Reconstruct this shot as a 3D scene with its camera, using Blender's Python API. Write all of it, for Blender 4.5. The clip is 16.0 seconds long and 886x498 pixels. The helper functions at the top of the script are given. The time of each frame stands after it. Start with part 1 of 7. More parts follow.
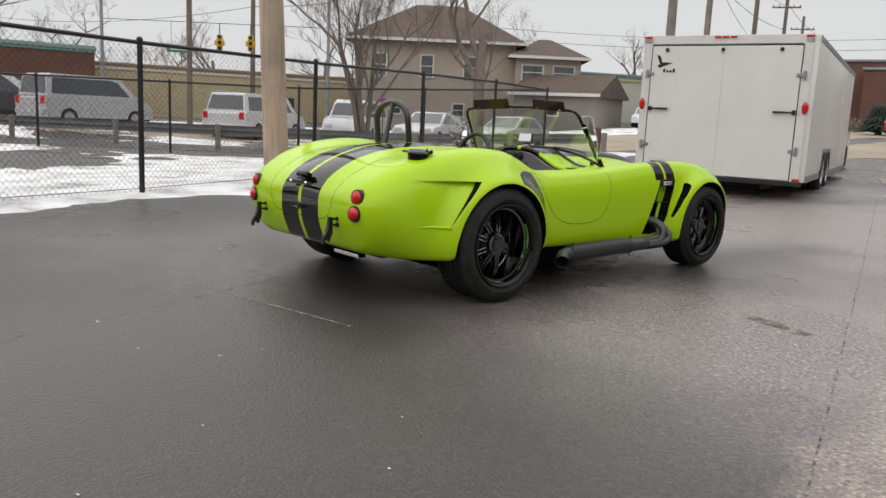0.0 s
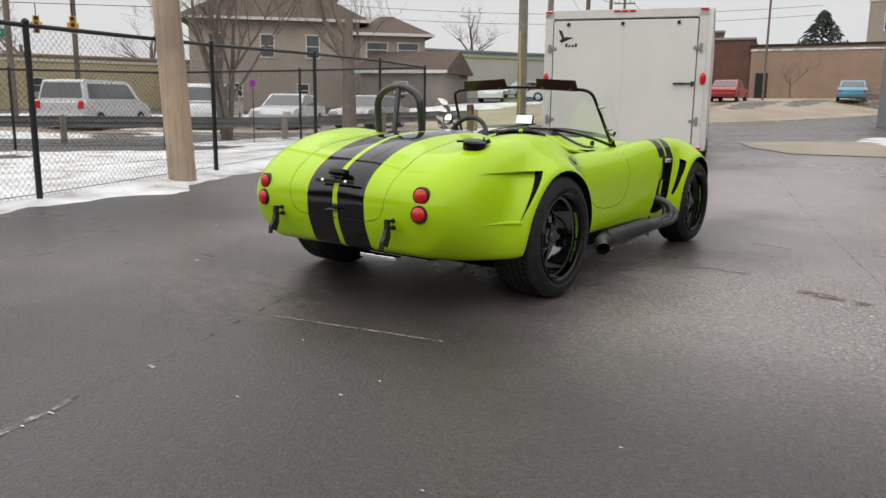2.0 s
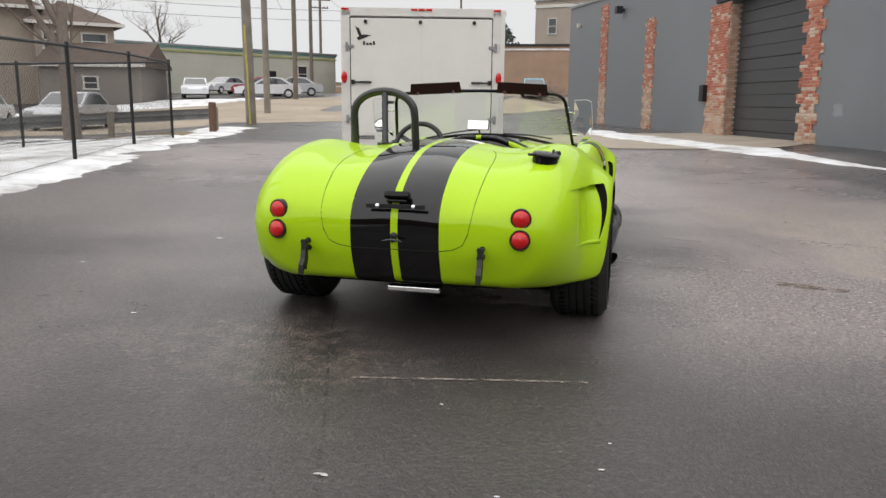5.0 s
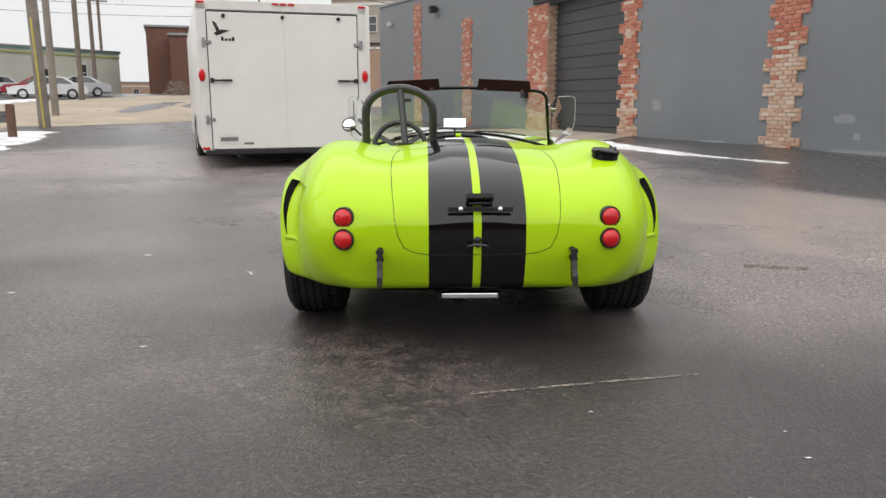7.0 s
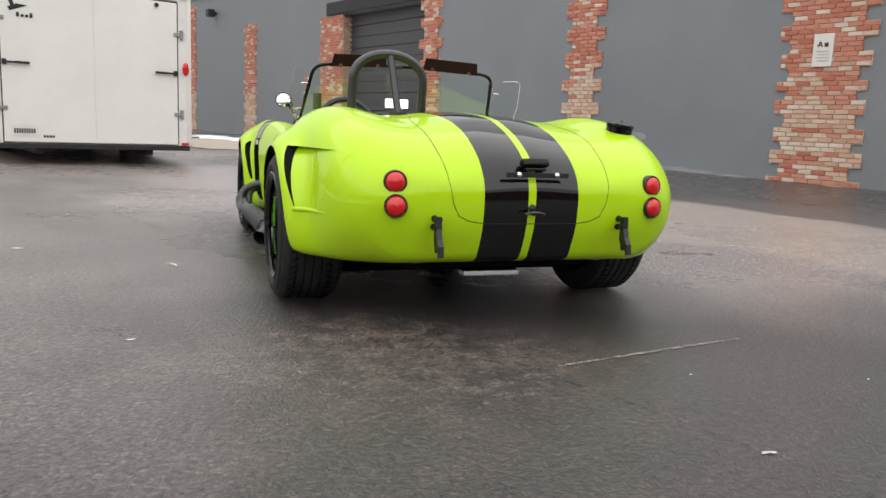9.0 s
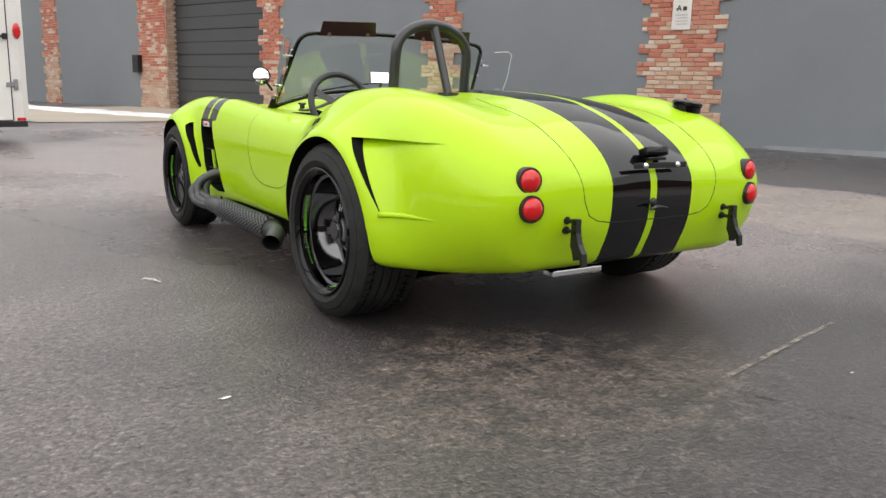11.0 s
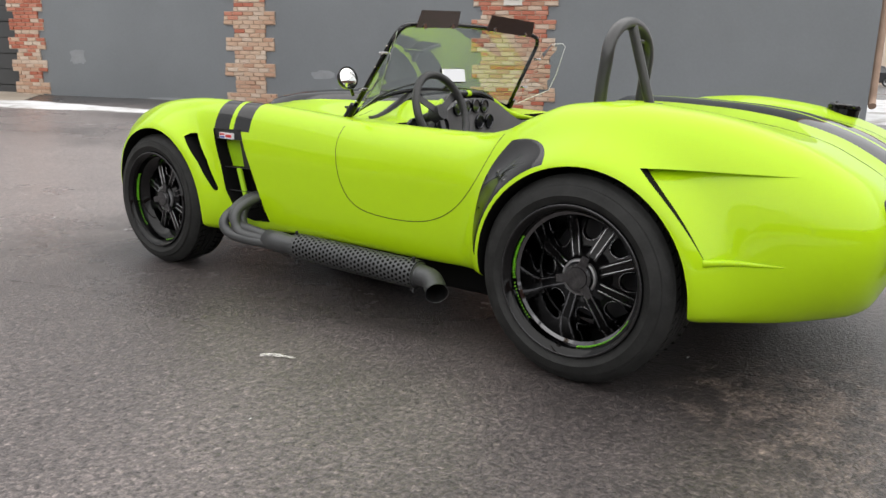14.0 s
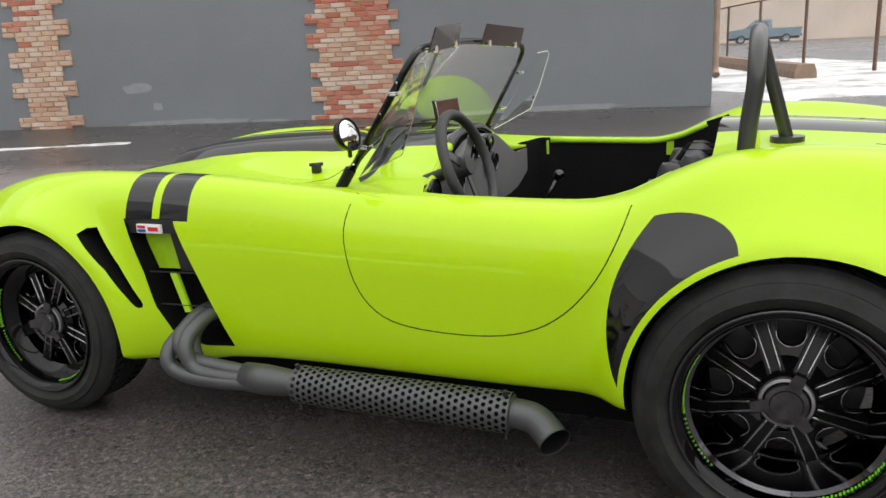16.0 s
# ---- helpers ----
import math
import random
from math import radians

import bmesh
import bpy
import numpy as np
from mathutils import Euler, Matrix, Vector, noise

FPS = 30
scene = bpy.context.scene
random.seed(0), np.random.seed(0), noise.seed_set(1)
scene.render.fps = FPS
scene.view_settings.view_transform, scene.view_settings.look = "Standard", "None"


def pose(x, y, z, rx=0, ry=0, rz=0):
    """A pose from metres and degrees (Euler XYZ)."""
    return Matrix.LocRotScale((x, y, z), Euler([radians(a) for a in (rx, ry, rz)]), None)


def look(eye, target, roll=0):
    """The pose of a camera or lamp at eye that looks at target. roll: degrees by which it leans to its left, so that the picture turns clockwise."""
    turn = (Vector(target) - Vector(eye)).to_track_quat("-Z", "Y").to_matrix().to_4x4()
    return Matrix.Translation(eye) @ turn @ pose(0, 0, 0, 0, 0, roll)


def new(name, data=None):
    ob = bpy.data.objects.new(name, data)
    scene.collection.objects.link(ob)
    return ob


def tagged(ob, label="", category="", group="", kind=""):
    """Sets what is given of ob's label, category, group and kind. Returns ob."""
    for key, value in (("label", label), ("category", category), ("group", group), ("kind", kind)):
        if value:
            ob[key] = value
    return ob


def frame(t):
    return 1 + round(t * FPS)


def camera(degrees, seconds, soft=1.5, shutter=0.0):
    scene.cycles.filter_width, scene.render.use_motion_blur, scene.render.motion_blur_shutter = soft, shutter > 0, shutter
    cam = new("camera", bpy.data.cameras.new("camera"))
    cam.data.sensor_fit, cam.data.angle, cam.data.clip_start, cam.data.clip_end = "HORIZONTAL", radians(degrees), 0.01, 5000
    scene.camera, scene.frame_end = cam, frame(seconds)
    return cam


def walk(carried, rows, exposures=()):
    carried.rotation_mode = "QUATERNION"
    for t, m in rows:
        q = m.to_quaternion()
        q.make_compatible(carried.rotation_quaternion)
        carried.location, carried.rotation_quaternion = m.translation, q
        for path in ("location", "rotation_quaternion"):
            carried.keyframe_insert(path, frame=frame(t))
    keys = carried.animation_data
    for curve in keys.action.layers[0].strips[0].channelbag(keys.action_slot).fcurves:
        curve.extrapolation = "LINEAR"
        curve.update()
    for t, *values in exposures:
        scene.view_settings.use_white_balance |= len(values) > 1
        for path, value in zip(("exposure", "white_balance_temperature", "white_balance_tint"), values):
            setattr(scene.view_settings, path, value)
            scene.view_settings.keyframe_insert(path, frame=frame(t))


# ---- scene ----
cam = camera(59.5, 16.0)
PATH = [
    (0, (3.95, -3.232, 1.037), (2.482, -1.913, 0.71), 2.7),
    (0.5, (3.687, -3.407, 1.044), (2.309, -1.994, 0.719), 2.1),
    (1, (3.421, -3.531, 1.04), (2.091, -2.077, 0.695), 1.6),
    (1.5, (3.144, -3.623, 1.053), (1.885, -2.113, 0.687), 1.4),
    (2, (2.824, -3.731, 1.045), (1.662, -2.146, 0.676), 0.7),
    (2.5, (2.55, -3.825, 1.035), (1.449, -2.199, 0.655), 0.7),
    (3, (2.264, -3.915, 1.06), (1.284, -2.214, 0.677), 1.7),
    (3.5, (1.948, -4.037, 1.082), (1.103, -2.26, 0.719), 1.6),
    (4, (1.631, -4.025, 1.063), (0.896, -2.199, 0.709), 0.5),
    (4.2, (1.503, -4.024, 1.076), (0.825, -2.177, 0.716), 0.4),
    (6.3, (0.19, -4.035, 1.099), (0.039, -2.075, 0.729), 0.9),
    (6.5, (0.063, -4.045, 1.103), (-0.034, -2.082, 0.732), 0.9),
    (7, (-0.215, -3.986, 1.078), (-0.17, -2.022, 0.704), -0.1),
    (7.5, (-0.469, -3.839, 0.974), (-0.227, -1.887, 0.612), -0.5),
    (8, (-0.772, -3.776, 0.845), (-0.345, -1.849, 0.524), 1.1),
    (8.5, (-1.049, -3.691, 0.823), (-0.534, -1.782, 0.519), 1.7),
    (8.7, (-1.169, -3.654, 0.818), (-0.595, -1.763, 0.514), 2.1),
    (10.8, (-2.041, -2.794, 0.856), (-1.009, -1.13, 0.451), 1.4),
    (11, (-2.124, -2.7, 0.875), (-1.04, -1.067, 0.478), 1.6),
    (11.5, (-2.326, -2.468, 0.897), (-1.153, -0.896, 0.508), 2.0),
    (12, (-2.473, -2.199, 0.9), (-1.205, -0.709, 0.486), 2.8),
    (12.5, (-2.645, -1.942, 0.929), (-1.267, -0.557, 0.503), 2.6),
    (13, (-2.813, -1.689, 0.954), (-1.384, -0.358, 0.522), 1.7),
    (13.3, (-2.876, -1.509, 0.954), (-1.397, -0.233, 0.524), 0.1),
    (13.5, (-2.91, -1.384, 0.955), (-1.428, -0.12, 0.502), 1.3),
    (14, (-3.002, -1.081, 0.987), (-1.443, 0.083, 0.526), 1.3),
    (14.5, (-3.066, -0.772, 1.032), (-1.46, 0.324, 0.562), 0.3),
    (15, (-2.994, -0.444, 1.052), (-1.353, 0.587, 0.56), -0.7),
    (15.5, (-2.858, -0.137, 1.108), (-1.142, 0.763, 0.613), -1.5),
    (16, (-2.573, 0.075, 1.146), (-0.789, 0.828, 0.643), -3.0),
]
walk(cam, [(t, look(eye, target, roll)) for t, eye, target, roll in PATH],
     [(0, 0.05), (4, 0.14), (7, 0.33), (8.5, 0.44), (11, 0.57), (14, 0.48), (16, 0.43)])

# ---- world and light ----
world = bpy.data.worlds.new("overcast_sky")
scene.world = world
world.use_nodes = True
wn = world.node_tree
wn.nodes.clear()
sky = wn.nodes.new("ShaderNodeTexSky")
sky.sky_type = "NISHITA"
sky.sun_disc = False
sky.sun_elevation = radians(76)
sky.sun_rotation = radians(215)
sky.air_density, sky.dust_density, sky.ozone_density = 1.0, 1.0, 1.0
grey = wn.nodes.new("ShaderNodeHueSaturation")
grey.inputs["Saturation"].default_value = 0.10
back = wn.nodes.new("ShaderNodeBackground")
back.inputs["Strength"].default_value = 0.104
wout = wn.nodes.new("ShaderNodeOutputWorld")
wn.links.new(sky.outputs[0], grey.inputs["Color"])
cloud = wn.nodes.new("ShaderNodeMix")
cloud.data_type = "RGBA"
cloud.inputs[0].default_value = 0.80
cloud.inputs[7].default_value = (7.0, 7.0, 7.05, 1)
wn.links.new(grey.outputs[0], cloud.inputs[6])
wn.links.new(cloud.outputs[2], back.inputs["Color"])
wn.links.new(back.outputs[0], wout.inputs["Surface"])
sun_data = bpy.data.lights.new("sun", "SUN")
sun_data.energy, sun_data.angle, sun_data.color = 2.25, radians(130), (1.0, 0.975, 0.95)
sun = new("sun", sun_data)
sun.matrix_world = look((0, 0, 30), (Vector((0, 0, 30)) - Vector((math.cos(radians(76)) * math.sin(radians(215)), math.cos(radians(76)) * math.cos(radians(215)), math.sin(radians(76))))))


# ---- materials ----
def material(name, colour=(0.5, 0.5, 0.5), rough=0.6, metal=0.0, coat=0.0, coat_rough=0.05, spec=0.5):
    m = bpy.data.materials.new(name)
    m.use_nodes = True
    b = m.node_tree.nodes["Principled BSDF"]
    b.inputs["Base Color"].default_value = (*colour, 1)
    b.inputs["Roughness"].default_value = rough
    b.inputs["Metallic"].default_value = metal
    b.inputs["Coat Weight"].default_value = coat
    b.inputs["Coat Roughness"].default_value = coat_rough
    b.inputs["Specular IOR Level"].default_value = spec
    return m


def bsdf(m):
    return m.node_tree.nodes["Principled BSDF"]


def node(m, kind, **values):
    n = m.node_tree.nodes.new(kind)
    for key, value in values.items():
        n.inputs[key].default_value = value
    return n


def link(m, a, b):
    m.node_tree.links.new(a, b)


def coords(m, which="Object"):
    return node(m, "ShaderNodeTexCoord").outputs[which]


def noise_tex(m, scale, detail=4.0, rough=0.55, vec=None):
    n = node(m, "ShaderNodeTexNoise", Scale=scale, Detail=detail, Roughness=rough)
    link(m, vec if vec else coords(m), n.inputs["Vector"])
    return n.outputs["Fac"]


def ramp(m, fac, stops):
    n = node(m, "ShaderNodeValToRGB")
    el = n.color_ramp.elements
    while len(el) < len(stops):
        el.new(0.5)
    for e, (p, c) in zip(el, stops):
        e.position = p
        e.color = (*c, 1) if len(c) == 3 else c
    link(m, fac, n.inputs["Fac"])
    return n.outputs["Color"]


def mathn(m, op, a, b=None, c=None):
    n = m.node_tree.nodes.new("ShaderNodeMath")
    n.operation = op
    for i, v in enumerate((a, b, c)):
        if v is None:
            continue
        if isinstance(v, (int, float)):
            n.inputs[i].default_value = v
        else:
            link(m, v, n.inputs[i])
    return n.outputs[0]


def mix(m, fac, a, b, mode="MIX"):
    n = m.node_tree.nodes.new("ShaderNodeMix")
    n.data_type = "RGBA"
    n.blend_type = mode
    for sock, v in ((n.inputs[0], fac), (n.inputs[6], a), (n.inputs[7], b)):
        if isinstance(v, (int, float)):
            sock.default_value = v
        elif isinstance(v, tuple):
            sock.default_value = (*v, 1)
        else:
            link(m, v, sock)
    return n.outputs[2]


def bump(m, height, strength=0.3, distance=0.01):
    n = node(m, "ShaderNodeBump", Strength=strength, Distance=distance)
    link(m, height, n.inputs["Height"])
    link(m, n.outputs[0], bsdf(m).inputs["Normal"])


def worn(name, colour, rough=0.6, metal=0.0, vary=0.25, scale=6.0, grain=60.0, relief=0.15, coat=0.0, depth=0.004):
    """A surface of one paint or stuff, with stains at one scale, grain at another and fine relief."""
    m = material(name, colour, rough, metal, coat)
    big, fine = noise_tex(m, scale, 5), noise_tex(m, grain, 3)
    dark = tuple(c * (1 - vary) for c in colour)
    light = tuple(min(1, c * (1 + vary * 0.6)) for c in colour)
    base = ramp(m, big, [(0.3, dark), (0.7, light)])
    c = mix(m, 0.25, base, ramp(m, fine, [(0.3, dark), (0.7, light)]))
    link(m, c, bsdf(m).inputs["Base Color"])
    r = mathn(m, "MULTIPLY_ADD", big, 0.25, rough - 0.12)
    link(m, r, bsdf(m).inputs["Roughness"])
    if relief:
        bump(m, fine, relief, depth)
    return m


def asphalt_material():
    m = material("asphalt", (0.06, 0.057, 0.055), 0.6)
    pos = coords(m)
    pits = noise_tex(m, 48.0, 3, 0.66, pos)
    grit = noise_tex(m, 150.0, 3, 0.7, pos)
    wide = noise_tex(m, 0.35, 5, 0.6, pos)
    mid = noise_tex(m, 1.9, 7, 0.7, pos)
    fine = noise_tex(m, 9.0, 7, 0.75, pos)
    soft = noise_tex(m, 0.9, 3, 0.5, pos)
    stones = node(m, "ShaderNodeTexVoronoi", Scale=95.0, Randomness=1.0)
    link(m, pos, stones.inputs["Vector"])
    stone = node(m, "ShaderNodeSeparateColor")
    link(m, stones.outputs["Color"], stone.inputs[0])

    def along(x, y):
        d = node(m, "ShaderNodeVectorMath")
        d.operation = "DOT_PRODUCT"
        d.inputs[1].default_value = (x, y, 0)
        link(m, pos, d.inputs[0])
        return d.outputs["Value"]

    def clamp(v):
        return mathn(m, "MINIMUM", mathn(m, "MAXIMUM", v, 0.0), 1.0)

    def rise(v, start, slope):
        """From 0 at start up to 1, at that slope."""
        return clamp(mathn(m, "MULTIPLY", mathn(m, "SUBTRACT", v, start), slope))

    def both(*v):
        out = v[0]
        for k in v[1:]:
            out = mathn(m, "MULTIPLY", out, k)
        return out

    def near_to(x, y, r):
        d = node(m, "ShaderNodeVectorMath")
        d.operation = "DISTANCE"
        d.inputs[1].default_value = (x, y, 0)
        link(m, pos, d.inputs[0])
        return mathn(m, "SUBTRACT", 1.0, mathn(m, "DIVIDE", d.outputs["Value"], r))

    c = ramp(m, wide, [(0.36, (0.025, 0.022, 0.0215)), (0.62, (0.044, 0.039, 0.038))])
    c = mix(m, ramp(m, mid, [(0.42, (0, 0, 0)), (0.78, (0.5, 0.5, 0.5))]), c, (0.090, 0.078, 0.074))
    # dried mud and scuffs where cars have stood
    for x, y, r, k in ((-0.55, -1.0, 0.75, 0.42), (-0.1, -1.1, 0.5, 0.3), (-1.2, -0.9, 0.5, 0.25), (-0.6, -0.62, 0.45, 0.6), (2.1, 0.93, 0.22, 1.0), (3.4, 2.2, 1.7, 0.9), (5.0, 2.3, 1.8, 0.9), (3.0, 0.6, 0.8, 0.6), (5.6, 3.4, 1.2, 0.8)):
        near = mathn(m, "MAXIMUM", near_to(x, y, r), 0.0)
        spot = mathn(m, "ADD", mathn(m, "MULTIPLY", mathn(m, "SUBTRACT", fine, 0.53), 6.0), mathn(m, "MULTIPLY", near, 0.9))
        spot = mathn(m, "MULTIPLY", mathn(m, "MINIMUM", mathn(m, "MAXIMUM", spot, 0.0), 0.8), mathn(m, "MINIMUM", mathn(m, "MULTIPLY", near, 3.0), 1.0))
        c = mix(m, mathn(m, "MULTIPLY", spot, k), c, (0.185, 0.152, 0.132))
    # broad lighter patches with ragged edges: in part ground that has dried,
    # in part sheen clear of the car's shade, painted into the colour
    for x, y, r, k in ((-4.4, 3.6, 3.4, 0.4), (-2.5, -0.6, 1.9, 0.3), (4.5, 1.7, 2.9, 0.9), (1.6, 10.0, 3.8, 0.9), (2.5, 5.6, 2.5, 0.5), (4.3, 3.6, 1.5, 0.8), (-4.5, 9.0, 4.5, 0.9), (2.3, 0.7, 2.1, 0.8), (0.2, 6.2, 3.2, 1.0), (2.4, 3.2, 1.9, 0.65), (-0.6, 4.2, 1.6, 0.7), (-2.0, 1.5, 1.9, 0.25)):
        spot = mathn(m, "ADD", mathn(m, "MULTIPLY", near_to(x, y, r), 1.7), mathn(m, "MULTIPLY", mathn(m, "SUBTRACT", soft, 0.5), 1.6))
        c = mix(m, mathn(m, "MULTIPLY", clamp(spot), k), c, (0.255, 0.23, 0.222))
    # broad darker patches with ragged edges
    for x, y, r, k in ((2.6, -2.6, 2.6, 0.7), (-4.4, -0.6, 2.4, 0.8), (0.9, -2.6, 1.6, 0.45)):
        spot = mathn(m, "ADD", mathn(m, "MULTIPLY", near_to(x, y, r), 1.7), mathn(m, "MULTIPLY", mathn(m, "SUBTRACT", soft, 0.5), 1.2))
        c = mix(m, mathn(m, "MULTIPLY", clamp(spot), k), c, (0.026, 0.023, 0.0225))
    # strips laid along the grey building: a pale worn one, then a dark damp one to the wall
    u = mathn(m, "MULTIPLY_ADD", mathn(m, "SUBTRACT", soft, 0.5), 0.9, along(0.968, 0.250))
    u = mathn(m, "MULTIPLY_ADD", mathn(m, "SUBTRACT", mid, 0.5), 0.35, u)
    v = along(-0.250, 0.968)
    pale = both(rise(u, 2.75, 4.0), rise(mathn(m, "MULTIPLY", u, -1.0), -5.35, 7.0), rise(mathn(m, "MULTIPLY", v, -1.0), -4.6, 0.6))
    c = mix(m, mathn(m, "MULTIPLY", pale, ramp(m, mid, [(0.30, (0.35, 0.35, 0.35)), (0.60, (0.9, 0.9, 0.9))])), c, (0.30, 0.262, 0.225))
    damp = both(rise(u, 5.35, 7.0), rise(mathn(m, "MULTIPLY", u, -1.0), -9.2, 2.0), rise(mathn(m, "MULTIPLY", v, -1.0), -9.5, 0.4))
    c = mix(m, mathn(m, "MULTIPLY", damp, 0.85), c, (0.050, 0.044, 0.042))
    c = mix(m, 1.0, c, ramp(m, pits, [(0.30, (0.10, 0.10, 0.10)), (0.40, (0.74, 0.74, 0.74)), (0.58, (1.12, 1.11, 1.10)), (0.72, (1.9, 1.85, 1.8))]), "MULTIPLY")
    c = mix(m, 0.8, c, ramp(m, grit, [(0.3, (0.45, 0.45, 0.45)), (0.7, (1.6, 1.6, 1.6))]), "MULTIPLY")
    c = mix(m, 0.8, c, ramp(m, stone.outputs[0], [(0.0, (0.52, 0.52, 0.53)), (0.5, (0.95, 0.94, 0.93)), (0.85, (1.28, 1.26, 1.23)), (1.0, (1.75, 1.70, 1.64))]), "MULTIPLY")
    c = mix(m, 1.0, c, (1.015, 0.988, 1.005), "MULTIPLY")
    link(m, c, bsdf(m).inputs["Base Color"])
    # a film of damp, thinner along the fence
    wet = ramp(m, noise_tex(m, 0.22, 4, 0.55, pos), [(0.40, (0.22, 0.22, 0.22)), (0.60, (0.38, 0.38, 0.38))])
    wet = mix(m, 0.35, wet, ramp(m, mid, [(0.3, (0.22, 0.22, 0.22)), (0.7, (0.40, 0.40, 0.40))]))
    link(m, wet, bsdf(m).inputs["Coat Roughness"])
    fence_way = mathn(m, "MULTIPLY_ADD", mathn(m, "SUBTRACT", soft, 0.5), 1.5, along(0.93, 0.37))
    link(m, mathn(m, "MULTIPLY_ADD", rise(fence_way, -2.6, 0.45), 0.55, 0.45), bsdf(m).inputs["Coat Weight"])
    bsdf(m).inputs["Coat IOR"].default_value = 1.38
    bsdf(m).inputs["Specular IOR Level"].default_value = 0.3
    h = mathn(m, "ADD", pits, mathn(m, "MULTIPLY", grit, 0.4))
    h = mathn(m, "MULTIPLY_ADD", stones.outputs["Distance"], -0.55, h)
    bump(m, h, 0.5, 0.009)
    film = node(m, "ShaderNodeBump", Strength=0.34, Distance=0.009)
    link(m, h, film.inputs["Height"])
    link(m, film.outputs[0], bsdf(m).inputs["Coat Normal"])
    return m


def snow_material():
    m = material("snow", (0.80, 0.82, 0.85), 0.75)
    c = ramp(m, noise_tex(m, 1.3, 6, 0.65), [(0.34, (0.34, 0.32, 0.30)), (0.46, (0.62, 0.62, 0.62)), (0.60, (0.80, 0.81, 0.83))])
    link(m, c, bsdf(m).inputs["Base Color"])
    bump(m, noise_tex(m, 18.0, 5, 0.6), 0.5, 0.03)
    return m


ASPHALT = asphalt_material()
SNOW = snow_material()
CONCRETE = worn("concrete", (0.36, 0.31, 0.25), 0.75, vary=0.3, scale=0.8, grain=30, relief=0.25)
STREET = worn("street_asphalt", (0.16, 0.145, 0.13), 0.7, vary=0.3, scale=0.5, grain=20)
SALTED = worn("salted_road", (0.34, 0.28, 0.21), 0.8, vary=0.35, scale=0.4, grain=12)
DIRT = worn("dead_grass", (0.20, 0.155, 0.09), 0.95, vary=0.45, scale=1.5, grain=30, relief=0.6)
WALLPAINT = worn("slate_grey_masonry_paint", (0.172, 0.186, 0.200), 0.55, vary=0.12, scale=0.7, grain=25, relief=0.35)
PALEPATCH = worn("pale_grey_repair_paint", (0.25, 0.265, 0.28), 0.6, vary=0.2, scale=4)
MORTAR = worn("mortar", (0.50, 0.40, 0.325), 0.9, vary=0.25, scale=5)
WOOD = worn("weathered_pole_wood", (0.40, 0.31, 0.235), 0.85, vary=0.25, scale=3, grain=40, relief=0.4)
w_map = node(WOOD, "ShaderNodeMapping")
w_map.inputs["Scale"].default_value = (26, 26, 0.9)
link(WOOD, coords(WOOD), w_map.inputs[0])
w_grain = noise_tex(WOOD, 1.0, 6, 0.7, w_map.outputs[0])
w_col = mix(WOOD, 0.85, ramp(WOOD, noise_tex(WOOD, 1.6, 5, 0.6), [(0.35, (0.34, 0.27, 0.21)), (0.65, (0.47, 0.36, 0.265))]), ramp(WOOD, w_grain, [(0.30, (0.45, 0.42, 0.40)), (0.45, (0.95, 0.94, 0.93)), (0.7, (1.18, 1.17, 1.15))]), "MULTIPLY")
link(WOOD, w_col, bsdf(WOOD).inputs["Base Color"])
bump(WOOD, w_grain, 0.6, 0.012)
DARKWOOD = worn("dark_pole_wood", (0.17, 0.14, 0.115), 0.9, vary=0.3, scale=2, grain=25)
GREYWOOD = worn("grey_pole_wood", (0.25, 0.22, 0.19), 0.9, vary=0.3, scale=2, grain=25)
RUSTPOST = worn("rust_brown_steel", (0.14, 0.075, 0.05), 0.8, vary=0.4, scale=8)
FENCEBLACK = worn("black_vinyl_coating", (0.012, 0.012, 0.013), 0.5, vary=0.3, scale=9, relief=0.05)
GALV = worn("galvanised_steel", (0.30, 0.31, 0.32), 0.45, 0.7, vary=0.25, scale=4)
TRAILERWHITE = worn("white_aluminium_skin", (0.74, 0.73, 0.69), 0.4, vary=0.06, scale=1.2, grain=8, relief=0.02, coat=0.2)
TRAILERTRIM = worn("white_trim", (0.70, 0.68, 0.65), 0.4, vary=0.1, scale=5, relief=0.05)
STEEL = worn("dull_steel", (0.35, 0.35, 0.36), 0.4, 0.9, vary=0.2, scale=12)
DARKSTEEL = worn("dark_steel", (0.03, 0.03, 0.032), 0.5, 0.5, vary=0.3, scale=10)
RUBBER = worn("black_rubber", (0.014, 0.018, 0.019), 0.75, vary=0.35, scale=7, grain=90, relief=0.2)
BLACKTRIM = worn("black_trim", (0.008, 0.008, 0.0085), 0.45, vary=0.3, scale=14, relief=0.08)
BLACKGLOSS = material("gloss_black_paint", (0.003, 0.003, 0.0032), 0.07, spec=0.28)
CHROME = material("chrome", (0.80, 0.80, 0.80), 0.06, 1.0)
REDLENS = material("red_lens", (0.55, 0.004, 0.007), 0.25, coat=0.35)


# ---- building helpers ----
def part(name, bm, mat, parent=None, label="", smooth=False):
    """Link a bmesh as one mesh object under a thing or under a part."""
    me = bpy.data.meshes.new(name)
    bmesh.ops.recalc_face_normals(bm, faces=bm.faces)
    bm.to_mesh(me)
    bm.free()
    return mesh_part(name, me, mat, parent, label, smooth)


def mesh_part(name, me, mat, parent=None, label="", smooth=False):
    for m in (mat if isinstance(mat, (list, tuple)) else [mat]):
        me.materials.append(m)
    if smooth:
        me.shade_smooth()
        if smooth != "all":
            me.set_sharp_from_angle(angle=radians(smooth if smooth > 1 else 40))
    ob = new(name, me)
    if parent:
        ob.parent = parent
    if label:
        ob["label"] = label
    return ob


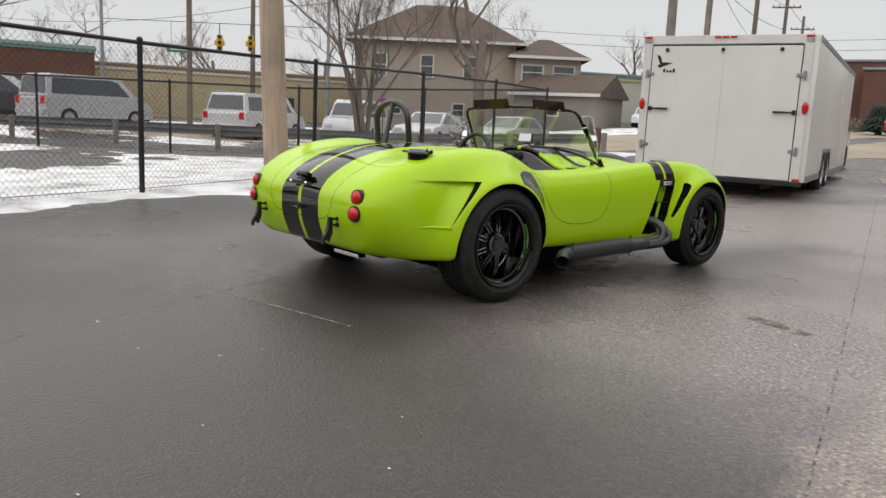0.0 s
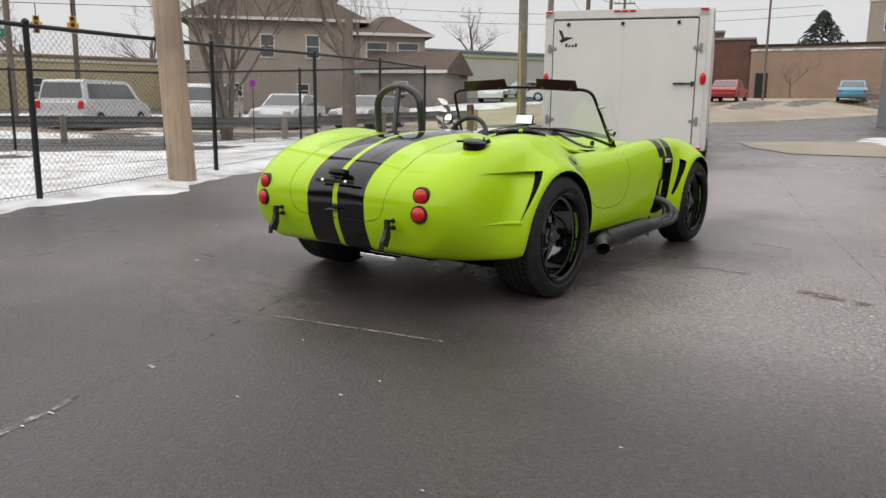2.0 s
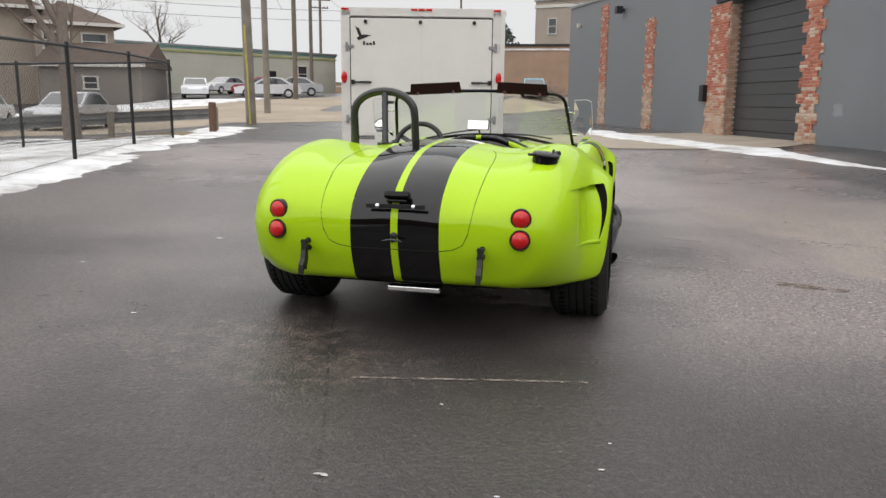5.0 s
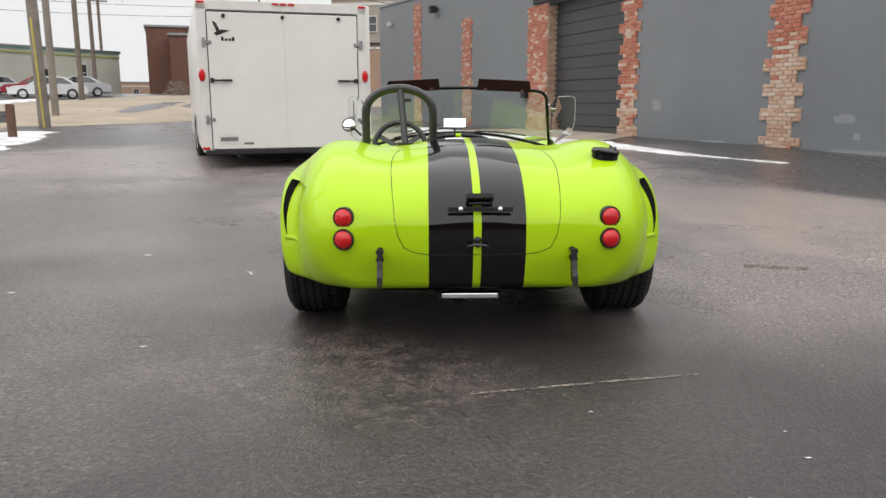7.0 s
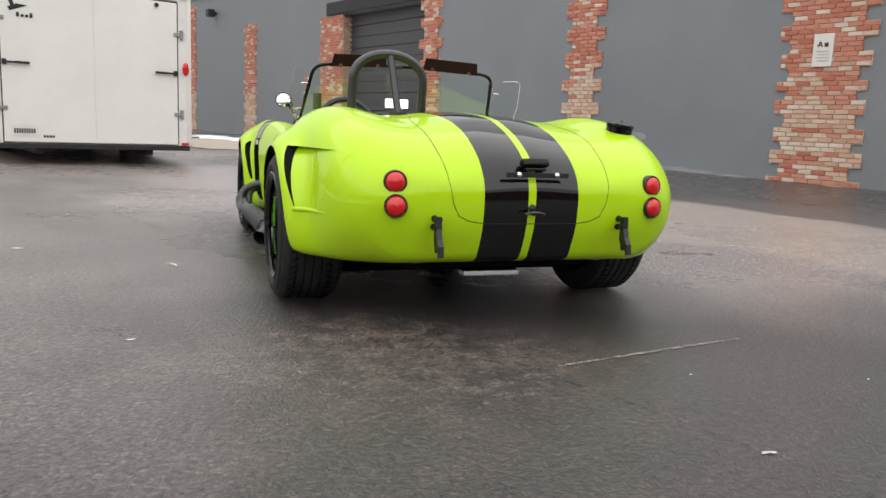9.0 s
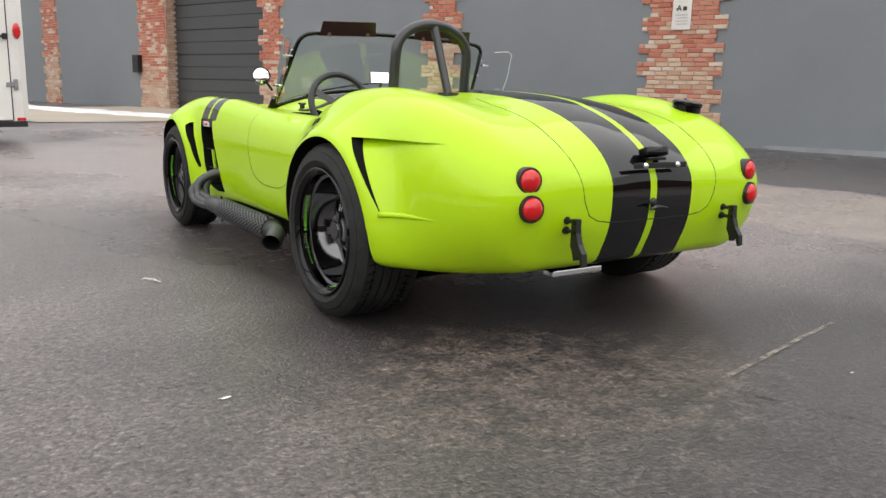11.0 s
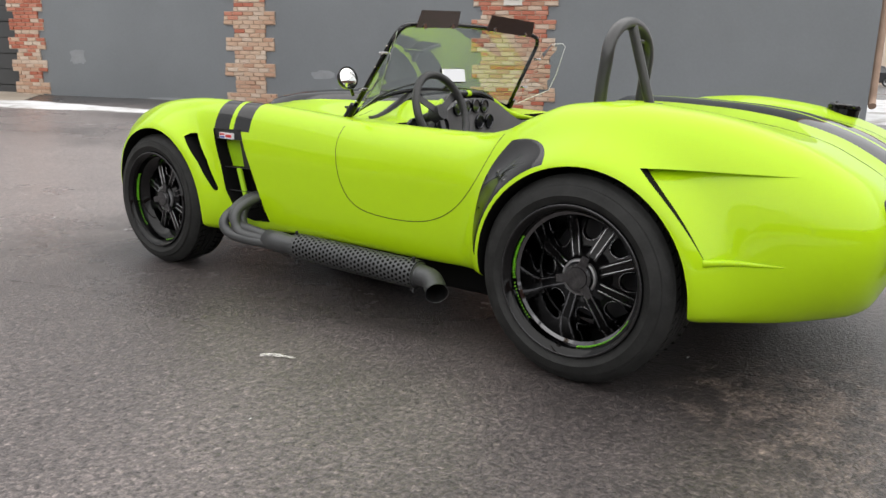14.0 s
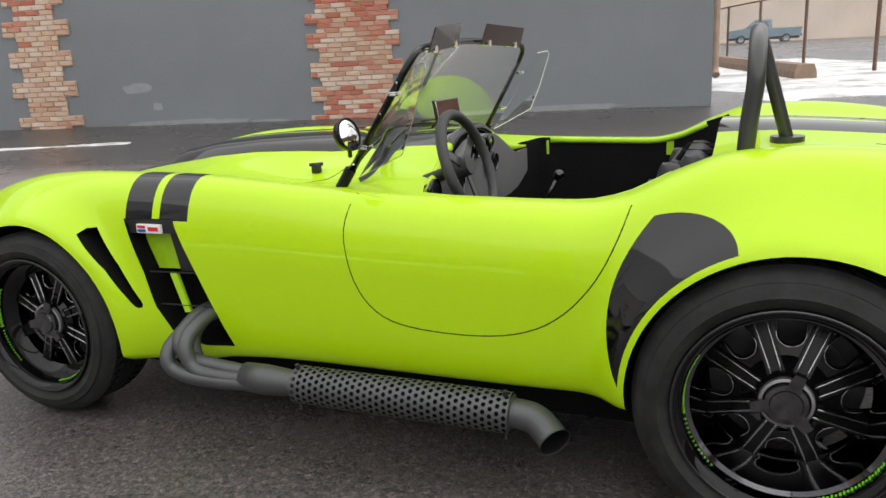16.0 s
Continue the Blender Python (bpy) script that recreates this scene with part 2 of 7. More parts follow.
def empty(name, at=(0, 0, 0), turn=0.0, label="", category="", group="", kind=""):
    ob = new(name)
    ob.matrix_world = pose(*at, 0, 0, turn)
    return tagged(ob, label, category, group, kind)


def box(bm, c, s, bev=0.0, m=None):
    r = bmesh.ops.create_cube(bm, size=1.0)
    vs = r["verts"]
    for v in vs:
        v.co = Vector((c[0] + v.co.x * s[0], c[1] + v.co.y * s[1], c[2] + v.co.z * s[2]))
        if m:
            v.co = m @ v.co
    if bev:
        es = list({e for v in vs for e in v.link_edges})
        bmesh.ops.bevel(bm, geom=es, offset=bev, segments=2, affect="EDGES", profile=0.6)


def rod(bm, a, b, r, r2=None, seg=12, cap=True):
    a, b = Vector(a), Vector(b)
    d = b - a
    q = d.to_track_quat("Z", "Y").to_matrix().to_4x4()
    bmesh.ops.create_cone(bm, cap_ends=cap, segments=seg, radius1=r, radius2=r if r2 is None else r2, depth=d.length,
                          matrix=Matrix.Translation((a + b) / 2) @ q)


def tube(bm, pts, r, seg=10, closed=False, cap=True):
    """Sweep a circle of radius r (one number, or one for each point) along points."""
    pts = [Vector(p) for p in pts]
    n = len(pts)
    rings = []
    up = None
    for i, p in enumerate(pts):
        if closed:
            d = pts[(i + 1) % n] - pts[i - 1]
        else:
            d = pts[min(i + 1, n - 1)] - pts[max(i - 1, 0)]
        d.normalize()
        if up is None:
            up = d.orthogonal().normalized()
        else:
            up = (up - d * up.dot(d)).normalized()
        side = d.cross(up)
        rr = r[i] if isinstance(r, (list, tuple)) else r
        rings.append([bm.verts.new(p + (up * math.cos(k * 2 * math.pi / seg) + side * math.sin(k * 2 * math.pi / seg)) * rr) for k in range(seg)])
    for i in range(n if closed else n - 1):
        a, b = rings[i], rings[(i + 1) % n]
        for k in range(seg):
            bm.faces.new((a[k], a[(k + 1) % seg], b[(k + 1) % seg], b[k]))
    if cap and not closed:
        bm.faces.new(rings[0][::-1])
        bm.faces.new(rings[-1])


def lathe(bm, profile, seg=48, m=None, axis="X"):
    """Turn a profile of (along, radius) about the axis X."""
    rings = []
    for a, r in profile:
        ring = []
        for k in range(seg):
            t = 2 * math.pi * k / seg
            co = Vector((a, r * math.cos(t), r * math.sin(t)))
            ring.append(bm.verts.new(m @ co if m else co))
        rings.append(ring)
    for a, b in zip(rings, rings[1:]):
        for k in range(seg):
            bm.faces.new((a[k], a[(k + 1) % seg], b[(k + 1) % seg], b[k]))


def prism(bm, outline, h0, h1, plane="XY", m=None):
    """Extrude an outline between two heights; plane names the outline's axes."""
    def co(a, b, h):
        v = {"XY": (a, b, h), "XZ": (a, h, b), "YZ": (h, a, b)}[plane]
        return m @ Vector(v) if m else Vector(v)
    lo = [bm.verts.new(co(a, b, h0)) for a, b in outline]
    hi = [bm.verts.new(co(a, b, h1)) for a, b in outline]
    n = len(outline)
    for i in range(n):
        bm.faces.new((lo[i], lo[(i + 1) % n], hi[(i + 1) % n], hi[i]))
    bm.faces.new(lo[::-1])
    bm.faces.new(hi)


def bevel_all(bm, off, seg=2, angle=30):
    es = [e for e in bm.edges if len(e.link_faces) == 2 and e.calc_face_angle(0) > radians(angle)]
    bmesh.ops.bevel(bm, geom=es, offset=off, segments=seg, affect="EDGES", profile=0.6)


def smoothstep(a, b, x):
    t = min(1.0, max(0.0, (x - a) / (b - a)))
    return t * t * (3 - 2 * t)


def rounded(points, times=3):
    """Corner-cutting, to round a path."""
    pts = [Vector(p) for p in points]
    for _ in range(times):
        new_pts = [pts[0]]
        for a, b in zip(pts, pts[1:]):
            new_pts += [a * 0.75 + b * 0.25, a * 0.25 + b * 0.75]
        pts = new_pts + [pts[-1]]
    return pts


# ---- the plan ----
WALL_TURN = radians(18.3)
WN = Vector((math.cos(WALL_TURN), math.sin(WALL_TURN), 0))
WV = Vector((-math.sin(WALL_TURN), math.cos(WALL_TURN), 0))
WALL_AT = 9.17
# axes of the paving, which runs a little askew of the wall
LN = Vector((math.cos(radians(14.5)), math.sin(radians(14.5)), 0))
LV = Vector((-LN.y, LN.x, 0))


def on_wall(v, z, out=0.0):
    """A place on the grey building's long wall: v along it, z up, out towards the yard."""
    return WN * (WALL_AT - out) + WV * v + Vector((0, 0, z))


def yard_z(x, y):
    r = math.hypot(x, y)
    z = 0.20 * smoothstep(3.5, 13.0, r)
    w, s = (x + 13.6) * -0.940 + (y - 24.0) * 0.340, (x + 13.6) * 0.340 + (y - 24.0) * 0.940
    z += 0.65 * smoothstep(0, 7, w) * smoothstep(-2, 18, s)
    z += 0.95 * smoothstep(30, 68, y)
    u = x * LN.x + y * LN.y
    z += 0.05 * smoothstep(7.3, 8.75, u) * (1 - smoothstep(8.75, 10, u)) * smoothstep(-2, 0, x * LV.x + y * LV.y)
    return z


def ground_z(x, y):
    """The yard's surface, and the shallow hollow beside the street past the fence."""
    w = -0.94 * x - 0.34 * y
    hollow = smoothstep(4.9, 9.5, w) * (1 - smoothstep(19.0, 22.5, w)) * (1 - smoothstep(23, 31, y))
    return yard_z(x, y) - 0.27 * hollow


def sheet(name, xs, ys, mat, z_of, keep=None, label="", category="", kind="structure"):
    index, verts, faces = {}, [], []

    def vert(i, j):
        if (i, j) not in index:
            index[i, j] = len(verts)
            verts.append((xs[i], ys[j], z_of(xs[i], ys[j])))
        return index[i, j]
    for i in range(len(xs) - 1):
        for j in range(len(ys) - 1):
            if keep and not keep((xs[i] + xs[i + 1]) / 2, (ys[j] + ys[j + 1]) / 2):
                continue
            faces.append((vert(i, j), vert(i + 1, j), vert(i + 1, j + 1), vert(i, j + 1)))
    me = bpy.data.meshes.new(name)
    me.from_pydata(verts, [], faces)
    ob = mesh_part(name, me, mat, None, "", "all")
    return tagged(ob, label, category, "", kind)


def spaced(*runs):
    out = []
    for a, b, step in runs:
        n = max(1, round((b - a) / step))
        out += [a + (b - a) * k / n for k in range(n)]
    return out + [runs[-1][1]]


GX = spaced((-900, -60, 60), (-60, -16, 2), (-16, 16, 0.5), (16, 60, 4), (60, 900, 60))
GY = spaced((-900, -60, 60), (-60, -10, 4), (-10, 28, 0.5), (28, 80, 2), (80, 900, 60))
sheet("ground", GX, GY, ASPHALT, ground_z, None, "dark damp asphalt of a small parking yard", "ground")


def blob(x, y, scale, seed=0.0):
    return noise.fractal(Vector((x * scale, y * scale, seed)), 0.8, 2.0, 5)


def fence_side(x, y):
    """Metres beyond the fence's line, away from the yard."""
    return -((x + 5.1) * 0.942 + (y - 0.15) * 0.335)


def snow_left(x, y):
    s = fence_side(x, y)
    end = 10.8 - y
    return min(1.0, (s + 0.45 + 0.5 * blob(x, y, 0.5)) * 1.3, end * 0.5 + 2.0 * blob(x, y, 0.3, 3) + 1.2,
               0.9 - 1.1 * smoothstep(3.5, 6.5, s) + 1.5 * blob(x, y, 0.14, 7) + smoothstep(9, 12, s) * 0.6,
               0.42 + 2.3 * blob(x, y, 0.33, 11) + 1.6 * (1 - smoothstep(0.6, 2.2, s)))


def snow_z(mask, thick):
    def z(x, y):
        return ground_z(x, y) + thick * max(-1.0, min(1.0, mask(x, y) * 1.8))
    return z


def snow_keep(mask):
    return lambda x, y: mask(x, y) > -0.45


sheet("snow_bank", spaced((-30, -14, 0.4), (-14, -2.5, 0.14)), spaced((-12, -4, 0.35), (-4, 8, 0.14), (8, 20, 0.3)), SNOW, snow_z(snow_left, 0.045), snow_keep(snow_left),
      "thin trampled snow along the chain link fence", "snow", "stuff")


def snow_right(x, y):
    u, v = x * LN.x + y * LN.y, x * LV.x + y * LV.y
    mid = 6.55 - 1.5 * smoothstep(7.4, 19, v) + 0.6 * (1 - smoothstep(5.8, 8.4, v))
    half = 0.10 + 0.62 * smoothstep(7.0, 12.5, v) * (1 + 0.7 * blob(x, y, 0.4, 2))
    return min((half - abs(u - mid)) * 4 + 0.4 * blob(x, y, 1.2), (v - 6.2) * 1.5, (21.5 - v) * 0.4 + 2 * blob(x, y, 0.4, 5))


def snow_tip(x, y):
    p, a, b = Vector((x, y)), Vector((-8.5, 11.0)), Vector((-11.9, 19.0))
    t = min(1.0, max(0.0, (p - a).dot(b - a) / (b - a).length_squared))
    d = (p - a.lerp(b, t)).length
    return (0.35 + 0.45 * t - d) * 1.6 + 0.5 * blob(x, y, 0.7, 6)


sheet("snow_tip", spaced((-14, -7, 0.14)), spaced((10, 21, 0.14)), SNOW, snow_z(snow_tip, 0.035), snow_keep(snow_tip),
      "thin snow at the end of the fence by the street", "snow", "stuff")
sheet("snow_strip", spaced((-1.5, 8, 0.09)), spaced((7.0, 25, 0.12)), SNOW, snow_z(snow_right, 0.025), snow_keep(snow_right),
      "melting strip of snow beside the grey building", "snow", "stuff")


# ---- the grey building ----
BASE = 0.05
DOOR0, DOOR1, DOORTOP = 13.06, 17.07, 3.86
END0, END1 = -2.18, 35.55


def wall_prism(bm, outline, out0, out1):
    m = Matrix((( WV.x, WN.x, 0, 0), (WV.y, WN.y, 0, 0), (0, 0, 1, 0), (0, 0, 0, 1)))
    prism(bm, outline, WALL_AT - out0, WALL_AT - out1, "XZ", m)


for name, v in (("wall_end_near", END0), ("wall_end_far", END1 - 0.4)):
    bm = bmesh.new()
    wall_prism(bm, [(v, -0.3), (v + 0.4, -0.3), (v + 0.4, 4.9), (v, 4.9)], -0.402, -14)
    tagged(part(name, bm, WALLPAINT), "slate grey end wall of the long building", "wall", "", "structure")
bm = bmesh.new()
wall_prism(bm, [(END0, BASE - 0.3), (DOOR0, BASE - 0.3), (DOOR0, DOORTOP), (DOOR1, DOORTOP), (DOOR1, BASE - 0.3), (END1, BASE - 0.3), (END1, 5.68), (20, 5.06), (END0, 5.06)], 0, -0.4)
wall = tagged(part("wall_grey_building", bm, WALLPAINT), "long slate grey painted masonry wall with exposed brick piers", "wall", "", "structure")
bm = bmesh.new()
wall_prism(bm, [(END0 - 0.05, 5.064), (20, 5.064), (END1 + 0.05, 5.686), (END1 + 0.05, 5.79), (20, 5.17), (END0 - 0.05, 5.17)], 0.06, -0.46)
tagged(part("coping", bm, GALV, wall), "pale metal coping")
bm = bmesh.new()
wall_prism(bm, [(END0 + 0.02, 4.7), (END1 - 0.2, 4.7), (END1 - 0.2, 4.8), (END0 + 0.02, 4.8)], -0.42, -13.9)
tagged(part("flat_roof", bm, STREET), "flat roof of the grey building", "roof", "", "structure")


bm = bmesh.new()
p = [on_wall(END0 - 0.07, z, out) for z, out in ((5.0, -0.16), (0.75, -0.16), (0.62, -0.14), (0.56, -0.06))]
tube(bm, rounded(p, 2), 0.055, 12)
tagged(part("downpipe", bm, worn("faded_brown_paint", (0.40, 0.28, 0.21), 0.6, vary=0.2)), "brown downpipe at the corner of the grey building", "pipe")


# ---- enclosed trailer ----
TR_TURN = 17.4
trailer = empty("enclosed_trailer", (-2.262, 7.93, 0.0), TR_TURN, "white enclosed cargo trailer with a rear ramp door", "trailer")
TW = 1.275


def build_trailer():
    bm = bmesh.new()
    box(bm, (0, 3.7, 1.44), (2 * TW, 7.4, 2.14), 0.035)
    part("body", bm, TRAILERWHITE, trailer, smooth=30)
    bm = bmesh.new()
    for x in (-1.19, 1.13):
        box(bm, (x, -0.012, 1.40), (0.14, 0.03, 2.1), 0.006)
    box(bm, (-0.03, -0.012, 2.44), (2.46, 0.03, 0.13), 0.006)
    part("rear_frame", bm, TRAILERTRIM, trailer)
    bm = bmesh.new()
    box(bm, (-0.03, -0.012, 1.37), (2.18, 0.045, 1.95), 0.006)
    door = part("ramp_door", bm, TRAILERWHITE, trailer, "white rear ramp door")
    bm = bmesh.new()
    box(bm, (-0.03, -0.02, 2.352), (2.2, 0.02, 0.02))
    for x in (-1.125, 1.065):
        box(bm, (x, -0.02, 1.37), (0.018, 0.02, 1.96))
    part("door_seal", bm, DARKSTEEL, door, "black rubber seal")
    bm = bmesh.new()
    box(bm, (-0.03, -0.037, 1.40), (0.012, 0.006, 1.9))
    part("seam", bm, TRAILERTRIM, door)
    for sx in (-1, 1):
        bm = bmesh.new()
        rod(bm, (sx * 1.08 - 0.03, -0.06, 1.385), (sx * 0.78 - 0.03, -0.06, 1.385), 0.012)
        box(bm, (sx * 0.86 - 0.03, -0.07, 1.385), (0.17, 0.02, 0.03), 0.006)
        box(bm, (sx * 1.06 - 0.03, -0.05, 1.385), (0.05, 0.05, 0.07), 0.008)
        part("latch_handle", bm, DARKSTEEL, door, "black latch handle")
        for z in (0.82, 1.92):
            bm = bmesh.new()
            box(bm, (sx * 1.15 - 0.03, -0.04, z), (0.045, 0.03, 0.13), 0.006)
            box(bm, (sx * 1.09 - 0.03, -0.042, z), (0.10, 0.016, 0.05), 0.004)
            part("hinge", bm, STEEL, trailer)
        bm = bmesh.new()
        lathe(bm, [(-0.02, 0.0), (-0.02, 0.05), (0.0, 0.055), (0.02, 0.05), (0.03, 0.03), (0.032, 0.0)], 20,
              pose(sx * 1.20 - 0.025, -0.04, 1.455) @ pose(0, 0, 0, 0, 0, -90) @ Matrix.Diagonal((0.55, 0.85, 1.65, 1)))
        part("tail_lamp", bm, REDLENS, trailer, "oval red tail lamp", smooth="all")
        bm = bmesh.new()
        box(bm, (sx * 1.19 - 0.03, -0.035, 0.405), (0.1, 0.02, 0.035), 0.004)
        part("reflector", bm, REDLENS, trailer)
        bm = bmesh.new()
        box(bm, (sx * 1.17 - 0.03, -0.035, 2.475), (0.11, 0.02, 0.03), 0.004)
        part("marker_lamp", bm, REDLENS, trailer)
    for k in (-1, 0, 1):
        bm = bmesh.new()
        box(bm, (k * 0.115 - 0.03, -0.035, 2.475), (0.095, 0.02, 0.028), 0.004)
        part("marker_lamp", bm, REDLENS, trailer)
    for x in (-0.89, -0.05, 0.78):
        bm = bmesh.new()
        rod(bm, (x, -0.03, 2.29), (x, -0.06, 2.29), 0.028)
        part("bumper_stop", bm, RUBBER, door)
    bm = bmesh.new()
    box(bm, (0, 0.02, 0.345), (2.46, 0.12, 0.07), 0.01)
    part("sill_beam", bm, DARKSTEEL, trailer)
    bm = bmesh.new()
    for x in (-0.7, 0.7):
        box(bm, (x, 3.5, 0.30), (0.09, 6.8, 0.12))
    for y in (2.6, 3.45):
        rod(bm, (-1.1, y, 0.33), (1.1, y, 0.33), 0.04)
    part("chassis", bm, DARKSTEEL, trailer)
    for sx in (-1, 1):
        for y in (2.3, 3.15):
            bm = bmesh.new()
            lathe(bm, [(-0.10, 0.2), (-0.10, 0.3), (-0.06, 0.345), (0.06, 0.345), (0.10, 0.3), (0.10, 0.2)], 28, pose(sx * 1.195, y, 0.345 + 0.12))
            w = part("wheel", bm, RUBBER, trailer, smooth=40)
            bm = bmesh.new()
            lathe(bm, [(sx * 0.03, 0.01), (sx * 0.04, 0.09), (sx * 0.07, 0.12), (sx * 0.05, 0.17), (sx * 0.10, 0.205), (sx * 0.08, 0.2)], 24, pose(sx * 1.195, y, 0.345 + 0.12))
            part("rim", bm, TRAILERTRIM, w, smooth=40)
        bm = bmesh.new()
        prism(bm, [(1.85, 0.5), (2.0, 0.86), (3.45, 0.86), (3.6, 0.5), (3.5, 0.5), (3.38, 0.8), (2.07, 0.8), (1.95, 0.5)], sx * TW, sx * (TW + 0.02), "YZ")
        part("wheel_trim", bm, STEEL, trailer)
        # flat panel on the solid side; its black stands for shade inside the well
        bm = bmesh.new()
        prism(bm, [(1.90, 0.372), (1.93, 0.55), (2.06, 0.80), (3.39, 0.80), (3.52, 0.55), (3.55, 0.372)], sx * (TW - 0.05), sx * (TW + 0.004), "YZ")
        part("wheel_well", bm, BLACKTRIM, trailer, "flat black panel for the shade in the wheel well")
    bm = bmesh.new()
    box(bm, (TW + 0.004, 5.6, 1.42), (0.012, 0.9, 1.75), 0.004)
    part("side_door", bm, TRAILERTRIM, trailer)
    bm = bmesh.new()
    box(bm, (TW + 0.004, 3.7, 2.45), (0.012, 7.3, 0.08), 0.003)
    box(bm, (TW + 0.004, 3.7, 0.42), (0.012, 7.3, 0.1), 0.003)
    part("side_rail", bm, STEEL, trailer)
    # bird emblem, plain shapes
    bm = bmesh.new()
    prism(bm, [(-1.03, 2.05), (-0.93, 2.10), (-0.80, 2.09), (-0.90, 2.05), (-1.0, 2.01)], -0.0395, -0.036, "XZ")
    prism(bm, [(-0.99, 2.07), (-1.05, 2.22), (-0.99, 2.19), (-0.95, 2.09)], -0.0395, -0.036, "XZ")
    for k, h in enumerate((0.055, 0.032, 0.032, 0.055)):
        box(bm, (-0.915 + k * 0.05, -0.0385, 1.945 + h / 2), (0.034, 0.004, h))
    part("emblem", bm, BLACKTRIM, door, "black winged emblem over four bars")
    bm = bmesh.new()
    for k in range(9):
        box(bm, (-1.0 + k * 0.028, -0.043, 0.535), (0.018, 0.004, 0.06))
    plate = bmesh.new()
    box(plate, (-0.89, -0.038, 0.54), (0.31, 0.006, 0.15), 0.004)
    part("bars", bm, DARKSTEEL, part("number_plate", plate, TRAILERTRIM, door, "white plate with grey bars"))
    bm = bmesh.new()
    for x in (-0.78, -0.356, 0.44, 0.82):
        for k in range(21):
            box(bm, (x, -0.036, 0.50 + k * 0.088), (0.011, 0.006, 0.011))
    part("rivet", bm, TRAILERTRIM, door)["kind"] = "stuff"
    bm = bmesh.new()
    for k in range(4):
        box(bm, (-0.66 + k * 0.035, -0.038, 0.47), (0.024, 0.004, 0.03))
    part("lettering", bm, DARKSTEEL, door, "four small black bars")


build_trailer()
tagged(trailer)


# ---- chain link fence ----
POSTS = [(-5.10 - 1.10 * k, 0.15 + 3.02 * k) for k in range(-3, 5)]
POSTS[-1] = (-9.44, 12.13)
BACKRUN = [(-9.44 - 1.86 * k, 12.13 - 2.52 * k) for k in range(1, 7)]
FENCE_H = 1.73


def chain_link(bm, a, b, h, cell=0.11, r=0.0022):
    """Diamond wire between two posts, each wire a thin three-sided prism."""
    a, b = Vector(a), Vector(b)
    run = (b - a).to_2d().length
    d = (b - a) / run
    nrm = Vector((-d.y, d.x, 0)).normalized()
    pos = -h
    while pos < run:
        for s in (1, -1):
            s0, s1 = pos, pos + h
            z0, z1 = (0, h) if s > 0 else (h, 0)
            c0, c1 = max(s0, 0), min(s1, run)
            if c1 - c0 < 0.02:
                continue
            zz0 = z0 + (z1 - z0) * (c0 - s0) / (s1 - s0)
            zz1 = z0 + (z1 - z0) * (c1 - s0) / (s1 - s0)
            p, q = a + d * c0 + Vector((0, 0, zz0)), a + d * c1 + Vector((0, 0, zz1))
            t = (q - p).normalized()
            side = t.cross(nrm)
            ring = []
            for e in (p, q):
                ring.append([bm.verts.new(e + (nrm * math.cos(k * 2.094) + side * math.sin(k * 2.094)) * r) for k in range(3)])
            for k in range(3):
                bm.faces.new((ring[0][k], ring[0][(k + 1) % 3], ring[1][(k + 1) % 3], ring[1][k]))
        pos += cell


def build_fence(name, posts, cell, r, post_r, label, group):
    f = empty(name, (0, 0, 0), 0, label, "fence", group)
    pts = [Vector((x, y, ground_z(x, y))) for x, y in posts]
    for i, p in enumerate(pts):
        bm = bmesh.new()
        rod(bm, p - Vector((0, 0, 0.1)), p + Vector((0, 0, FENCE_H + 0.02)), post_r, seg=14)
        bmesh.ops.create_uvsphere(bm, u_segments=12, v_segments=6, radius=post_r * 1.25, matrix=Matrix.Translation(p + Vector((0, 0, FENCE_H + 0.03))))
        for z in (0.35, 0.9, 1.45):
            rod(bm, p + Vector((0, 0, z)), p + Vector((0, 0, z + 0.03)), post_r * 1.15, seg=14)
        part("post", bm, FENCEBLACK, f, smooth=40)
    for a, b in zip(pts, pts[1:]):
        bm = bmesh.new()
        rod(bm, a + Vector((0, 0, FENCE_H)), b + Vector((0, 0, FENCE_H)), 0.024, seg=10)
        part("top_rail", bm, FENCEBLACK, f, smooth=40)
        bm = bmesh.new()
        rod(bm, a + Vector((0, 0, 0.08)), b + Vector((0, 0, 0.08)), 0.004, seg=5)
        part("tension_wire", bm, FENCEBLACK, f)
        bm = bmesh.new()
        up = Vector((0, 0, 0.04))
        chain_link(bm, a + up, b + up, FENCE_H - 0.03, cell, r)
        ob = part("chain_link", bm, FENCEBLACK, f)
        ob["kind"] = "stuff"
    return f


build_fence("chain_link_fence", POSTS, 0.075, 0.0017, 0.031, "black vinyl coated chain link fence with round posts", "yard fences")
build_fence("chain_link_fence", [POSTS[-1]] + BACKRUN, 0.11, 0.0022, 0.03, "black chain link fence running off behind the snow", "yard fences")


# ---- poles ----
def wooden_pole(at, r0, r1, h, mat, label, lean=(0, 0), name="utility_pole"):
    x, y = at
    z = ground_z(x, y) - 0.2
    bm = bmesh.new()
    n = 14
    pts = [Vector((x + lean[0] * k / n, y + lean[1] * k / n, z + h * k / n)) for k in range(n + 1)]
    tube(bm, pts, [r0 + (r1 - r0) * k / n for k in range(n + 1)], 18)
    ob = part(name, bm, mat, smooth=50)
    return tagged(ob, label, "pole")


wooden_pole((-5.62, 2.22), 0.172, 0.135, 10, WOOD, "pale tan wooden utility pole standing in snow by the fence", (-0.40, -0.25))
wooden_pole((-13.56, 23.9), 0.20, 0.15, 12, GREYWOOD, "grey wooden utility pole with a yellow guy guard", (-0.25, 0.2))


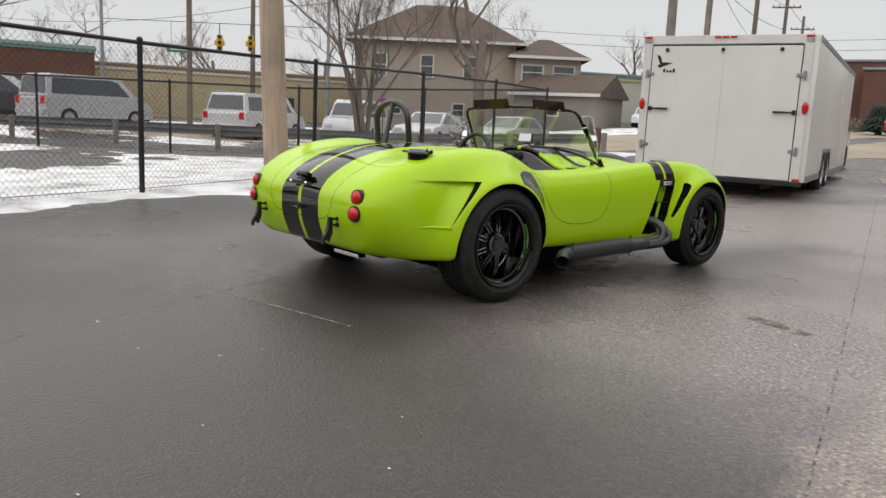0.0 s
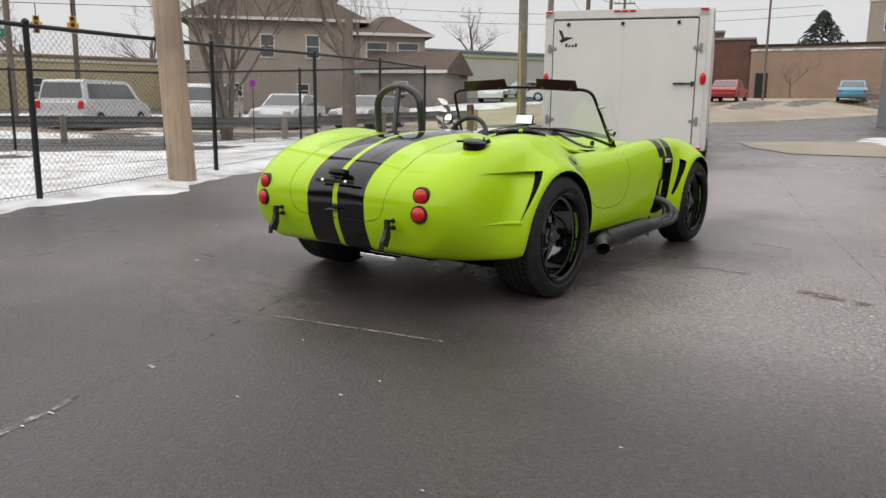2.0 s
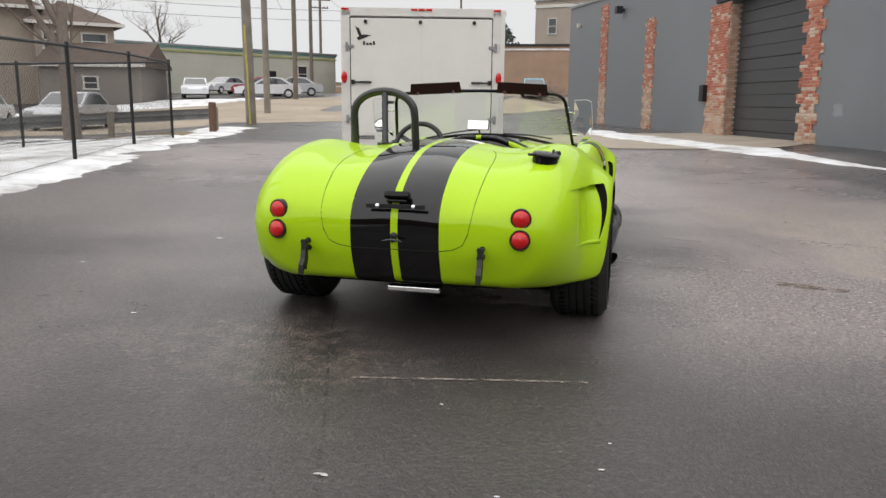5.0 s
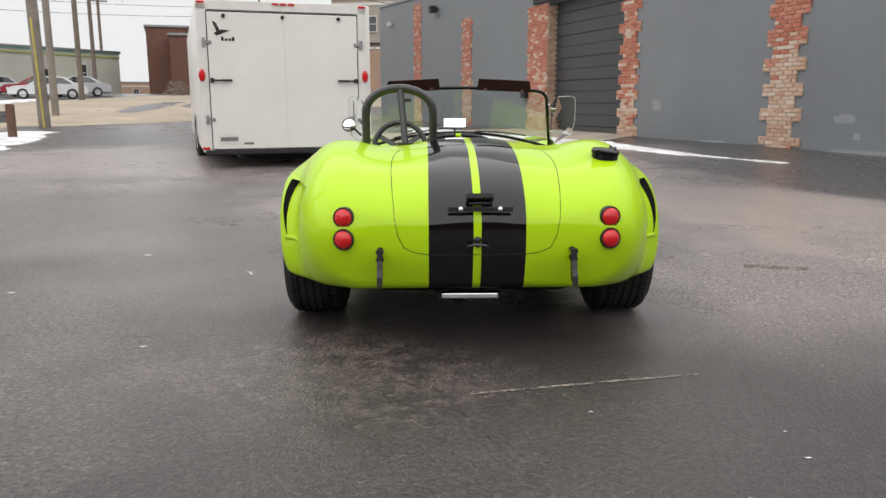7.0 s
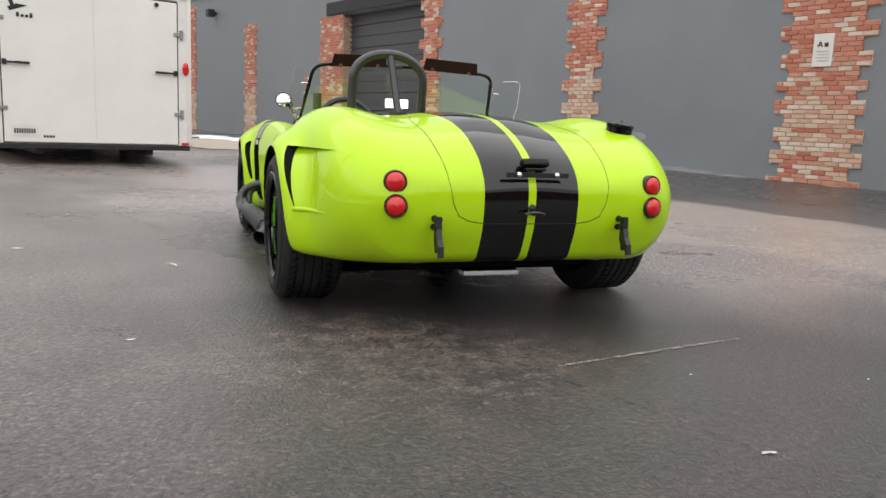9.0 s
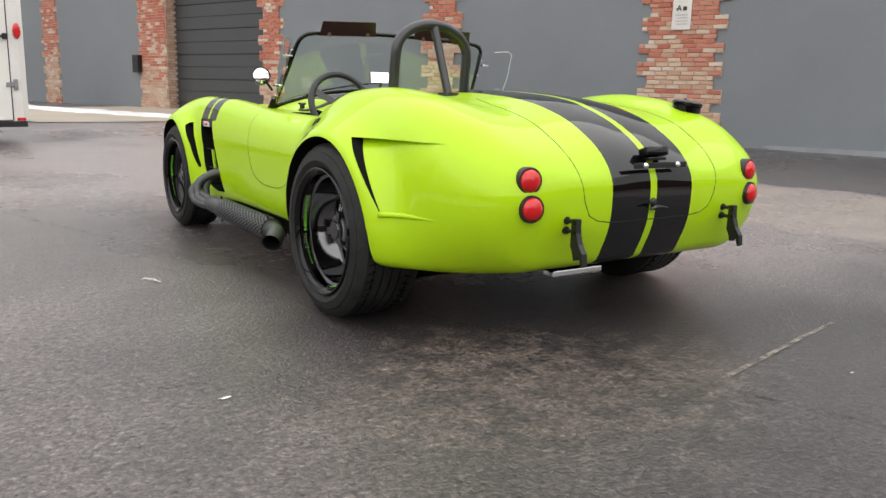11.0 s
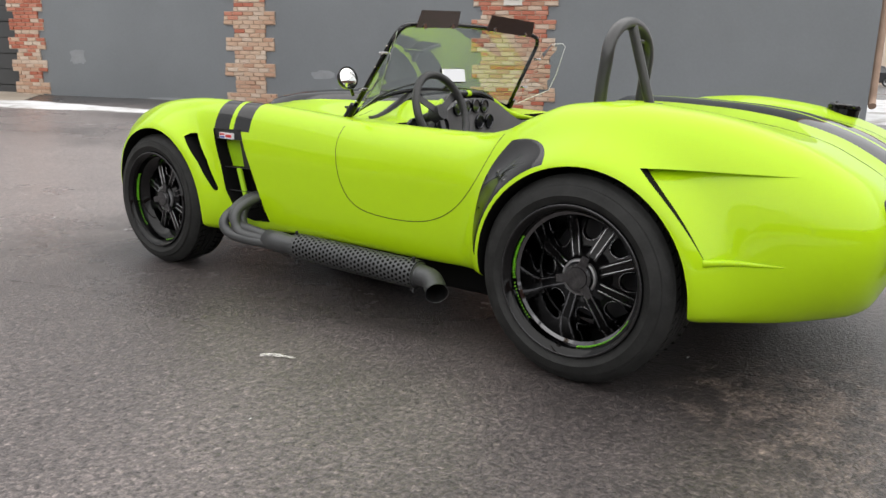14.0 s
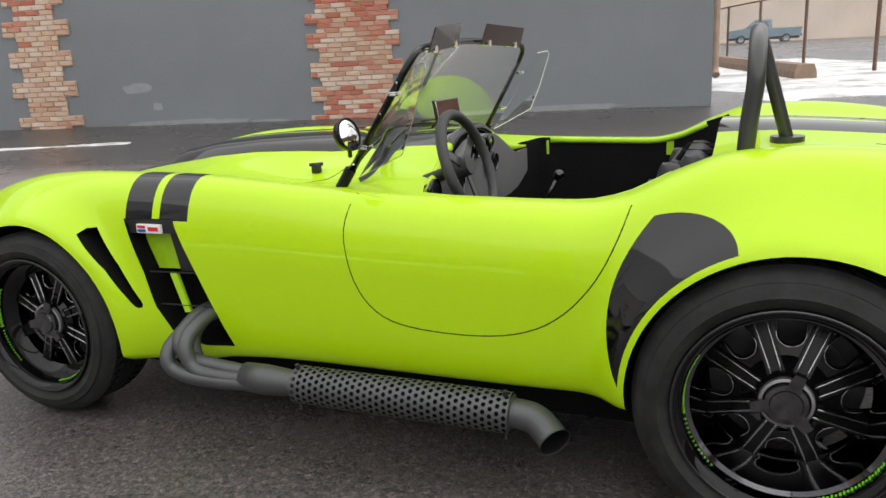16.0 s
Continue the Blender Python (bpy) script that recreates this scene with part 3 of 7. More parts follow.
# ---- concrete apron, street, far ground ----
def lot(u, v):
    return (LN.x * u + LV.x * v, LN.y * u + LV.y * v)


def slab(name, outline, mat, lift, label, cat):
    """A thin flat sheet that follows the ground inside an outline."""
    xs, ys = [p[0] for p in outline], [p[1] for p in outline]
    bm = bmesh.new()
    vs = [bm.verts.new((x, y, 0)) for x, y in outline]
    bm.faces.new(vs)
    size = max(max(xs) - min(xs), max(ys) - min(ys))
    step = max(0.5, size / 60)
    for ax, lo, hi in ((0, min(xs), max(xs)), (1, min(ys), max(ys))):
        k = lo + step
        while k < hi:
            co = (k, 0, 0) if ax == 0 else (0, k, 0)
            no = (1, 0, 0) if ax == 0 else (0, 1, 0)
            bmesh.ops.bisect_plane(bm, geom=bm.verts[:] + bm.edges[:] + bm.faces[:], plane_co=co, plane_no=no)
            k += step
    for v in bm.verts:
        v.co.z = ground_z(v.co.x, v.co.y) + lift
    ob = part(name, bm, mat)
    return tagged(ob, label, cat, "", "structure")


slab("apron", [lot(*p) for p in ((2.4, 11.6), (4.4, 11.35), (6.3, 11.5), (8.0, 12.9), (8.70, 13.3), (8.70, 19.7), (7.4, 19.9), (5.0, 18.8), (3.0, 17.4), (1.4, 16.0), (1.7, 13.4))], CONCRETE, 0.012,
     "worn tan concrete apron before the garage door", "pavement")
SD = Vector((0.34, 0.94)).normalized()
SL = Vector((-SD.y, SD.x))


def street_at(s, w):
    p = Vector((-13.6, 24.0)) + SD * s + SL * w
    return (p.x, p.y)


slab("dead_grass", [(-9.4, 10.2), (-8.9, 10.6), (-9.6, 12.9), (-10.9, 15.9), (-12.6, 16.2), (-13.0, 13.6), (-11.6, 11.0)], DIRT, 0.008, "flattened brown grass at the end of the fence", "grass")
slab("road", [street_at(-60, 3), street_at(-14, 3), street_at(-6, 0.5), street_at(60, -2), street_at(60, 16), street_at(-60, 16)], SALTED, 0.010, "salt-stained tan street", "road")


def snow_street(x, y):
    p = Vector((x, y)) - Vector((-13.6, 24.0))
    w, s = p.dot(SL), p.dot(SD)
    return min(0.9 - abs(w - 18.5) * 0.35 + 1.3 * blob(x, y, 0.12, 4), 1.0)


sheet("snow_verge", spaced((-62, -20, 0.9)), spaced((-20, 46, 0.9)), SNOW, snow_z(snow_street, 0.09), snow_keep(snow_street), "patchy snow on the far verge", "snow", "stuff")


def snow_corner(x, y):
    p = Vector((x, y, 0))
    u, v = p.dot(LN), p.dot(LV)
    return min(1.0, (-1.9 - v) * 0.8 + blob(x, y, 0.4), (u - 9.2) * 0.8 + blob(x, y, 0.4, 2), max(0.75 + 1.6 * blob(x, y, 0.22, 9), 1.2 - 0.5 * abs(v + 3.9)), (24.5 - u) * 0.5, (v + 7.6) * 0.6 + blob(x, y, 0.4, 7))


sheet("snow_corner", spaced((7, 28, 0.3)), spaced((-10, 5, 0.3)), SNOW, snow_z(snow_corner, 0.07), snow_keep(snow_corner), "snow past the corner of the grey building", "snow", "stuff")


def bits(name, mat, spots, label, cat):
    rnd = random.Random(5)
    bm = bmesh.new()
    for x, y, r in spots:
        n = 9
        vs = []
        for k in range(n):
            a = 2 * math.pi * k / n
            q = r * (0.5 + 0.8 * rnd.random())
            px, py = x + q * math.cos(a) * 1.7, y + q * math.sin(a) * 0.7
            vs.append(bm.verts.new((px, py, ground_z(px, py) + 0.003)))
        top = bm.verts.new((x, y, ground_z(x, y) + 0.003 + min(0.02, r * 0.15)))
        for k in range(n):
            bm.faces.new((vs[k], vs[(k + 1) % n], top))
    return tagged(part(name, bm, mat), label, cat, "", "stuff")


rnd = random.Random(11)
bits("snow_crumbs", SNOW, [(0.15, -2.04, 0.013), (0.30, -2.52, 0.011), (-1.48, -0.63, 0.012), (0.42, -2.88, 0.006), (0.405, -2.83, 0.007), (0.39, -2.80, 0.004), (0.37, -2.74, 0.0065), (0.345, -2.68, 0.005), (0.335, -2.63, 0.006), (0.31, -2.57, 0.004), (0.285, -2.50, 0.005), (0.44, -2.95, 0.0065), (0.46, -3.02, 0.005), (-2.2, 1.5, 0.02), (-2.6, 0.4, 0.014)] + [(rnd.uniform(-4.5, 4), rnd.uniform(-3, 9), rnd.uniform(0.003, 0.008)) for _ in range(70)],
     "crumbs of old snow on the asphalt", "snow")

# ---- faded paint, seams and patches on the asphalt ----
def faded(name, colour, thresh):
    m = worn(name, colour, 0.7, vary=0.3, scale=9, relief=0)
    b = bsdf(m)
    a = ramp(m, noise_tex(m, 14.0, 6, 0.7), [(thresh, (0, 0, 0)), (thresh + 0.16, (1, 1, 1))])
    link(m, a, b.inputs["Alpha"])
    return m


CHALK = faded("worn_white_line_paint", (0.25, 0.215, 0.185), 0.43)
SEAMCHALK = faded("pale_grit_in_a_seam", (0.34, 0.31, 0.285), 0.42)
SCRAPE = faded("scraped_white_residue", (0.62, 0.60, 0.57), 0.42)
SEAM = faded("tar_seam", (0.046, 0.042, 0.041), 0.48)


def streak(name, mat, a, b, w, label, lift=0.004):
    a, b = Vector((*a, 0)), Vector((*b, 0))
    d = (b - a).normalized()
    side = Vector((-d.y, d.x, 0)) * w / 2
    n = max(2, int((b - a).length / 0.25))
    bm = bmesh.new()
    rows = []
    for k in range(n + 1):
        p = a.lerp(b, k / n) + side * 1.2 * blob(a.x + k * 0.3, a.y, 1.1, 3)
        rows.append([bm.verts.new((q.x, q.y, ground_z(q.x, q.y) + lift)) for q in (p - side, p + side)])
    for r, q in zip(rows, rows[1:]):
        bm.faces.new((r[0], q[0], q[1], r[1]))
    return tagged(part(name, bm, mat), label, "marking", "", "structure")


for a, b, w in (((-0.05, -1.24), (0.87, -1.06), 0.020), ((1.16, 1.36), (1.55, 1.31), 0.05), ((1.24, 2.50), (1.55, 2.42), 0.035)):
    streak("faded_line", CHALK, a, b, w, "faded white paint line on asphalt")
for a, b, w in (((0.24, -2.42), (0.43, -2.93), 0.030), ((0.43, -2.93), (0.60, -3.45), 0.035)):
    streak("gritty_seam", SEAMCHALK, a, b, w, "pale grit caught in an asphalt seam")
MUD = faded("dried_brown_mud", (0.13, 0.088, 0.055), 0.44)
streak("mud_stain", MUD, (1.90, 1.02), (2.28, 0.89), 0.11, "dried brown mud stain on asphalt")
streak("white_scrape", SCRAPE, (-1.370, 0.910), (-1.320, 0.860), 0.030, "white scrape of residue on asphalt")
streak("white_scrape", SCRAPE, (-1.340, 0.880), (-1.310, 0.800), 0.014, "white scrape of residue on asphalt", 0.006)
for a, b, w in (((0.26, -2.49), (0.14, -2.03), 0.014), ((0.14, -2.03), (-0.26, -0.98), 0.014), ((-0.26, -0.98), (-0.99, 1.14), 0.006), ((-0.99, 1.14), (-2.18, 4.37), 0.008), ((-2.18, 4.37), (-4.2, 9.4), 0.009), ((3.09, -0.96), (1.55, 3.62), 0.009), ((1.55, 3.62), (-0.51, 9.72), 0.010)):
    streak("seam", SEAM, a, b, w, "dark tar seam across asphalt")


# ---- guard rail and stubby post ----
RAILGREY = worn("weathered_zinc", (0.34, 0.34, 0.34), 0.6, 0.3, vary=0.25, scale=3)
rail = empty("guard_rail", (0, 0, 0), 0, "galvanised guard rail on short posts beside the street", "guard rail")
gpts = [Vector((-10.9 - 1.75 * k, 16.6 - 2.35 * k, 0)) for k in range(8)]
for p in gpts:
    p.z = ground_z(p.x, p.y)
    bm = bmesh.new()
    box(bm, p + Vector((0, 0, 0.32)), (0.13, 0.13, 0.74), 0.01)
    part("post", bm, GREYWOOD, rail)
for a, b in zip(gpts, gpts[1:]):
    bm = bmesh.new()
    d = (b - a).normalized()
    n = Vector((d.y, -d.x, 0))
    prof = [(0.0, 0.36), (0.06, 0.41), (0.06, 0.46), (0.0, 0.51), (0.06, 0.56), (0.06, 0.61), (0.0, 0.66)]
    r0 = [bm.verts.new(a + n * (0.08 + o) + Vector((0, 0, z))) for o, z in prof]
    r1 = [bm.verts.new(b + n * (0.08 + o) + Vector((0, 0, z))) for o, z in prof]
    for k in range(len(prof) - 1):
        bm.faces.new((r0[k], r0[k + 1], r1[k + 1], r1[k]))
    bmesh.ops.solidify(bm, geom=bm.faces[:], thickness=0.006)
    part("beam", bm, RAILGREY, rail)
bm = bmesh.new()
bp = Vector((-10.4, 15.6, ground_z(-10.4, 15.6)))
prism(bm, [(-0.08, -0.1), (0.08, -0.1), (0.08, 0.80), (0.05, 0.84), (-0.05, 0.84), (-0.08, 0.80)], -0.07, 0.07, "XZ", Matrix.Translation(bp))
bevel_all(bm, 0.01, 1)
tagged(part("bollard", bm, RUSTPOST), "short rust-brown post at the yard's edge", "bollard")

# ---- far vehicles ----
WHITECAR = worn("white_car_paint", (0.62, 0.63, 0.65), 0.35, vary=0.08, scale=2, relief=0.0, coat=0.6)
SILVERCAR = worn("silver_car_paint", (0.46, 0.47, 0.49), 0.35, 0.3, vary=0.08, scale=2, relief=0.0, coat=0.6)
REDCAR = worn("red_car_paint", (0.33, 0.02, 0.03), 0.35, vary=0.1, scale=2, relief=0.0, coat=0.6)
DARKCAR = worn("dark_car_paint", (0.03, 0.03, 0.035), 0.35, vary=0.2, scale=2, relief=0.0, coat=0.6)
FADEDBLUE = worn("faded_blue_paint", (0.17, 0.26, 0.31), 0.5, vary=0.15, scale=2, relief=0.0)
BLUECAR = worn("light_blue_paint", (0.10, 0.32, 0.45), 0.45, vary=0.1, scale=2, relief=0.0, coat=0.4)
CARGLASS = material("dark_car_glass", (0.02, 0.024, 0.028), 0.08, coat=1.0)
SHAPES = {
    "van": dict(l=4.9, w=1.9, low=[(-2.4, 0.32), (-2.45, 0.95), (-2.3, 1.05), (1.6, 1.05), (2.25, 0.90), (2.42, 0.6), (2.4, 0.32)], top=[(-2.32, 1.04), (-2.15, 1.70), (-1.9, 1.77), (0.85, 1.77), (1.2, 1.66), (1.75, 1.04)],
                win=[(-2.0, 1.10), (-1.9, 1.62), (0.75, 1.65), (1.0, 1.58), (1.42, 1.10)]),
    "short_van": dict(l=4.3, w=1.85, low=[(-2.1, 0.32), (-2.15, 0.95), (-2.0, 1.05), (1.35, 1.05), (1.95, 0.92), (2.12, 0.6), (2.1, 0.32)], top=[(-2.05, 1.04), (-1.95, 1.72), (-1.75, 1.80), (0.6, 1.80), (0.95, 1.68), (1.5, 1.04)],
                      win=[(-1.85, 1.12), (-1.75, 1.66), (0.5, 1.68), (0.75, 1.60), (1.2, 1.12)]),
    "sedan": dict(l=4.6, w=1.8, low=[(-2.25, 0.30), (-2.3, 0.75), (-2.1, 0.92), (0.9, 0.90), (2.0, 0.80), (2.28, 0.6), (2.25, 0.30)], top=[(-1.75, 0.90), (-1.0, 1.38), (-0.4, 1.44), (0.25, 1.40), (1.15, 0.89)],
                  win=[(-1.45, 0.95), (-0.9, 1.31), (-0.35, 1.37), (0.2, 1.33), (0.85, 0.95)]),
    "pickup": dict(l=5.4, w=1.95, low=[(-2.65, 0.45), (-2.7, 1.08), (0.2, 1.10), (1.6, 1.10), (2.55, 1.0), (2.68, 0.7), (2.65, 0.45)], top=[(-0.6, 1.08), (-0.5, 1.75), (0.6, 1.78), (1.5, 1.08)],
                   win=[(-0.35, 1.14), (-0.3, 1.64), (0.55, 1.66), (1.2, 1.14)]),
}


def far_vehicle(name, kind, at, turn, paint, label):
    s = SHAPES[kind]
    car_ob = empty(name, (at[0], at[1], ground_z(*at) + 0.01), turn, label, "car", "cars along the street")
    w = s["w"] / 2
    bm = bmesh.new()
    prism(bm, s["low"], -w, w, "XZ")
    bevel_all(bm, 0.07, 2)
    body = part("body", bm, paint, car_ob, smooth=50)
    bm = bmesh.new()
    prism(bm, s["top"], -w * 0.90, w * 0.90, "XZ")
    for v in bm.verts:
        v.co.y *= 1.0 - 0.22 * max(0.0, v.co.z - s["low"][2][1])
    bevel_all(bm, 0.05, 2)
    part("roof", bm, paint, car_ob, smooth=50)
    for sy in (-1, 1):
        bm = bmesh.new()
        prism(bm, s["win"], sy * w * 0.80, sy * w * 0.905, "XZ")
        for v in bm.verts:
            v.co.y *= 1.0 - 0.215 * max(0.0, v.co.z - s["low"][2][1])
        part("side_window", bm, CARGLASS, car_ob)
        for x in (-0.30 * s["l"], 0.31 * s["l"]):
            bm = bmesh.new()
            lathe(bm, [(-0.1, 0.2), (-0.1, 0.31), (-0.06, 0.33), (0.06, 0.33), (0.1, 0.31), (0.1, 0.2)], 20, pose(x, sy * (w - 0.08), 0.33, 0, 0, 90))
            wheel = part("wheel", bm, RUBBER, car_ob, smooth=40)
            bm = bmesh.new()
            lathe(bm, [(0.0, 0.0), (0.03, 0.08), (0.0, 0.12), (0.05, 0.20), (0.06, 0.215)], 16, pose(x, sy * (w - 0.03), 0.33, 0, 0, 90 * sy))
            part("rim", bm, STEEL, wheel, smooth=40)
    t = s["top"]
    for a, b, nm in ((t[0], t[1], "rear_window"), (t[-1], t[-2], "windscreen")):
        bm = bmesh.new()
        a, b = Vector((a[0], 0, a[1])), Vector((b[0], 0, b[1]))
        d = (b - a).normalized()
        n = Vector((-1, 0, 0.4)).normalized() if nm == "rear_window" else Vector((1, 0, 0.6)).normalized()
        p0, p1 = a.lerp(b, 0.12), a.lerp(b, 0.92)
        q = [(p0, w * 0.82), (p1, w * 0.70)]
        lo = [bm.verts.new(p + Vector((0, sgn * k, 0)) + n * 0.012) for (p, k), sgn in ((q[0], -1), (q[0], 1), (q[1], 1), (q[1], -1))]
        hi = [bm.verts.new(v.co - n * 0.05) for v in lo]
        bm.faces.new(lo)
        bm.faces.new(hi[::-1])
        for k in range(4):
            bm.faces.new((lo[k], hi[k], hi[(k + 1) % 4], lo[(k + 1) % 4]))
        part(nm, bm, CARGLASS, car_ob)
    for sy in (-1, 1):
        bm = bmesh.new()
        z = s["low"][1][1]
        box(bm, (s["low"][1][0] + 0.02, sy * (w - 0.16), z - 0.06), (0.08, 0.20, 0.26 if kind != "sedan" else 0.14), 0.02)
        part("tail_lamp", bm, REDLENS, car_ob)
        bm = bmesh.new()
        box(bm, (s["low"][-2][0] - 0.03, sy * (w - 0.25), s["low"][-2][1] + 0.08), (0.12, 0.34, 0.14), 0.03)
        part("headlamp", bm, BADGELIGHT, car_ob)
    bm = bmesh.new()
    box(bm, (0, 0, 0.36), (s["l"] * 0.96, s["w"] * 0.9, 0.2), 0.03)
    part("underbody", bm, BLACKTRIM, car_ob)
    bm = bmesh.new()
    box(bm, (s["low"][1][0] + 0.01, 0, 0.5), (0.12, s["w"] * 0.92, 0.16), 0.03)
    part("bumper", bm, DARKSTEEL if kind == "pickup" else paint, car_ob, smooth=40)
    return car_ob


BADGELIGHT = material("headlamp_glass", (0.65, 0.67, 0.7), 0.1, coat=1.0)
far_vehicle("minivan", "van", (-25.3, 12.45), 121, WHITECAR, "white minivan seen past the snow and guard rail")
far_vehicle("minivan", "van", (-24.0, 16.6), 312, WHITECAR, "white van parked by the tan house")
far_vehicle("sedan", "sedan", (-21.9, 19.0), 299, WHITECAR, "white sedan parked beside the tan house")
far_vehicle("sedan", "sedan", (-20.4, 22.4), 286, SILVERCAR, "silver sedan parked beside the tan house")
far_vehicle("minivan", "short_van", (-26.2, 6.1), 106, SILVERCAR, "pale silver minivan across the snowy lot")
far_vehicle("pickup_truck", "pickup", (-31.4, 4.1), 60, DARKCAR, "dark pickup truck across the snowy lot")
far_vehicle("sedan", "sedan", (-33.1, 57.0), 255, WHITECAR, "white sedan facing the street by the low green building")
far_vehicle("hatchback", "sedan", (-13.4, 51.0), 95, REDCAR, "red hatchback parked by the brick building")
far_vehicle("sedan", "sedan", (-24.3, 47.2), 205, WHITECAR, "white sedan in the lot across the street")
far_vehicle("sedan", "sedan", (-27.6, 52.6), 208, REDCAR, "red sedan in the lot across the street")
far_vehicle("sedan", "sedan", (-24.9, 52.6), 205, SILVERCAR, "silver sedan behind the utility pole")
far_vehicle("sedan", "sedan", (-29.6, 46.5), 300, WHITECAR, "white sedan by the grey-green wall")
far_vehicle("sedan", "sedan", (-6.9, 57.3), 100, BLUECAR, "light blue car half behind a bush")
far_vehicle("pickup_truck", "pickup", (66.0, 0.6), 96, FADEDBLUE, "faded blue pickup truck parked before the cream warehouse")
far_vehicle("sedan", "sedan", (58.5, 8.6), 92, DARKCAR, "dark sedan parked before the cream warehouse")
far_vehicle("pickup_truck", "pickup", (-2.262 - 0.299 * 11.9 - 0.1, 7.93 + 0.954 * 11.9), 107.4, WHITECAR, "white pickup truck hitched ahead of the cargo trailer")


# ---- far buildings ----
HOUSEWALL = worn("tan_stucco", (0.38, 0.325, 0.27), 0.85, vary=0.15, scale=0.6, grain=6)
HOUSEROOF = worn("brown_shingles", (0.105, 0.075, 0.06), 0.9, vary=0.3, scale=1.5, grain=12, relief=0.4)
GREYSIDING = worn("brown_grey_siding", (0.24, 0.212, 0.188), 0.8, vary=0.12, scale=0.6, grain=6)
CREAMWALL = worn("cream_block", (0.72, 0.60, 0.50), 0.85, vary=0.15, scale=0.4, grain=5)
YELLOWWALL = worn("yellow_tan_block", (0.50, 0.42, 0.26), 0.85, vary=0.12, scale=0.5, grain=5)
GREENGREY = worn("grey_green_block", (0.48, 0.475, 0.41), 0.85, vary=0.12, scale=0.4, grain=5)
TEAL = worn("teal_band", (0.16, 0.36, 0.32), 0.7, vary=0.15, scale=1)
REDBRICKFAR = worn("dark_red_brick", (0.15, 0.075, 0.055), 0.9, vary=0.3, scale=0.8, grain=14, relief=0.4)
TANBRICKFAR = worn("tan_brick", (0.34, 0.235, 0.17), 0.9, vary=0.2, scale=0.7, grain=14, relief=0.3)
OLIVEBAND = worn("olive_band", (0.33, 0.36, 0.12), 0.8, vary=0.15, scale=1)
WHITETRIM = worn("white_window_trim", (0.62, 0.60, 0.56), 0.6, vary=0.1)
WINDOWGLASS = material("dark_window_glass", (0.045, 0.05, 0.055), 0.06, coat=1.0)


def window(parent, x, z, w, h, front, name="window", mat=WHITETRIM):
    bm = bmesh.new()
    for sx in (-1, 1):
        box(bm, (x + sx * (w / 2), front - 0.03, z), (0.10, 0.12, h + 0.1))
    for sz in (-1, 1):
        box(bm, (x, front - 0.03, z + sz * (h / 2)), (w + 0.2, 0.14, 0.10))
    box(bm, (x, front - 0.02, z), (w, 0.07, 0.06))
    f = part(name, bm, mat, parent)
    bm = bmesh.new()
    box(bm, (x, front + 0.02, z), (w, 0.06, h))
    part("pane", bm, WINDOWGLASS, f)


def building(name, at, turn, w, d, h, wall_mat, label, windows=(), bands=(), roof=None, roof_mat=None, over=0.5, rise=2.5, door=None):
    """A block with its front along local x at y = 0, facing -y; roof: None (flat with a coping), 'hip' or 'gable'."""
    b = empty(name, (at[0], at[1], ground_z(*at) - 0.1), turn, label, "building")
    bm = bmesh.new()
    box(bm, (0, d / 2, h / 2), (w, d, h))
    part("wall", bm, wall_mat, b)
    if roof is None:
        bm = bmesh.new()
        box(bm, (0, d / 2, h + 0.08), (w + 0.3, d + 0.3, 0.2), 0.02)
        part("roof", bm, roof_mat or GALV, b)
    else:
        bm = bmesh.new()
        x, y0, y1 = w / 2 + over, -over, d + over
        e = [bm.verts.new(p) for p in ((-x, y0, h), (x, y0, h), (x, y1, h), (-x, y1, h))]
        u = [bm.verts.new((p.co.x, p.co.y, h - 0.18)) for p in e]
        if roof == "hip":
            m = min(w, d) / 2 * 0.8
            a, c = bm.verts.new((-w / 2 + m, d / 2, h + rise)), bm.verts.new((w / 2 - m, d / 2, h + rise))
            fs = [(e[0], e[1], c, a), (e[1], e[2], c), (e[2], e[3], a, c), (e[3], e[0], a)]
        elif roof == "gable":
            a, c = bm.verts.new((0, y0, h + rise)), bm.verts.new((0, y1, h + rise))
            fs = [(e[0], a, c, e[3]), (e[1], e[2], c, a), (e[0], e[1], a), (e[2], e[3], c)]
        else:
            a, c = bm.verts.new((-x, d / 2, h + rise)), bm.verts.new((x, d / 2, h + rise))
            fs = [(e[0], e[1], c, a), (e[2], e[3], a, c), (e[1], e[2], c), (e[3], e[0], a)]
        for f in fs:
            bm.faces.new(f)
        for k in range(4):
            bm.faces.new((e[k], u[k], u[(k + 1) % 4], e[(k + 1) % 4]))
        bm.faces.new(u[::-1])
        part("roof", bm, roof_mat, b)
        bm = bmesh.new()
        box(bm, (0, y0 - 0.02, h - 0.08), (2 * x + 0.1, 0.06, 0.22))
        part("fascia", bm, WHITETRIM, b)
    for z0, z1, mat in bands:
        bm = bmesh.new()
        box(bm, (0, d / 2, (z0 + z1) / 2), (w + 0.16, d + 0.16, z1 - z0))
        part("band", bm, mat, b)
    for x, z, ww, hh in windows:
        window(b, x, z, ww, hh, -0.005)
    if door:
        bm = bmesh.new()
        box(bm, (door[0], -0.02, door[2] / 2 + 0.1), (door[1], 0.12, door[2]), 0.02)
        part("door", bm, BLACKTRIM, b)
    return b


def facing(at, eye=(2.6, -3.7)):
    return math.degrees(math.atan2(at[1] - eye[1], at[0] - eye[0])) - 90


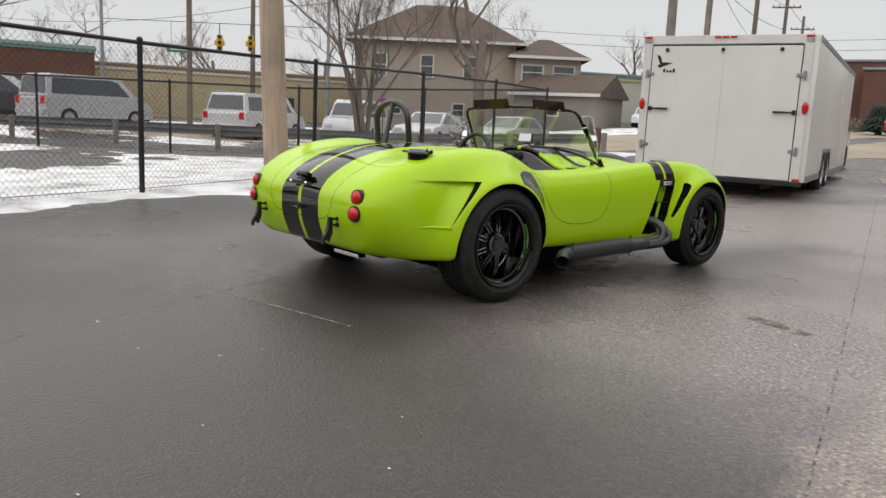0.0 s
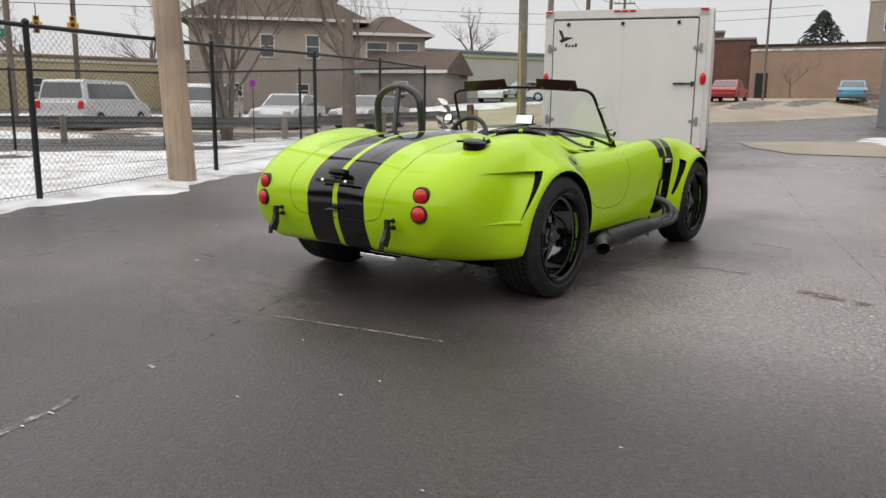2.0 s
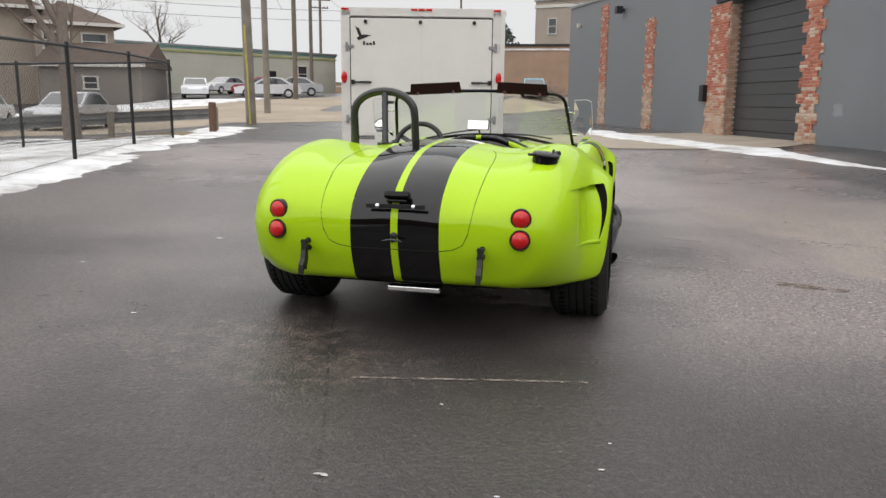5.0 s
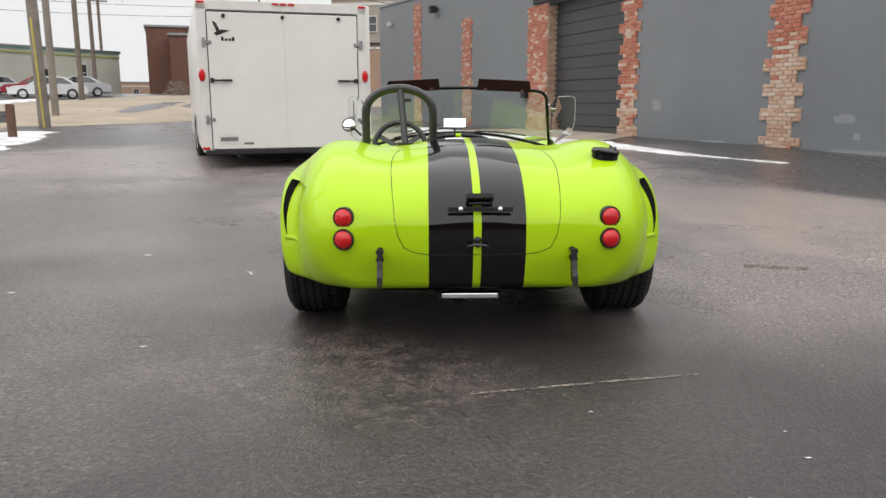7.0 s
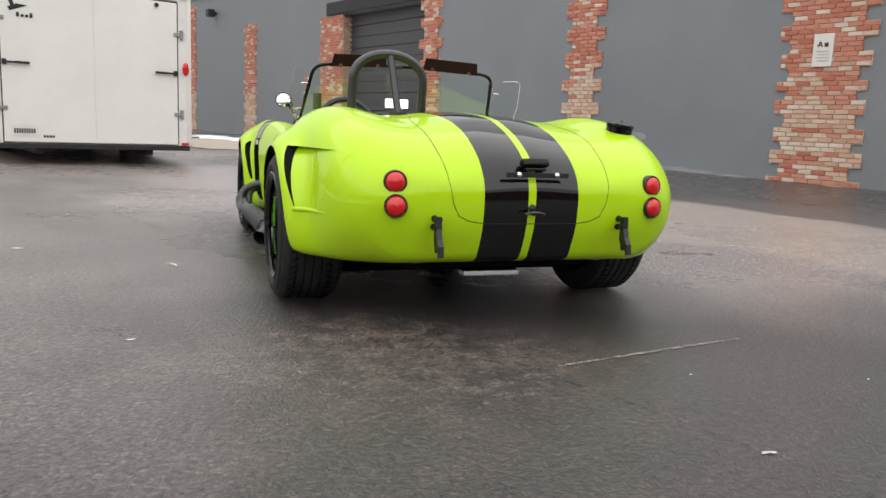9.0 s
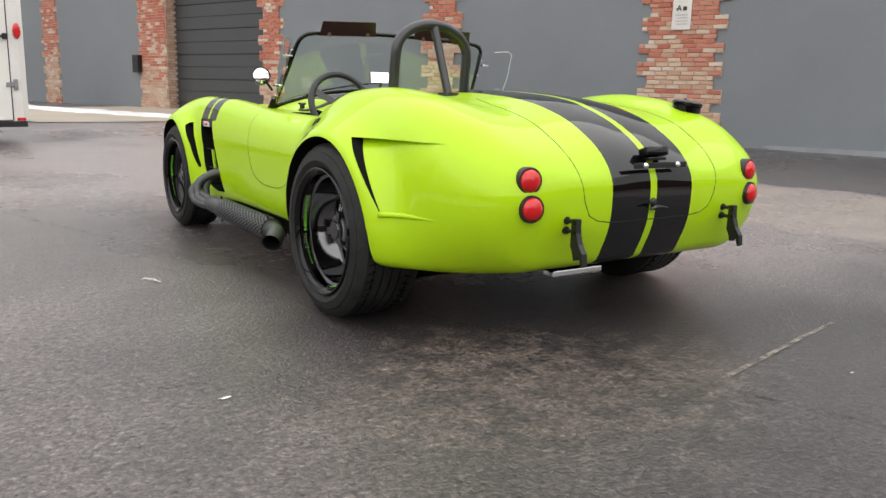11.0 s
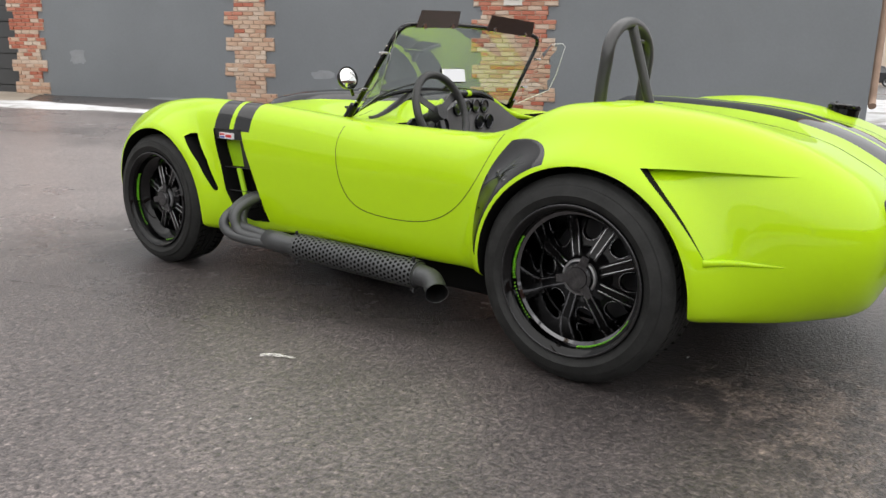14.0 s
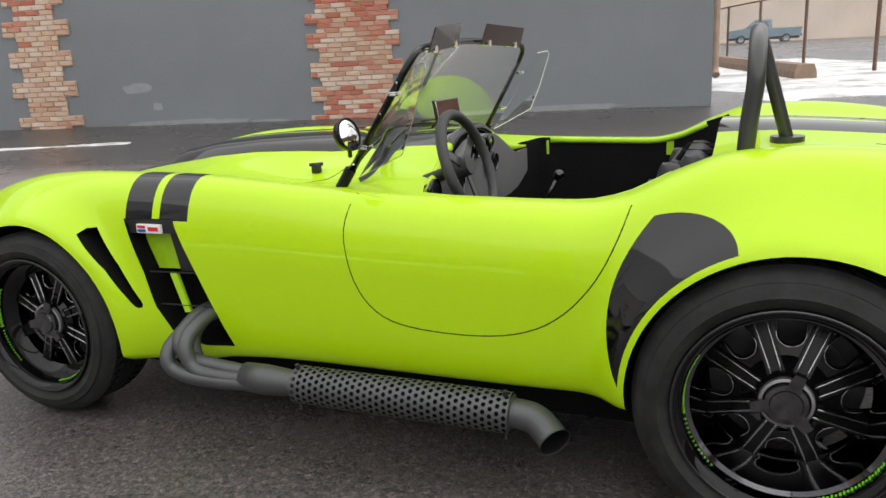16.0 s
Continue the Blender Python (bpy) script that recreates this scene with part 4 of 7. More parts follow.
h = building("tan_house", (-43.5, 37.6), 47, 12.6, 11, 6.9, HOUSEWALL, "two-storey tan stucco house with a brown hipped roof", [(-4.3, 4.9, 1.0, 1.7), (-0.6, 4.9, 1.0, 1.7), (2.8, 4.9, 1.0, 1.7), (-3.0, 1.6, 0.9, 1.0), (2.0, 1.6, 0.9, 1.0)], roof="hip", roof_mat=HOUSEROOF, over=0.8, rise=3.4)
building("house_wing", (-36.6, 43.2), 47, 5.0, 8, 5.4, HOUSEWALL, "tan side wing of the house with porch windows", [(-1.2, 4.2, 1.6, 1.1), (1.2, 4.2, 1.6, 1.1), (0.2, 1.6, 1.0, 1.2)], roof="hip", roof_mat=HOUSEROOF, over=0.6, rise=1.7)
building("garage", (-33.6, 40.6), 18, 6.4, 6, 2.7, GREYSIDING, "small brown-grey gabled garage beside the house", [(0, 1.5, 0.9, 0.8)], roof="side", roof_mat=HOUSEROOF, over=0.35, rise=1.5)
building("commercial_building", (-63.0, 24.5), 70, 34, 14, 4.3, YELLOWWALL, "long low yellow-tan commercial building across the street", [(-6, 2.0, 1.4, 1.4), (4, 2.0, 1.2, 1.2)], [(3.9, 4.1, WHITETRIM)], roof_mat=TANBRICKFAR, door=(10, 1.2, 2.2))
building("shop_front", (-60.6, 13.2), 78, 8, 6, 5.0, REDBRICKFAR, "low red-brown shop front with a green roof edge", [(0, 1.6, 2.2, 1.4)], [(4.8, 5.3, TEAL)])
building("low_green_building", (-38.4, 59.0), 63, 36, 12, 4.2, GREENGREY, "long low grey-green building with a pale green roof edge", [(13.5, 2.2, 1.2, 1.6), (-8, 2.0, 1.4, 1.2)], [(3.70, 3.84, OLIVEBAND), (4.05, 4.25, TEAL)], door=(9.5, 1.4, 2.3))
building("brick_building", (-23.6, 72.5), 18, 5.6, 14, 6.3, REDBRICKFAR, "dark red brick building with a flat roof")
building("brick_shop", (-20.2, 69.5), 14, 6.2, 10, 5.3, REDBRICKFAR, "red brick shop behind the red hatchback")
building("tan_brick_building", (-9.9, 70.6), 6, 14.8, 10, 4.6, TANBRICKFAR, "low tan brick building with snow along the roof", [], [(4.2, 4.36, SNOW)], roof_mat=DARKSTEEL, door=(-6.4, 1.0, 2.2))
building("tan_apartment", (-6.4, 81.0), -14, 7.5, 9, 10.0, HOUSEWALL, "taller tan apartment house behind the brick shops", [(-1.8, 7.4, 0.9, 1.6), (0.8, 7.4, 0.9, 1.6), (-1.8, 3.4, 0.9, 1.6)], [(9.3, 9.6, WHITETRIM)])
building("end_building", (-66.0, 190.0), 22, 30, 8, 4.0, TANBRICKFAR, "low tan brick building at the end of the alley", [(-4, 1.8, 1.4, 1.2), (3, 1.8, 1.4, 1.2)], [(3.0, 3.2, WHITETRIM)])
# past the corner of the grey building
building("warehouse", (75.0, -2.0), -92, 70, 12, 5.6, CREAMWALL, "long pale cream warehouse past the yard's corner", [], [(4.9, 5.4, WHITETRIM)])
# two blocks out of view, added to close the yard and darken car reflections
building("unseen_side_block", (-46.0, -16.0), 90, 26, 8, 5.0, REDBRICKFAR, "plain red brick block, unseen, added to darken reflections from the side", [], [])
building("unseen_rear_block", (2.0, -27.0), 184, 90, 12, 6.5, REDBRICKFAR, "plain red brick block, unseen, added to darken reflections from behind", [], [])
bm = bmesh.new()
prism(bm, [(-0.20, 0.0), (0.20, 0.0), (0.19, 0.20), (0.14, 0.33), (-0.14, 0.33), (-0.19, 0.20)], -4.6, 4.6, "XZ", Matrix.Translation((17.70, 0.55, ground_z(17.7, 0.55) - 0.01)) @ pose(0, 0, 0, 0, 0, 14 - 90))
bevel_all(bm, 0.02, 2)
tagged(part("concrete_barrier", bm, worn("brown_concrete", (0.30, 0.21, 0.15), 0.9, vary=0.3)), "long low worn brown concrete barrier lying in snow", "barrier")
cf = empty("chain_link_fence", (0, 0, 0), 0, "dark chain link fence past the snow at the corner", "fence", "yard fences")
cp = [Vector((19.65 + 4.45 * k, -0.75 + 1.12 * k, 0)) for k in range(-3, 4)]
for p in cp:
    p.z = ground_z(p.x, p.y)
    bm = bmesh.new()
    rod(bm, p, p + Vector((0, 0, 1.85)), 0.04, seg=10)
    part("post", bm, RUSTPOST, cf, smooth=40)
for a, b in zip(cp, cp[1:]):
    bm = bmesh.new()
    rod(bm, a + Vector((0, 0, 1.83)), b + Vector((0, 0, 1.83)), 0.025, seg=8)
    part("rail", bm, RUSTPOST, cf, smooth=40)
    bm = bmesh.new()
    chain_link(bm, a + Vector((0, 0, 0.03)), b + Vector((0, 0, 0.03)), 1.78, 0.10, 0.0014)
    part("chain_link", bm, GALV, cf)["kind"] = "stuff"


# ---- bare trees ----
BARK = worn("grey_brown_bark", (0.19, 0.155, 0.13), 0.95, vary=0.35, scale=8, grain=40, relief=0.5)


def bare_tree(name, at, height, trunk_r, stems, seed, label, depth=5, splay=0.5):
    rnd = random.Random(seed)
    verts, faces = [], []

    def limb(p, d, length, r, level):
        seg = 8 if level == 0 else (5 if level < 3 else 3)
        steps = 5 if level < 2 else 3
        pts, dd = [p.copy()], d.copy()
        for k in range(steps):
            dd = (dd + Vector((rnd.uniform(-1, 1), rnd.uniform(-1, 1), rnd.uniform(-0.4, 0.7))) * (0.10 + 0.03 * level)).normalized()
            pts.append(pts[-1] + dd * length / steps)
        base = len(verts)
        for k, q in enumerate(pts):
            t = (pts[min(k + 1, steps)] - pts[max(k - 1, 0)]).normalized()
            u = t.orthogonal().normalized()
            w = t.cross(u)
            rr = r * (1 - 0.5 * k / steps)
            for j in range(seg):
                a = 2 * math.pi * j / seg
                verts.append(tuple(q + (u * math.cos(a) + w * math.sin(a)) * rr))
        for k in range(steps):
            for j in range(seg):
                faces.append((base + k * seg + j, base + k * seg + (j + 1) % seg, base + (k + 1) * seg + (j + 1) % seg, base + (k + 1) * seg + j))
        if level >= depth:
            return
        for _ in range(3 if level < 2 else (3 if rnd.random() < 0.6 else 2)):
            k = rnd.randint(max(1, steps - 3), steps)
            side = Vector((rnd.uniform(-1, 1), rnd.uniform(-1, 1), rnd.uniform(-0.1, 0.8))).normalized()
            limb(pts[k], (dd * (1 - splay) + side * splay * 1.25).normalized(), length * rnd.uniform(0.55, 0.82), max(0.0045 if trunk_r < 0.28 else 0.012, r * 0.46), level + 1)
    x, y = at
    for k in range(stems):
        a = 2 * math.pi * k / max(1, stems) + seed
        off = Vector((math.cos(a), math.sin(a), 0)) * (trunk_r * 0.7 if stems > 1 else 0)
        limb(Vector((x, y, ground_z(x, y) - 0.1)) + off, (Vector((0, 0, 1)) + off * 0.9).normalized(), height * 0.42, trunk_r * (0.75 if stems > 1 else 1), 0)
    trunk_ob = empty(name, (0, 0, 0), 0, label, "tree", "bare trees")
    me = bpy.data.meshes.new("crown")
    me.from_pydata(verts, [], faces)
    mesh_part("crown", me, BARK, trunk_ob, "", "all")
    return trunk_ob


bare_tree("bare_tree", (-12.87, 13.04), 8.6, 0.23, 1, 3, "leafless tree with a stout trunk behind the chain link fence", 7, 0.50)
bare_tree("bare_tree", (-16.0, 11.1), 8.2, 0.13, 4, 8, "leafless tree beside the guard rail", 7, 0.42)
bare_tree("bare_tree", (-37.0, 4.5), 11, 0.30, 1, 12, "leafless street tree across the lot", 6, 0.5)
bare_tree("bare_tree", (-13.2, 67.5), 4.6, 0.10, 1, 21, "small leafless tree by the tan brick wall", 4, 0.5)
for k, (x, y, h) in enumerate(((-70, 12, 11), (-76, 20, 12), (-69, 27, 10.5), (-80, 6, 13))):
    bare_tree("bare_tree", (x, y), h, 0.30, 1, 70 + k, "hazy leafless tree beyond the roofs", 6, 0.55)
rnd = random.Random(31)
for k in range(9):
    ang = radians(104 + 7.5 * k)
    dist = rnd.uniform(92, 120)
    bare_tree("bare_tree", (2 + dist * math.cos(ang + 0.35), -3 + dist * math.sin(ang + 0.35)), rnd.uniform(12, 17), 0.35, 1, 40 + k, "hazy leafless tree beyond the roofs", 5, 0.55)


def conifer(at, h, r, seed, label):
    rnd = random.Random(seed)
    t = empty("conifer", (at[0], at[1], ground_z(*at)), 0, label, "tree")
    bm = bmesh.new()
    rod(bm, (0, 0, 0), (0, 0, h * 0.95), 0.22, 0.04, 10)
    part("trunk", bm, BARK, t)
    verts, faces = [], []
    for k in range(1500):
        z = h * (0.12 + 0.88 * rnd.random() ** 0.8)
        rr = r * (1 - z / h) * rnd.uniform(0.35, 1.1) + 0.1
        a = rnd.uniform(0, 2 * math.pi)
        c = Vector((rr * math.cos(a), rr * math.sin(a), z))
        d = Vector((math.cos(a), math.sin(a), -0.3)) * rnd.uniform(0.25, 0.5)
        s = Vector((-math.sin(a), math.cos(a), rnd.uniform(-0.3, 0.3))) * 0.14
        b = len(verts)
        verts += [tuple(c - s), tuple(c + d), tuple(c + s), tuple(c + Vector((0, 0, 0.16)))]
        faces += [(b, b + 1, b + 3), (b + 1, b + 2, b + 3), (b, b + 2, b + 1)]
    me = bpy.data.meshes.new("crown")
    me.from_pydata(verts, [], faces)
    mesh_part("crown", me, NEEDLES, t)


NEEDLES = worn("dark_conifer_needles", (0.03, 0.045, 0.03), 0.8, vary=0.4, scale=3)
conifer((-15.4, 89.4), 9.4, 6.4, 2, "dark green conifer rising behind the shops")
conifer((-15.2, 51.0), 1.9, 1.0, 4, "small dark evergreen shrub by the red hatchback")


def bush(at, r, seed, label):
    rnd = random.Random(seed)
    verts, faces = [], []
    z0 = ground_z(*at)
    for k in range(700):
        d = Vector((rnd.gauss(0, 1), rnd.gauss(0, 1), abs(rnd.gauss(0, 1)))).normalized()
        c = Vector((at[0], at[1], z0)) + d * r * rnd.uniform(0.3, 1.0)
        q = Vector((rnd.uniform(-1, 1), rnd.uniform(-1, 1), rnd.uniform(-0.2, 1))).normalized() * 0.28
        s = q.orthogonal().normalized() * 0.02
        b = len(verts)
        verts += [tuple(c - s), tuple(c + s), tuple(c + q)]
        faces.append((b, b + 1, b + 2))
    me = bpy.data.meshes.new("twigs")
    me.from_pydata(verts, [], faces)
    return tagged(mesh_part("bush", me, BARK), label, "bush")


bush((-5.4, 55.6), 1.5, 3, "brown leafless bush before the light blue car")
bush((-18.5, 55.0), 1.1, 5, "brown leafless bush at the street's edge")


# ---- street poles, signals and wires ----
def street_pole(name, at, h, r, mat, label, arms=(), top=0.8):
    p = empty(name, (at[0], at[1], ground_z(*at) - 0.1), 0, label, "pole")
    bm = bmesh.new()
    rod(bm, (0, 0, 0), (0, 0, h), r, r * top, 14)
    part("shaft", bm, mat, p, smooth=40)
    for z, half, turn in arms:
        bm = bmesh.new()
        box(bm, (0, 0.14, z), (2 * half, 0.1, 0.12), 0.01, pose(0, 0, 0, 0, 0, turn))
        arm = part("crossarm", bm, mat, p)
        for x in (-half + 0.1, -half * 0.5, half * 0.5, half - 0.1):
            bm = bmesh.new()
            rod(bm, (x, 0.14, z + 0.06), (x, 0.14, z + 0.22), 0.04, 0.025, 8)
            o = part("insulator", bm, DARKSTEEL, arm)
            o.matrix_local = pose(0, 0, 0, 0, 0, turn)
    return p


street_pole("utility_pole", (-29.9, 11.6), 12, 0.13, DARKWOOD, "dark utility pole at the snowy verge")
street_pole("utility_pole", (-44.7, 22.5), 12, 0.17, DARKWOOD, "dark utility pole behind the signals", ((10.6, 1.2, 30),))
street_pole("utility_pole", (-17.18, 32.6), 11, 0.17, GREYWOOD, "grey utility pole along the side street", ((9.0, 1.0, 30),))
street_pole("utility_pole", (-21.5, 45.6), 11.5, 0.17, DARKWOOD, "dark utility pole far along the side street", ((9.8, 1.1, 30),))
street_pole("utility_pole", (-26.8, 60.7), 11, 0.17, DARKWOOD, "dark utility pole at the end of the side street", ((9.8, 1.1, 30),))
street_pole("utility_pole", (-31.8, 74.9), 11, 0.16, DARKWOOD, "dark utility pole at the far end of the alley", ((9.8, 1.1, 30), (9.0, 0.9, 30)))
lp = street_pole("street_lamp", (-12.2, 55.0), 10, 0.085, DARKWOOD, "street lamp on a wooden pole")
bm = bmesh.new()
tube(bm, rounded([(0, 0, 9.0), (-0.8, 0, 9.7), (-1.8, 0, 9.8)], 2), 0.035, 8)
part("bracket", bm, GALV, lp, smooth="all")
bm = bmesh.new()
box(bm, (-2.1, 0, 9.78), (0.7, 0.26, 0.14), 0.05)
part("lamp_head", bm, GALV, lp, smooth=50)
# yellow guard and blue sign on the near pole pair
bm = bmesh.new()
rod(bm, (-13.42, 23.55, 0.2), (-13.56, 23.62, 3.9), 0.032, seg=8)
tagged(part("guy_guard", bm, worn("yellow_plastic", (0.52, 0.44, 0.08), 0.5)), "yellow plastic guard on a guy wire", "cable guard")

YELLOW = worn("signal_yellow", (0.60, 0.36, 0.03), 0.5, vary=0.2)


def hanging_signal(at, label):
    s = empty("traffic_light", at, facing(at), label, "traffic light", "traffic lights")
    bm = bmesh.new()
    box(bm, (0, 0, 0), (0.34, 0.25, 0.95), 0.03)
    box(bm, (0, 0, -0.02), (0.6, 0.2, 0.30), 0.03)
    part("housing", bm, YELLOW, s, smooth=40)
    for k, z in enumerate((0.34, 0.0, -0.34)):
        bm = bmesh.new()
        rod(bm, (0, -0.12, z), (0, -0.28, z - 0.02), 0.13, seg=14, cap=False)
        part("visor", bm, YELLOW, s)
        bm = bmesh.new()
        rod(bm, (0, -0.12, z), (0, -0.14, z), 0.11, seg=14)
        part("lens", bm, DIALDARK, s)
    bm = bmesh.new()
    rod(bm, (0, 0, 0.5), (0, 0, 1.15), 0.03, seg=6)
    part("hanger", bm, DARKSTEEL, s)


DIALDARK = material("unlit_lens", (0.03, 0.03, 0.03), 0.2)
hanging_signal((-42.0, 18.833, 5.11), "yellow traffic light hanging over the crossing")
hanging_signal((-41.05, 20.417, 5.16), "yellow traffic light hanging over the crossing")
s = empty("street_sign", (-43.2, 16.83, 4.58), facing((-43.64, 16.10)), "green street name sign on a wire", "sign")
bm = bmesh.new()
box(bm, (0, 0, 0), (1.5, 0.03, 0.42), 0.01)
part("plate", bm, worn("sign_green", (0.02, 0.20, 0.13), 0.5), s)
bm = bmesh.new()
box(bm, (0, -0.025, 0), (1.1, 0.012, 0.14))
part("lettering", bm, WHITETRIM, s, "white bar in place of lettering")
bm = bmesh.new()
for x in (-0.5, 0.5):
    rod(bm, (x, 0, 0.2), (x, 0, 1.66), 0.015, seg=5)
part("hanger", bm, DARKSTEEL, s)
s = empty("marker_sign", (-12.95, 9.55, ground_z(-12.95, 9.55) - 0.18), facing((-12.95, 9.55)), "small bright magenta marker on a thin stake", "sign")
bm = bmesh.new()
rod(bm, (0, 0, 0), (0, 0, 1.75), 0.012, seg=6)
part("stake", bm, DARKSTEEL, s)
bm = bmesh.new()
box(bm, (0, -0.02, 1.72), (0.13, 0.015, 0.17), 0.004)
part("marker", bm, worn("magenta_plastic", (0.42, 0.01, 0.42), 0.4), s)


def wire(name, a, b, sag, r, label):
    bm = bmesh.new()
    a, b = Vector(a), Vector(b)
    pts = [a.lerp(b, k / 16) - Vector((0, 0, sag * 4 * (k / 16) * (1 - k / 16))) for k in range(17)]
    tube(bm, pts, r, 5)
    return tagged(part(name, bm, BLACKTRIM), label, "wire", "overhead wires")


wire("span_wire", (-44.7, 22.5, 7.9), (-38.6, 24.5, 7.9), 0.05, 0.02, "span wire between signal poles")
wire("span_wire", (-45.5, 13.0, 6.1), (-38.6, 24.5, 6.4), 0.0, 0.02, "span wire that carries the traffic lights")
street_pole("signal_pole", (-45.5, 13.0), 7.6, 0.12, GALV, "grey steel pole that holds the span wire")
street_pole("signal_pole", (-38.6, 24.5), 8.2, 0.12, GALV, "grey steel pole that holds the span wire")
for a, b, sag in (((-13.4, 23.4, 11.0), (-5.75, 2.3, 9.4), 0.3), ((-13.4, 23.4, 10.2), (-5.75, 2.3, 8.8), 0.35), ((-13.4, 23.4, 9.0), (-5.75, 2.3, 7.7), 0.4),
                  ((-13.4, 23.4, 9.6), (-29.9, 11.6, 10.0), 0.5), ((-13.4, 23.4, 8.2), (-29.9, 11.6, 8.4), 0.6), ((-13.4, 23.4, 7.2), (-29.9, 11.6, 7.2), 0.6),
                  ((-29.9, 11.6, 10.0), (-75, 0, 11), 0.8), ((-29.9, 11.6, 8.4), (-75, 0, 9), 0.8), ((-29.9, 11.6, 7.2), (-75, 4, 7.5), 0.8),
                  ((-44.7, 22.5, 10.7), (-75, -10, 10.5), 0.8), ((-44.7, 22.5, 10.2), (-13.4, 23.4, 9.2), 0.7), ((-44.7, 22.5, 7.9), (-75, 12, 8.2), 0.8),
                  ((-13.4, 23.4, 9.4), (30, 48, 9.5), 0.8), ((-13.4, 23.4, 8.0), (30, 48, 8.0), 0.9), ((-13.4, 23.4, 7.0), (8, 60, 7.6), 0.7),
                  ((-18.3, 34.4, 10.5), (20, 62, 10.5), 0.9), ((-18.3, 34.4, 9.4), (20, 62, 9.4), 0.9),
                  ((-18.3, 34.4, 11.0), (-17.6, 38.0, 9.2), 0.3), ((-17.6, 38.0, 9.2), (-22.3, 51.8, 10.0), 0.3), ((-22.3, 51.8, 10.0), (-27.5, 70, 10.0), 0.4), ((-18.3, 34.4, 9.0), (-22.3, 51.8, 8.4), 0.5), ((-13.4, 23.4, 8.6), (-18.3, 34.4, 8.8), 0.3),
                  ((-18.6, 34.0, 10.2), (-30.0, 62.0, 9.0), 0.5), ((-11.0, 66.0, 9.1), (-46, 40, 9.0), 0.9), ((-11.0, 66.0, 8.4), (-46, 41, 8.2), 0.9)):
    wire("overhead_wire", a, b, sag, 0.016, "dark overhead wire between poles")


# ---- the roadster ----
from mathutils.bvhtree import BVHTree

def curve(points):
    """A smooth monotone curve through (y, value) points."""
    xs = np.array([p[0] for p in points], float)
    ys = np.array([p[1] for p in points], float)
    h = np.diff(xs)
    d = np.diff(ys) / h
    m = np.zeros(len(xs))
    m[0], m[-1] = d[0], d[-1]
    for i in range(1, len(xs) - 1):
        if d[i - 1] * d[i] > 0:
            w1, w2 = 2 * h[i] + h[i - 1], h[i] + 2 * h[i - 1]
            m[i] = (w1 + w2) / (w1 / d[i - 1] + w2 / d[i])

    def f(x):
        i = int(np.clip(np.searchsorted(xs, x) - 1, 0, len(h) - 1))
        t = min(1.0, max(0.0, (x - xs[i]) / h[i]))
        a, b = t * t * (3 - 2 * t), t * (1 - t)
        return float(ys[i] * (1 - a) + ys[i + 1] * a + h[i] * (m[i] * b * (1 - t) - m[i + 1] * b * t))
    return f


TOP = curve([(-0.836, 0.56), (-0.832, 0.59), (-0.82, 0.625), (-0.795, 0.665), (-0.75, 0.708), (-0.68, 0.752), (-0.6, 0.79), (-0.5, 0.825), (-0.38, 0.856), (-0.2, 0.876),
             (0.1, 0.888), (0.6, 0.885), (1.1, 0.868), (1.5, 0.838), (1.9, 0.81), (2.2, 0.77), (2.5, 0.71), (2.75, 0.63), (2.88, 0.55), (2.93, 0.48)])
CREST = curve([(-0.836, 0.56), (-0.832, 0.585), (-0.82, 0.615), (-0.795, 0.648), (-0.75, 0.69), (-0.68, 0.735), (-0.6, 0.778), (-0.5, 0.815), (-0.4, 0.845), (-0.25, 0.872), (-0.06, 0.887),
               (0.14, 0.874), (0.27, 0.828), (0.39, 0.772), (0.5, 0.752), (0.9, 0.757), (1.2, 0.77), (1.44, 0.788), (1.73, 0.806), (2.06, 0.81), (2.3, 0.797), (2.57, 0.748), (2.75, 0.68), (2.85, 0.60), (2.93, 0.48)])
DIP = curve([(-0.836, 0.0), (-0.6, 0.004), (-0.3, 0.028), (0.1, 0.03), (0.4, 0.005), (1.1, 0.01), (1.5, 0.045), (2.2, 0.03), (2.7, 0.01), (2.93, 0.0)])
CRESTX = curve([(-0.836, 0.30), (-0.80, 0.46), (-0.7, 0.54), (-0.5, 0.59), (0, 0.62), (0.4, 0.66), (1.0, 0.66), (1.9, 0.67), (2.4, 0.62), (2.75, 0.50), (2.93, 0.3)])
WIDE = curve([(-0.836, 0.47), (-0.832, 0.545), (-0.82, 0.60), (-0.795, 0.655), (-0.75, 0.70), (-0.68, 0.742), (-0.6, 0.772), (-0.45, 0.806), (-0.3, 0.83), (0, 0.852), (0.3, 0.83), (0.5, 0.805),
              (1.0, 0.79), (1.4, 0.785), (1.8, 0.80), (2.3, 0.82), (2.6, 0.775), (2.8, 0.67), (2.9, 0.5), (2.93, 0.38)])
WIDEZ = curve([(-0.836, 0.53), (-0.6, 0.52), (0, 0.53), (0.6, 0.55), (1.5, 0.54), (2.3, 0.54), (2.93, 0.46)])
LOWZ = curve([(-0.836, 0.50), (-0.832, 0.46), (-0.82, 0.41), (-0.80, 0.36), (-0.775, 0.31), (-0.72, 0.285), (-0.45, 0.265), (0.4, 0.275), (0.7, 0.268), (1.3, 0.265), (1.55, 0.252), (1.74, 0.222), (1.96, 0.222), (2.2, 0.25), (2.6, 0.25), (2.8, 0.30), (2.93, 0.44)])
LOWX = curve([(-0.836, 0.30), (-0.82, 0.36), (-0.775, 0.44), (-0.68, 0.54), (-0.55, 0.66), (-0.45, 0.72), (0, 0.78), (0.5, 0.75), (1.4, 0.745), (2.3, 0.76), (2.7, 0.65), (2.93, 0.3)])
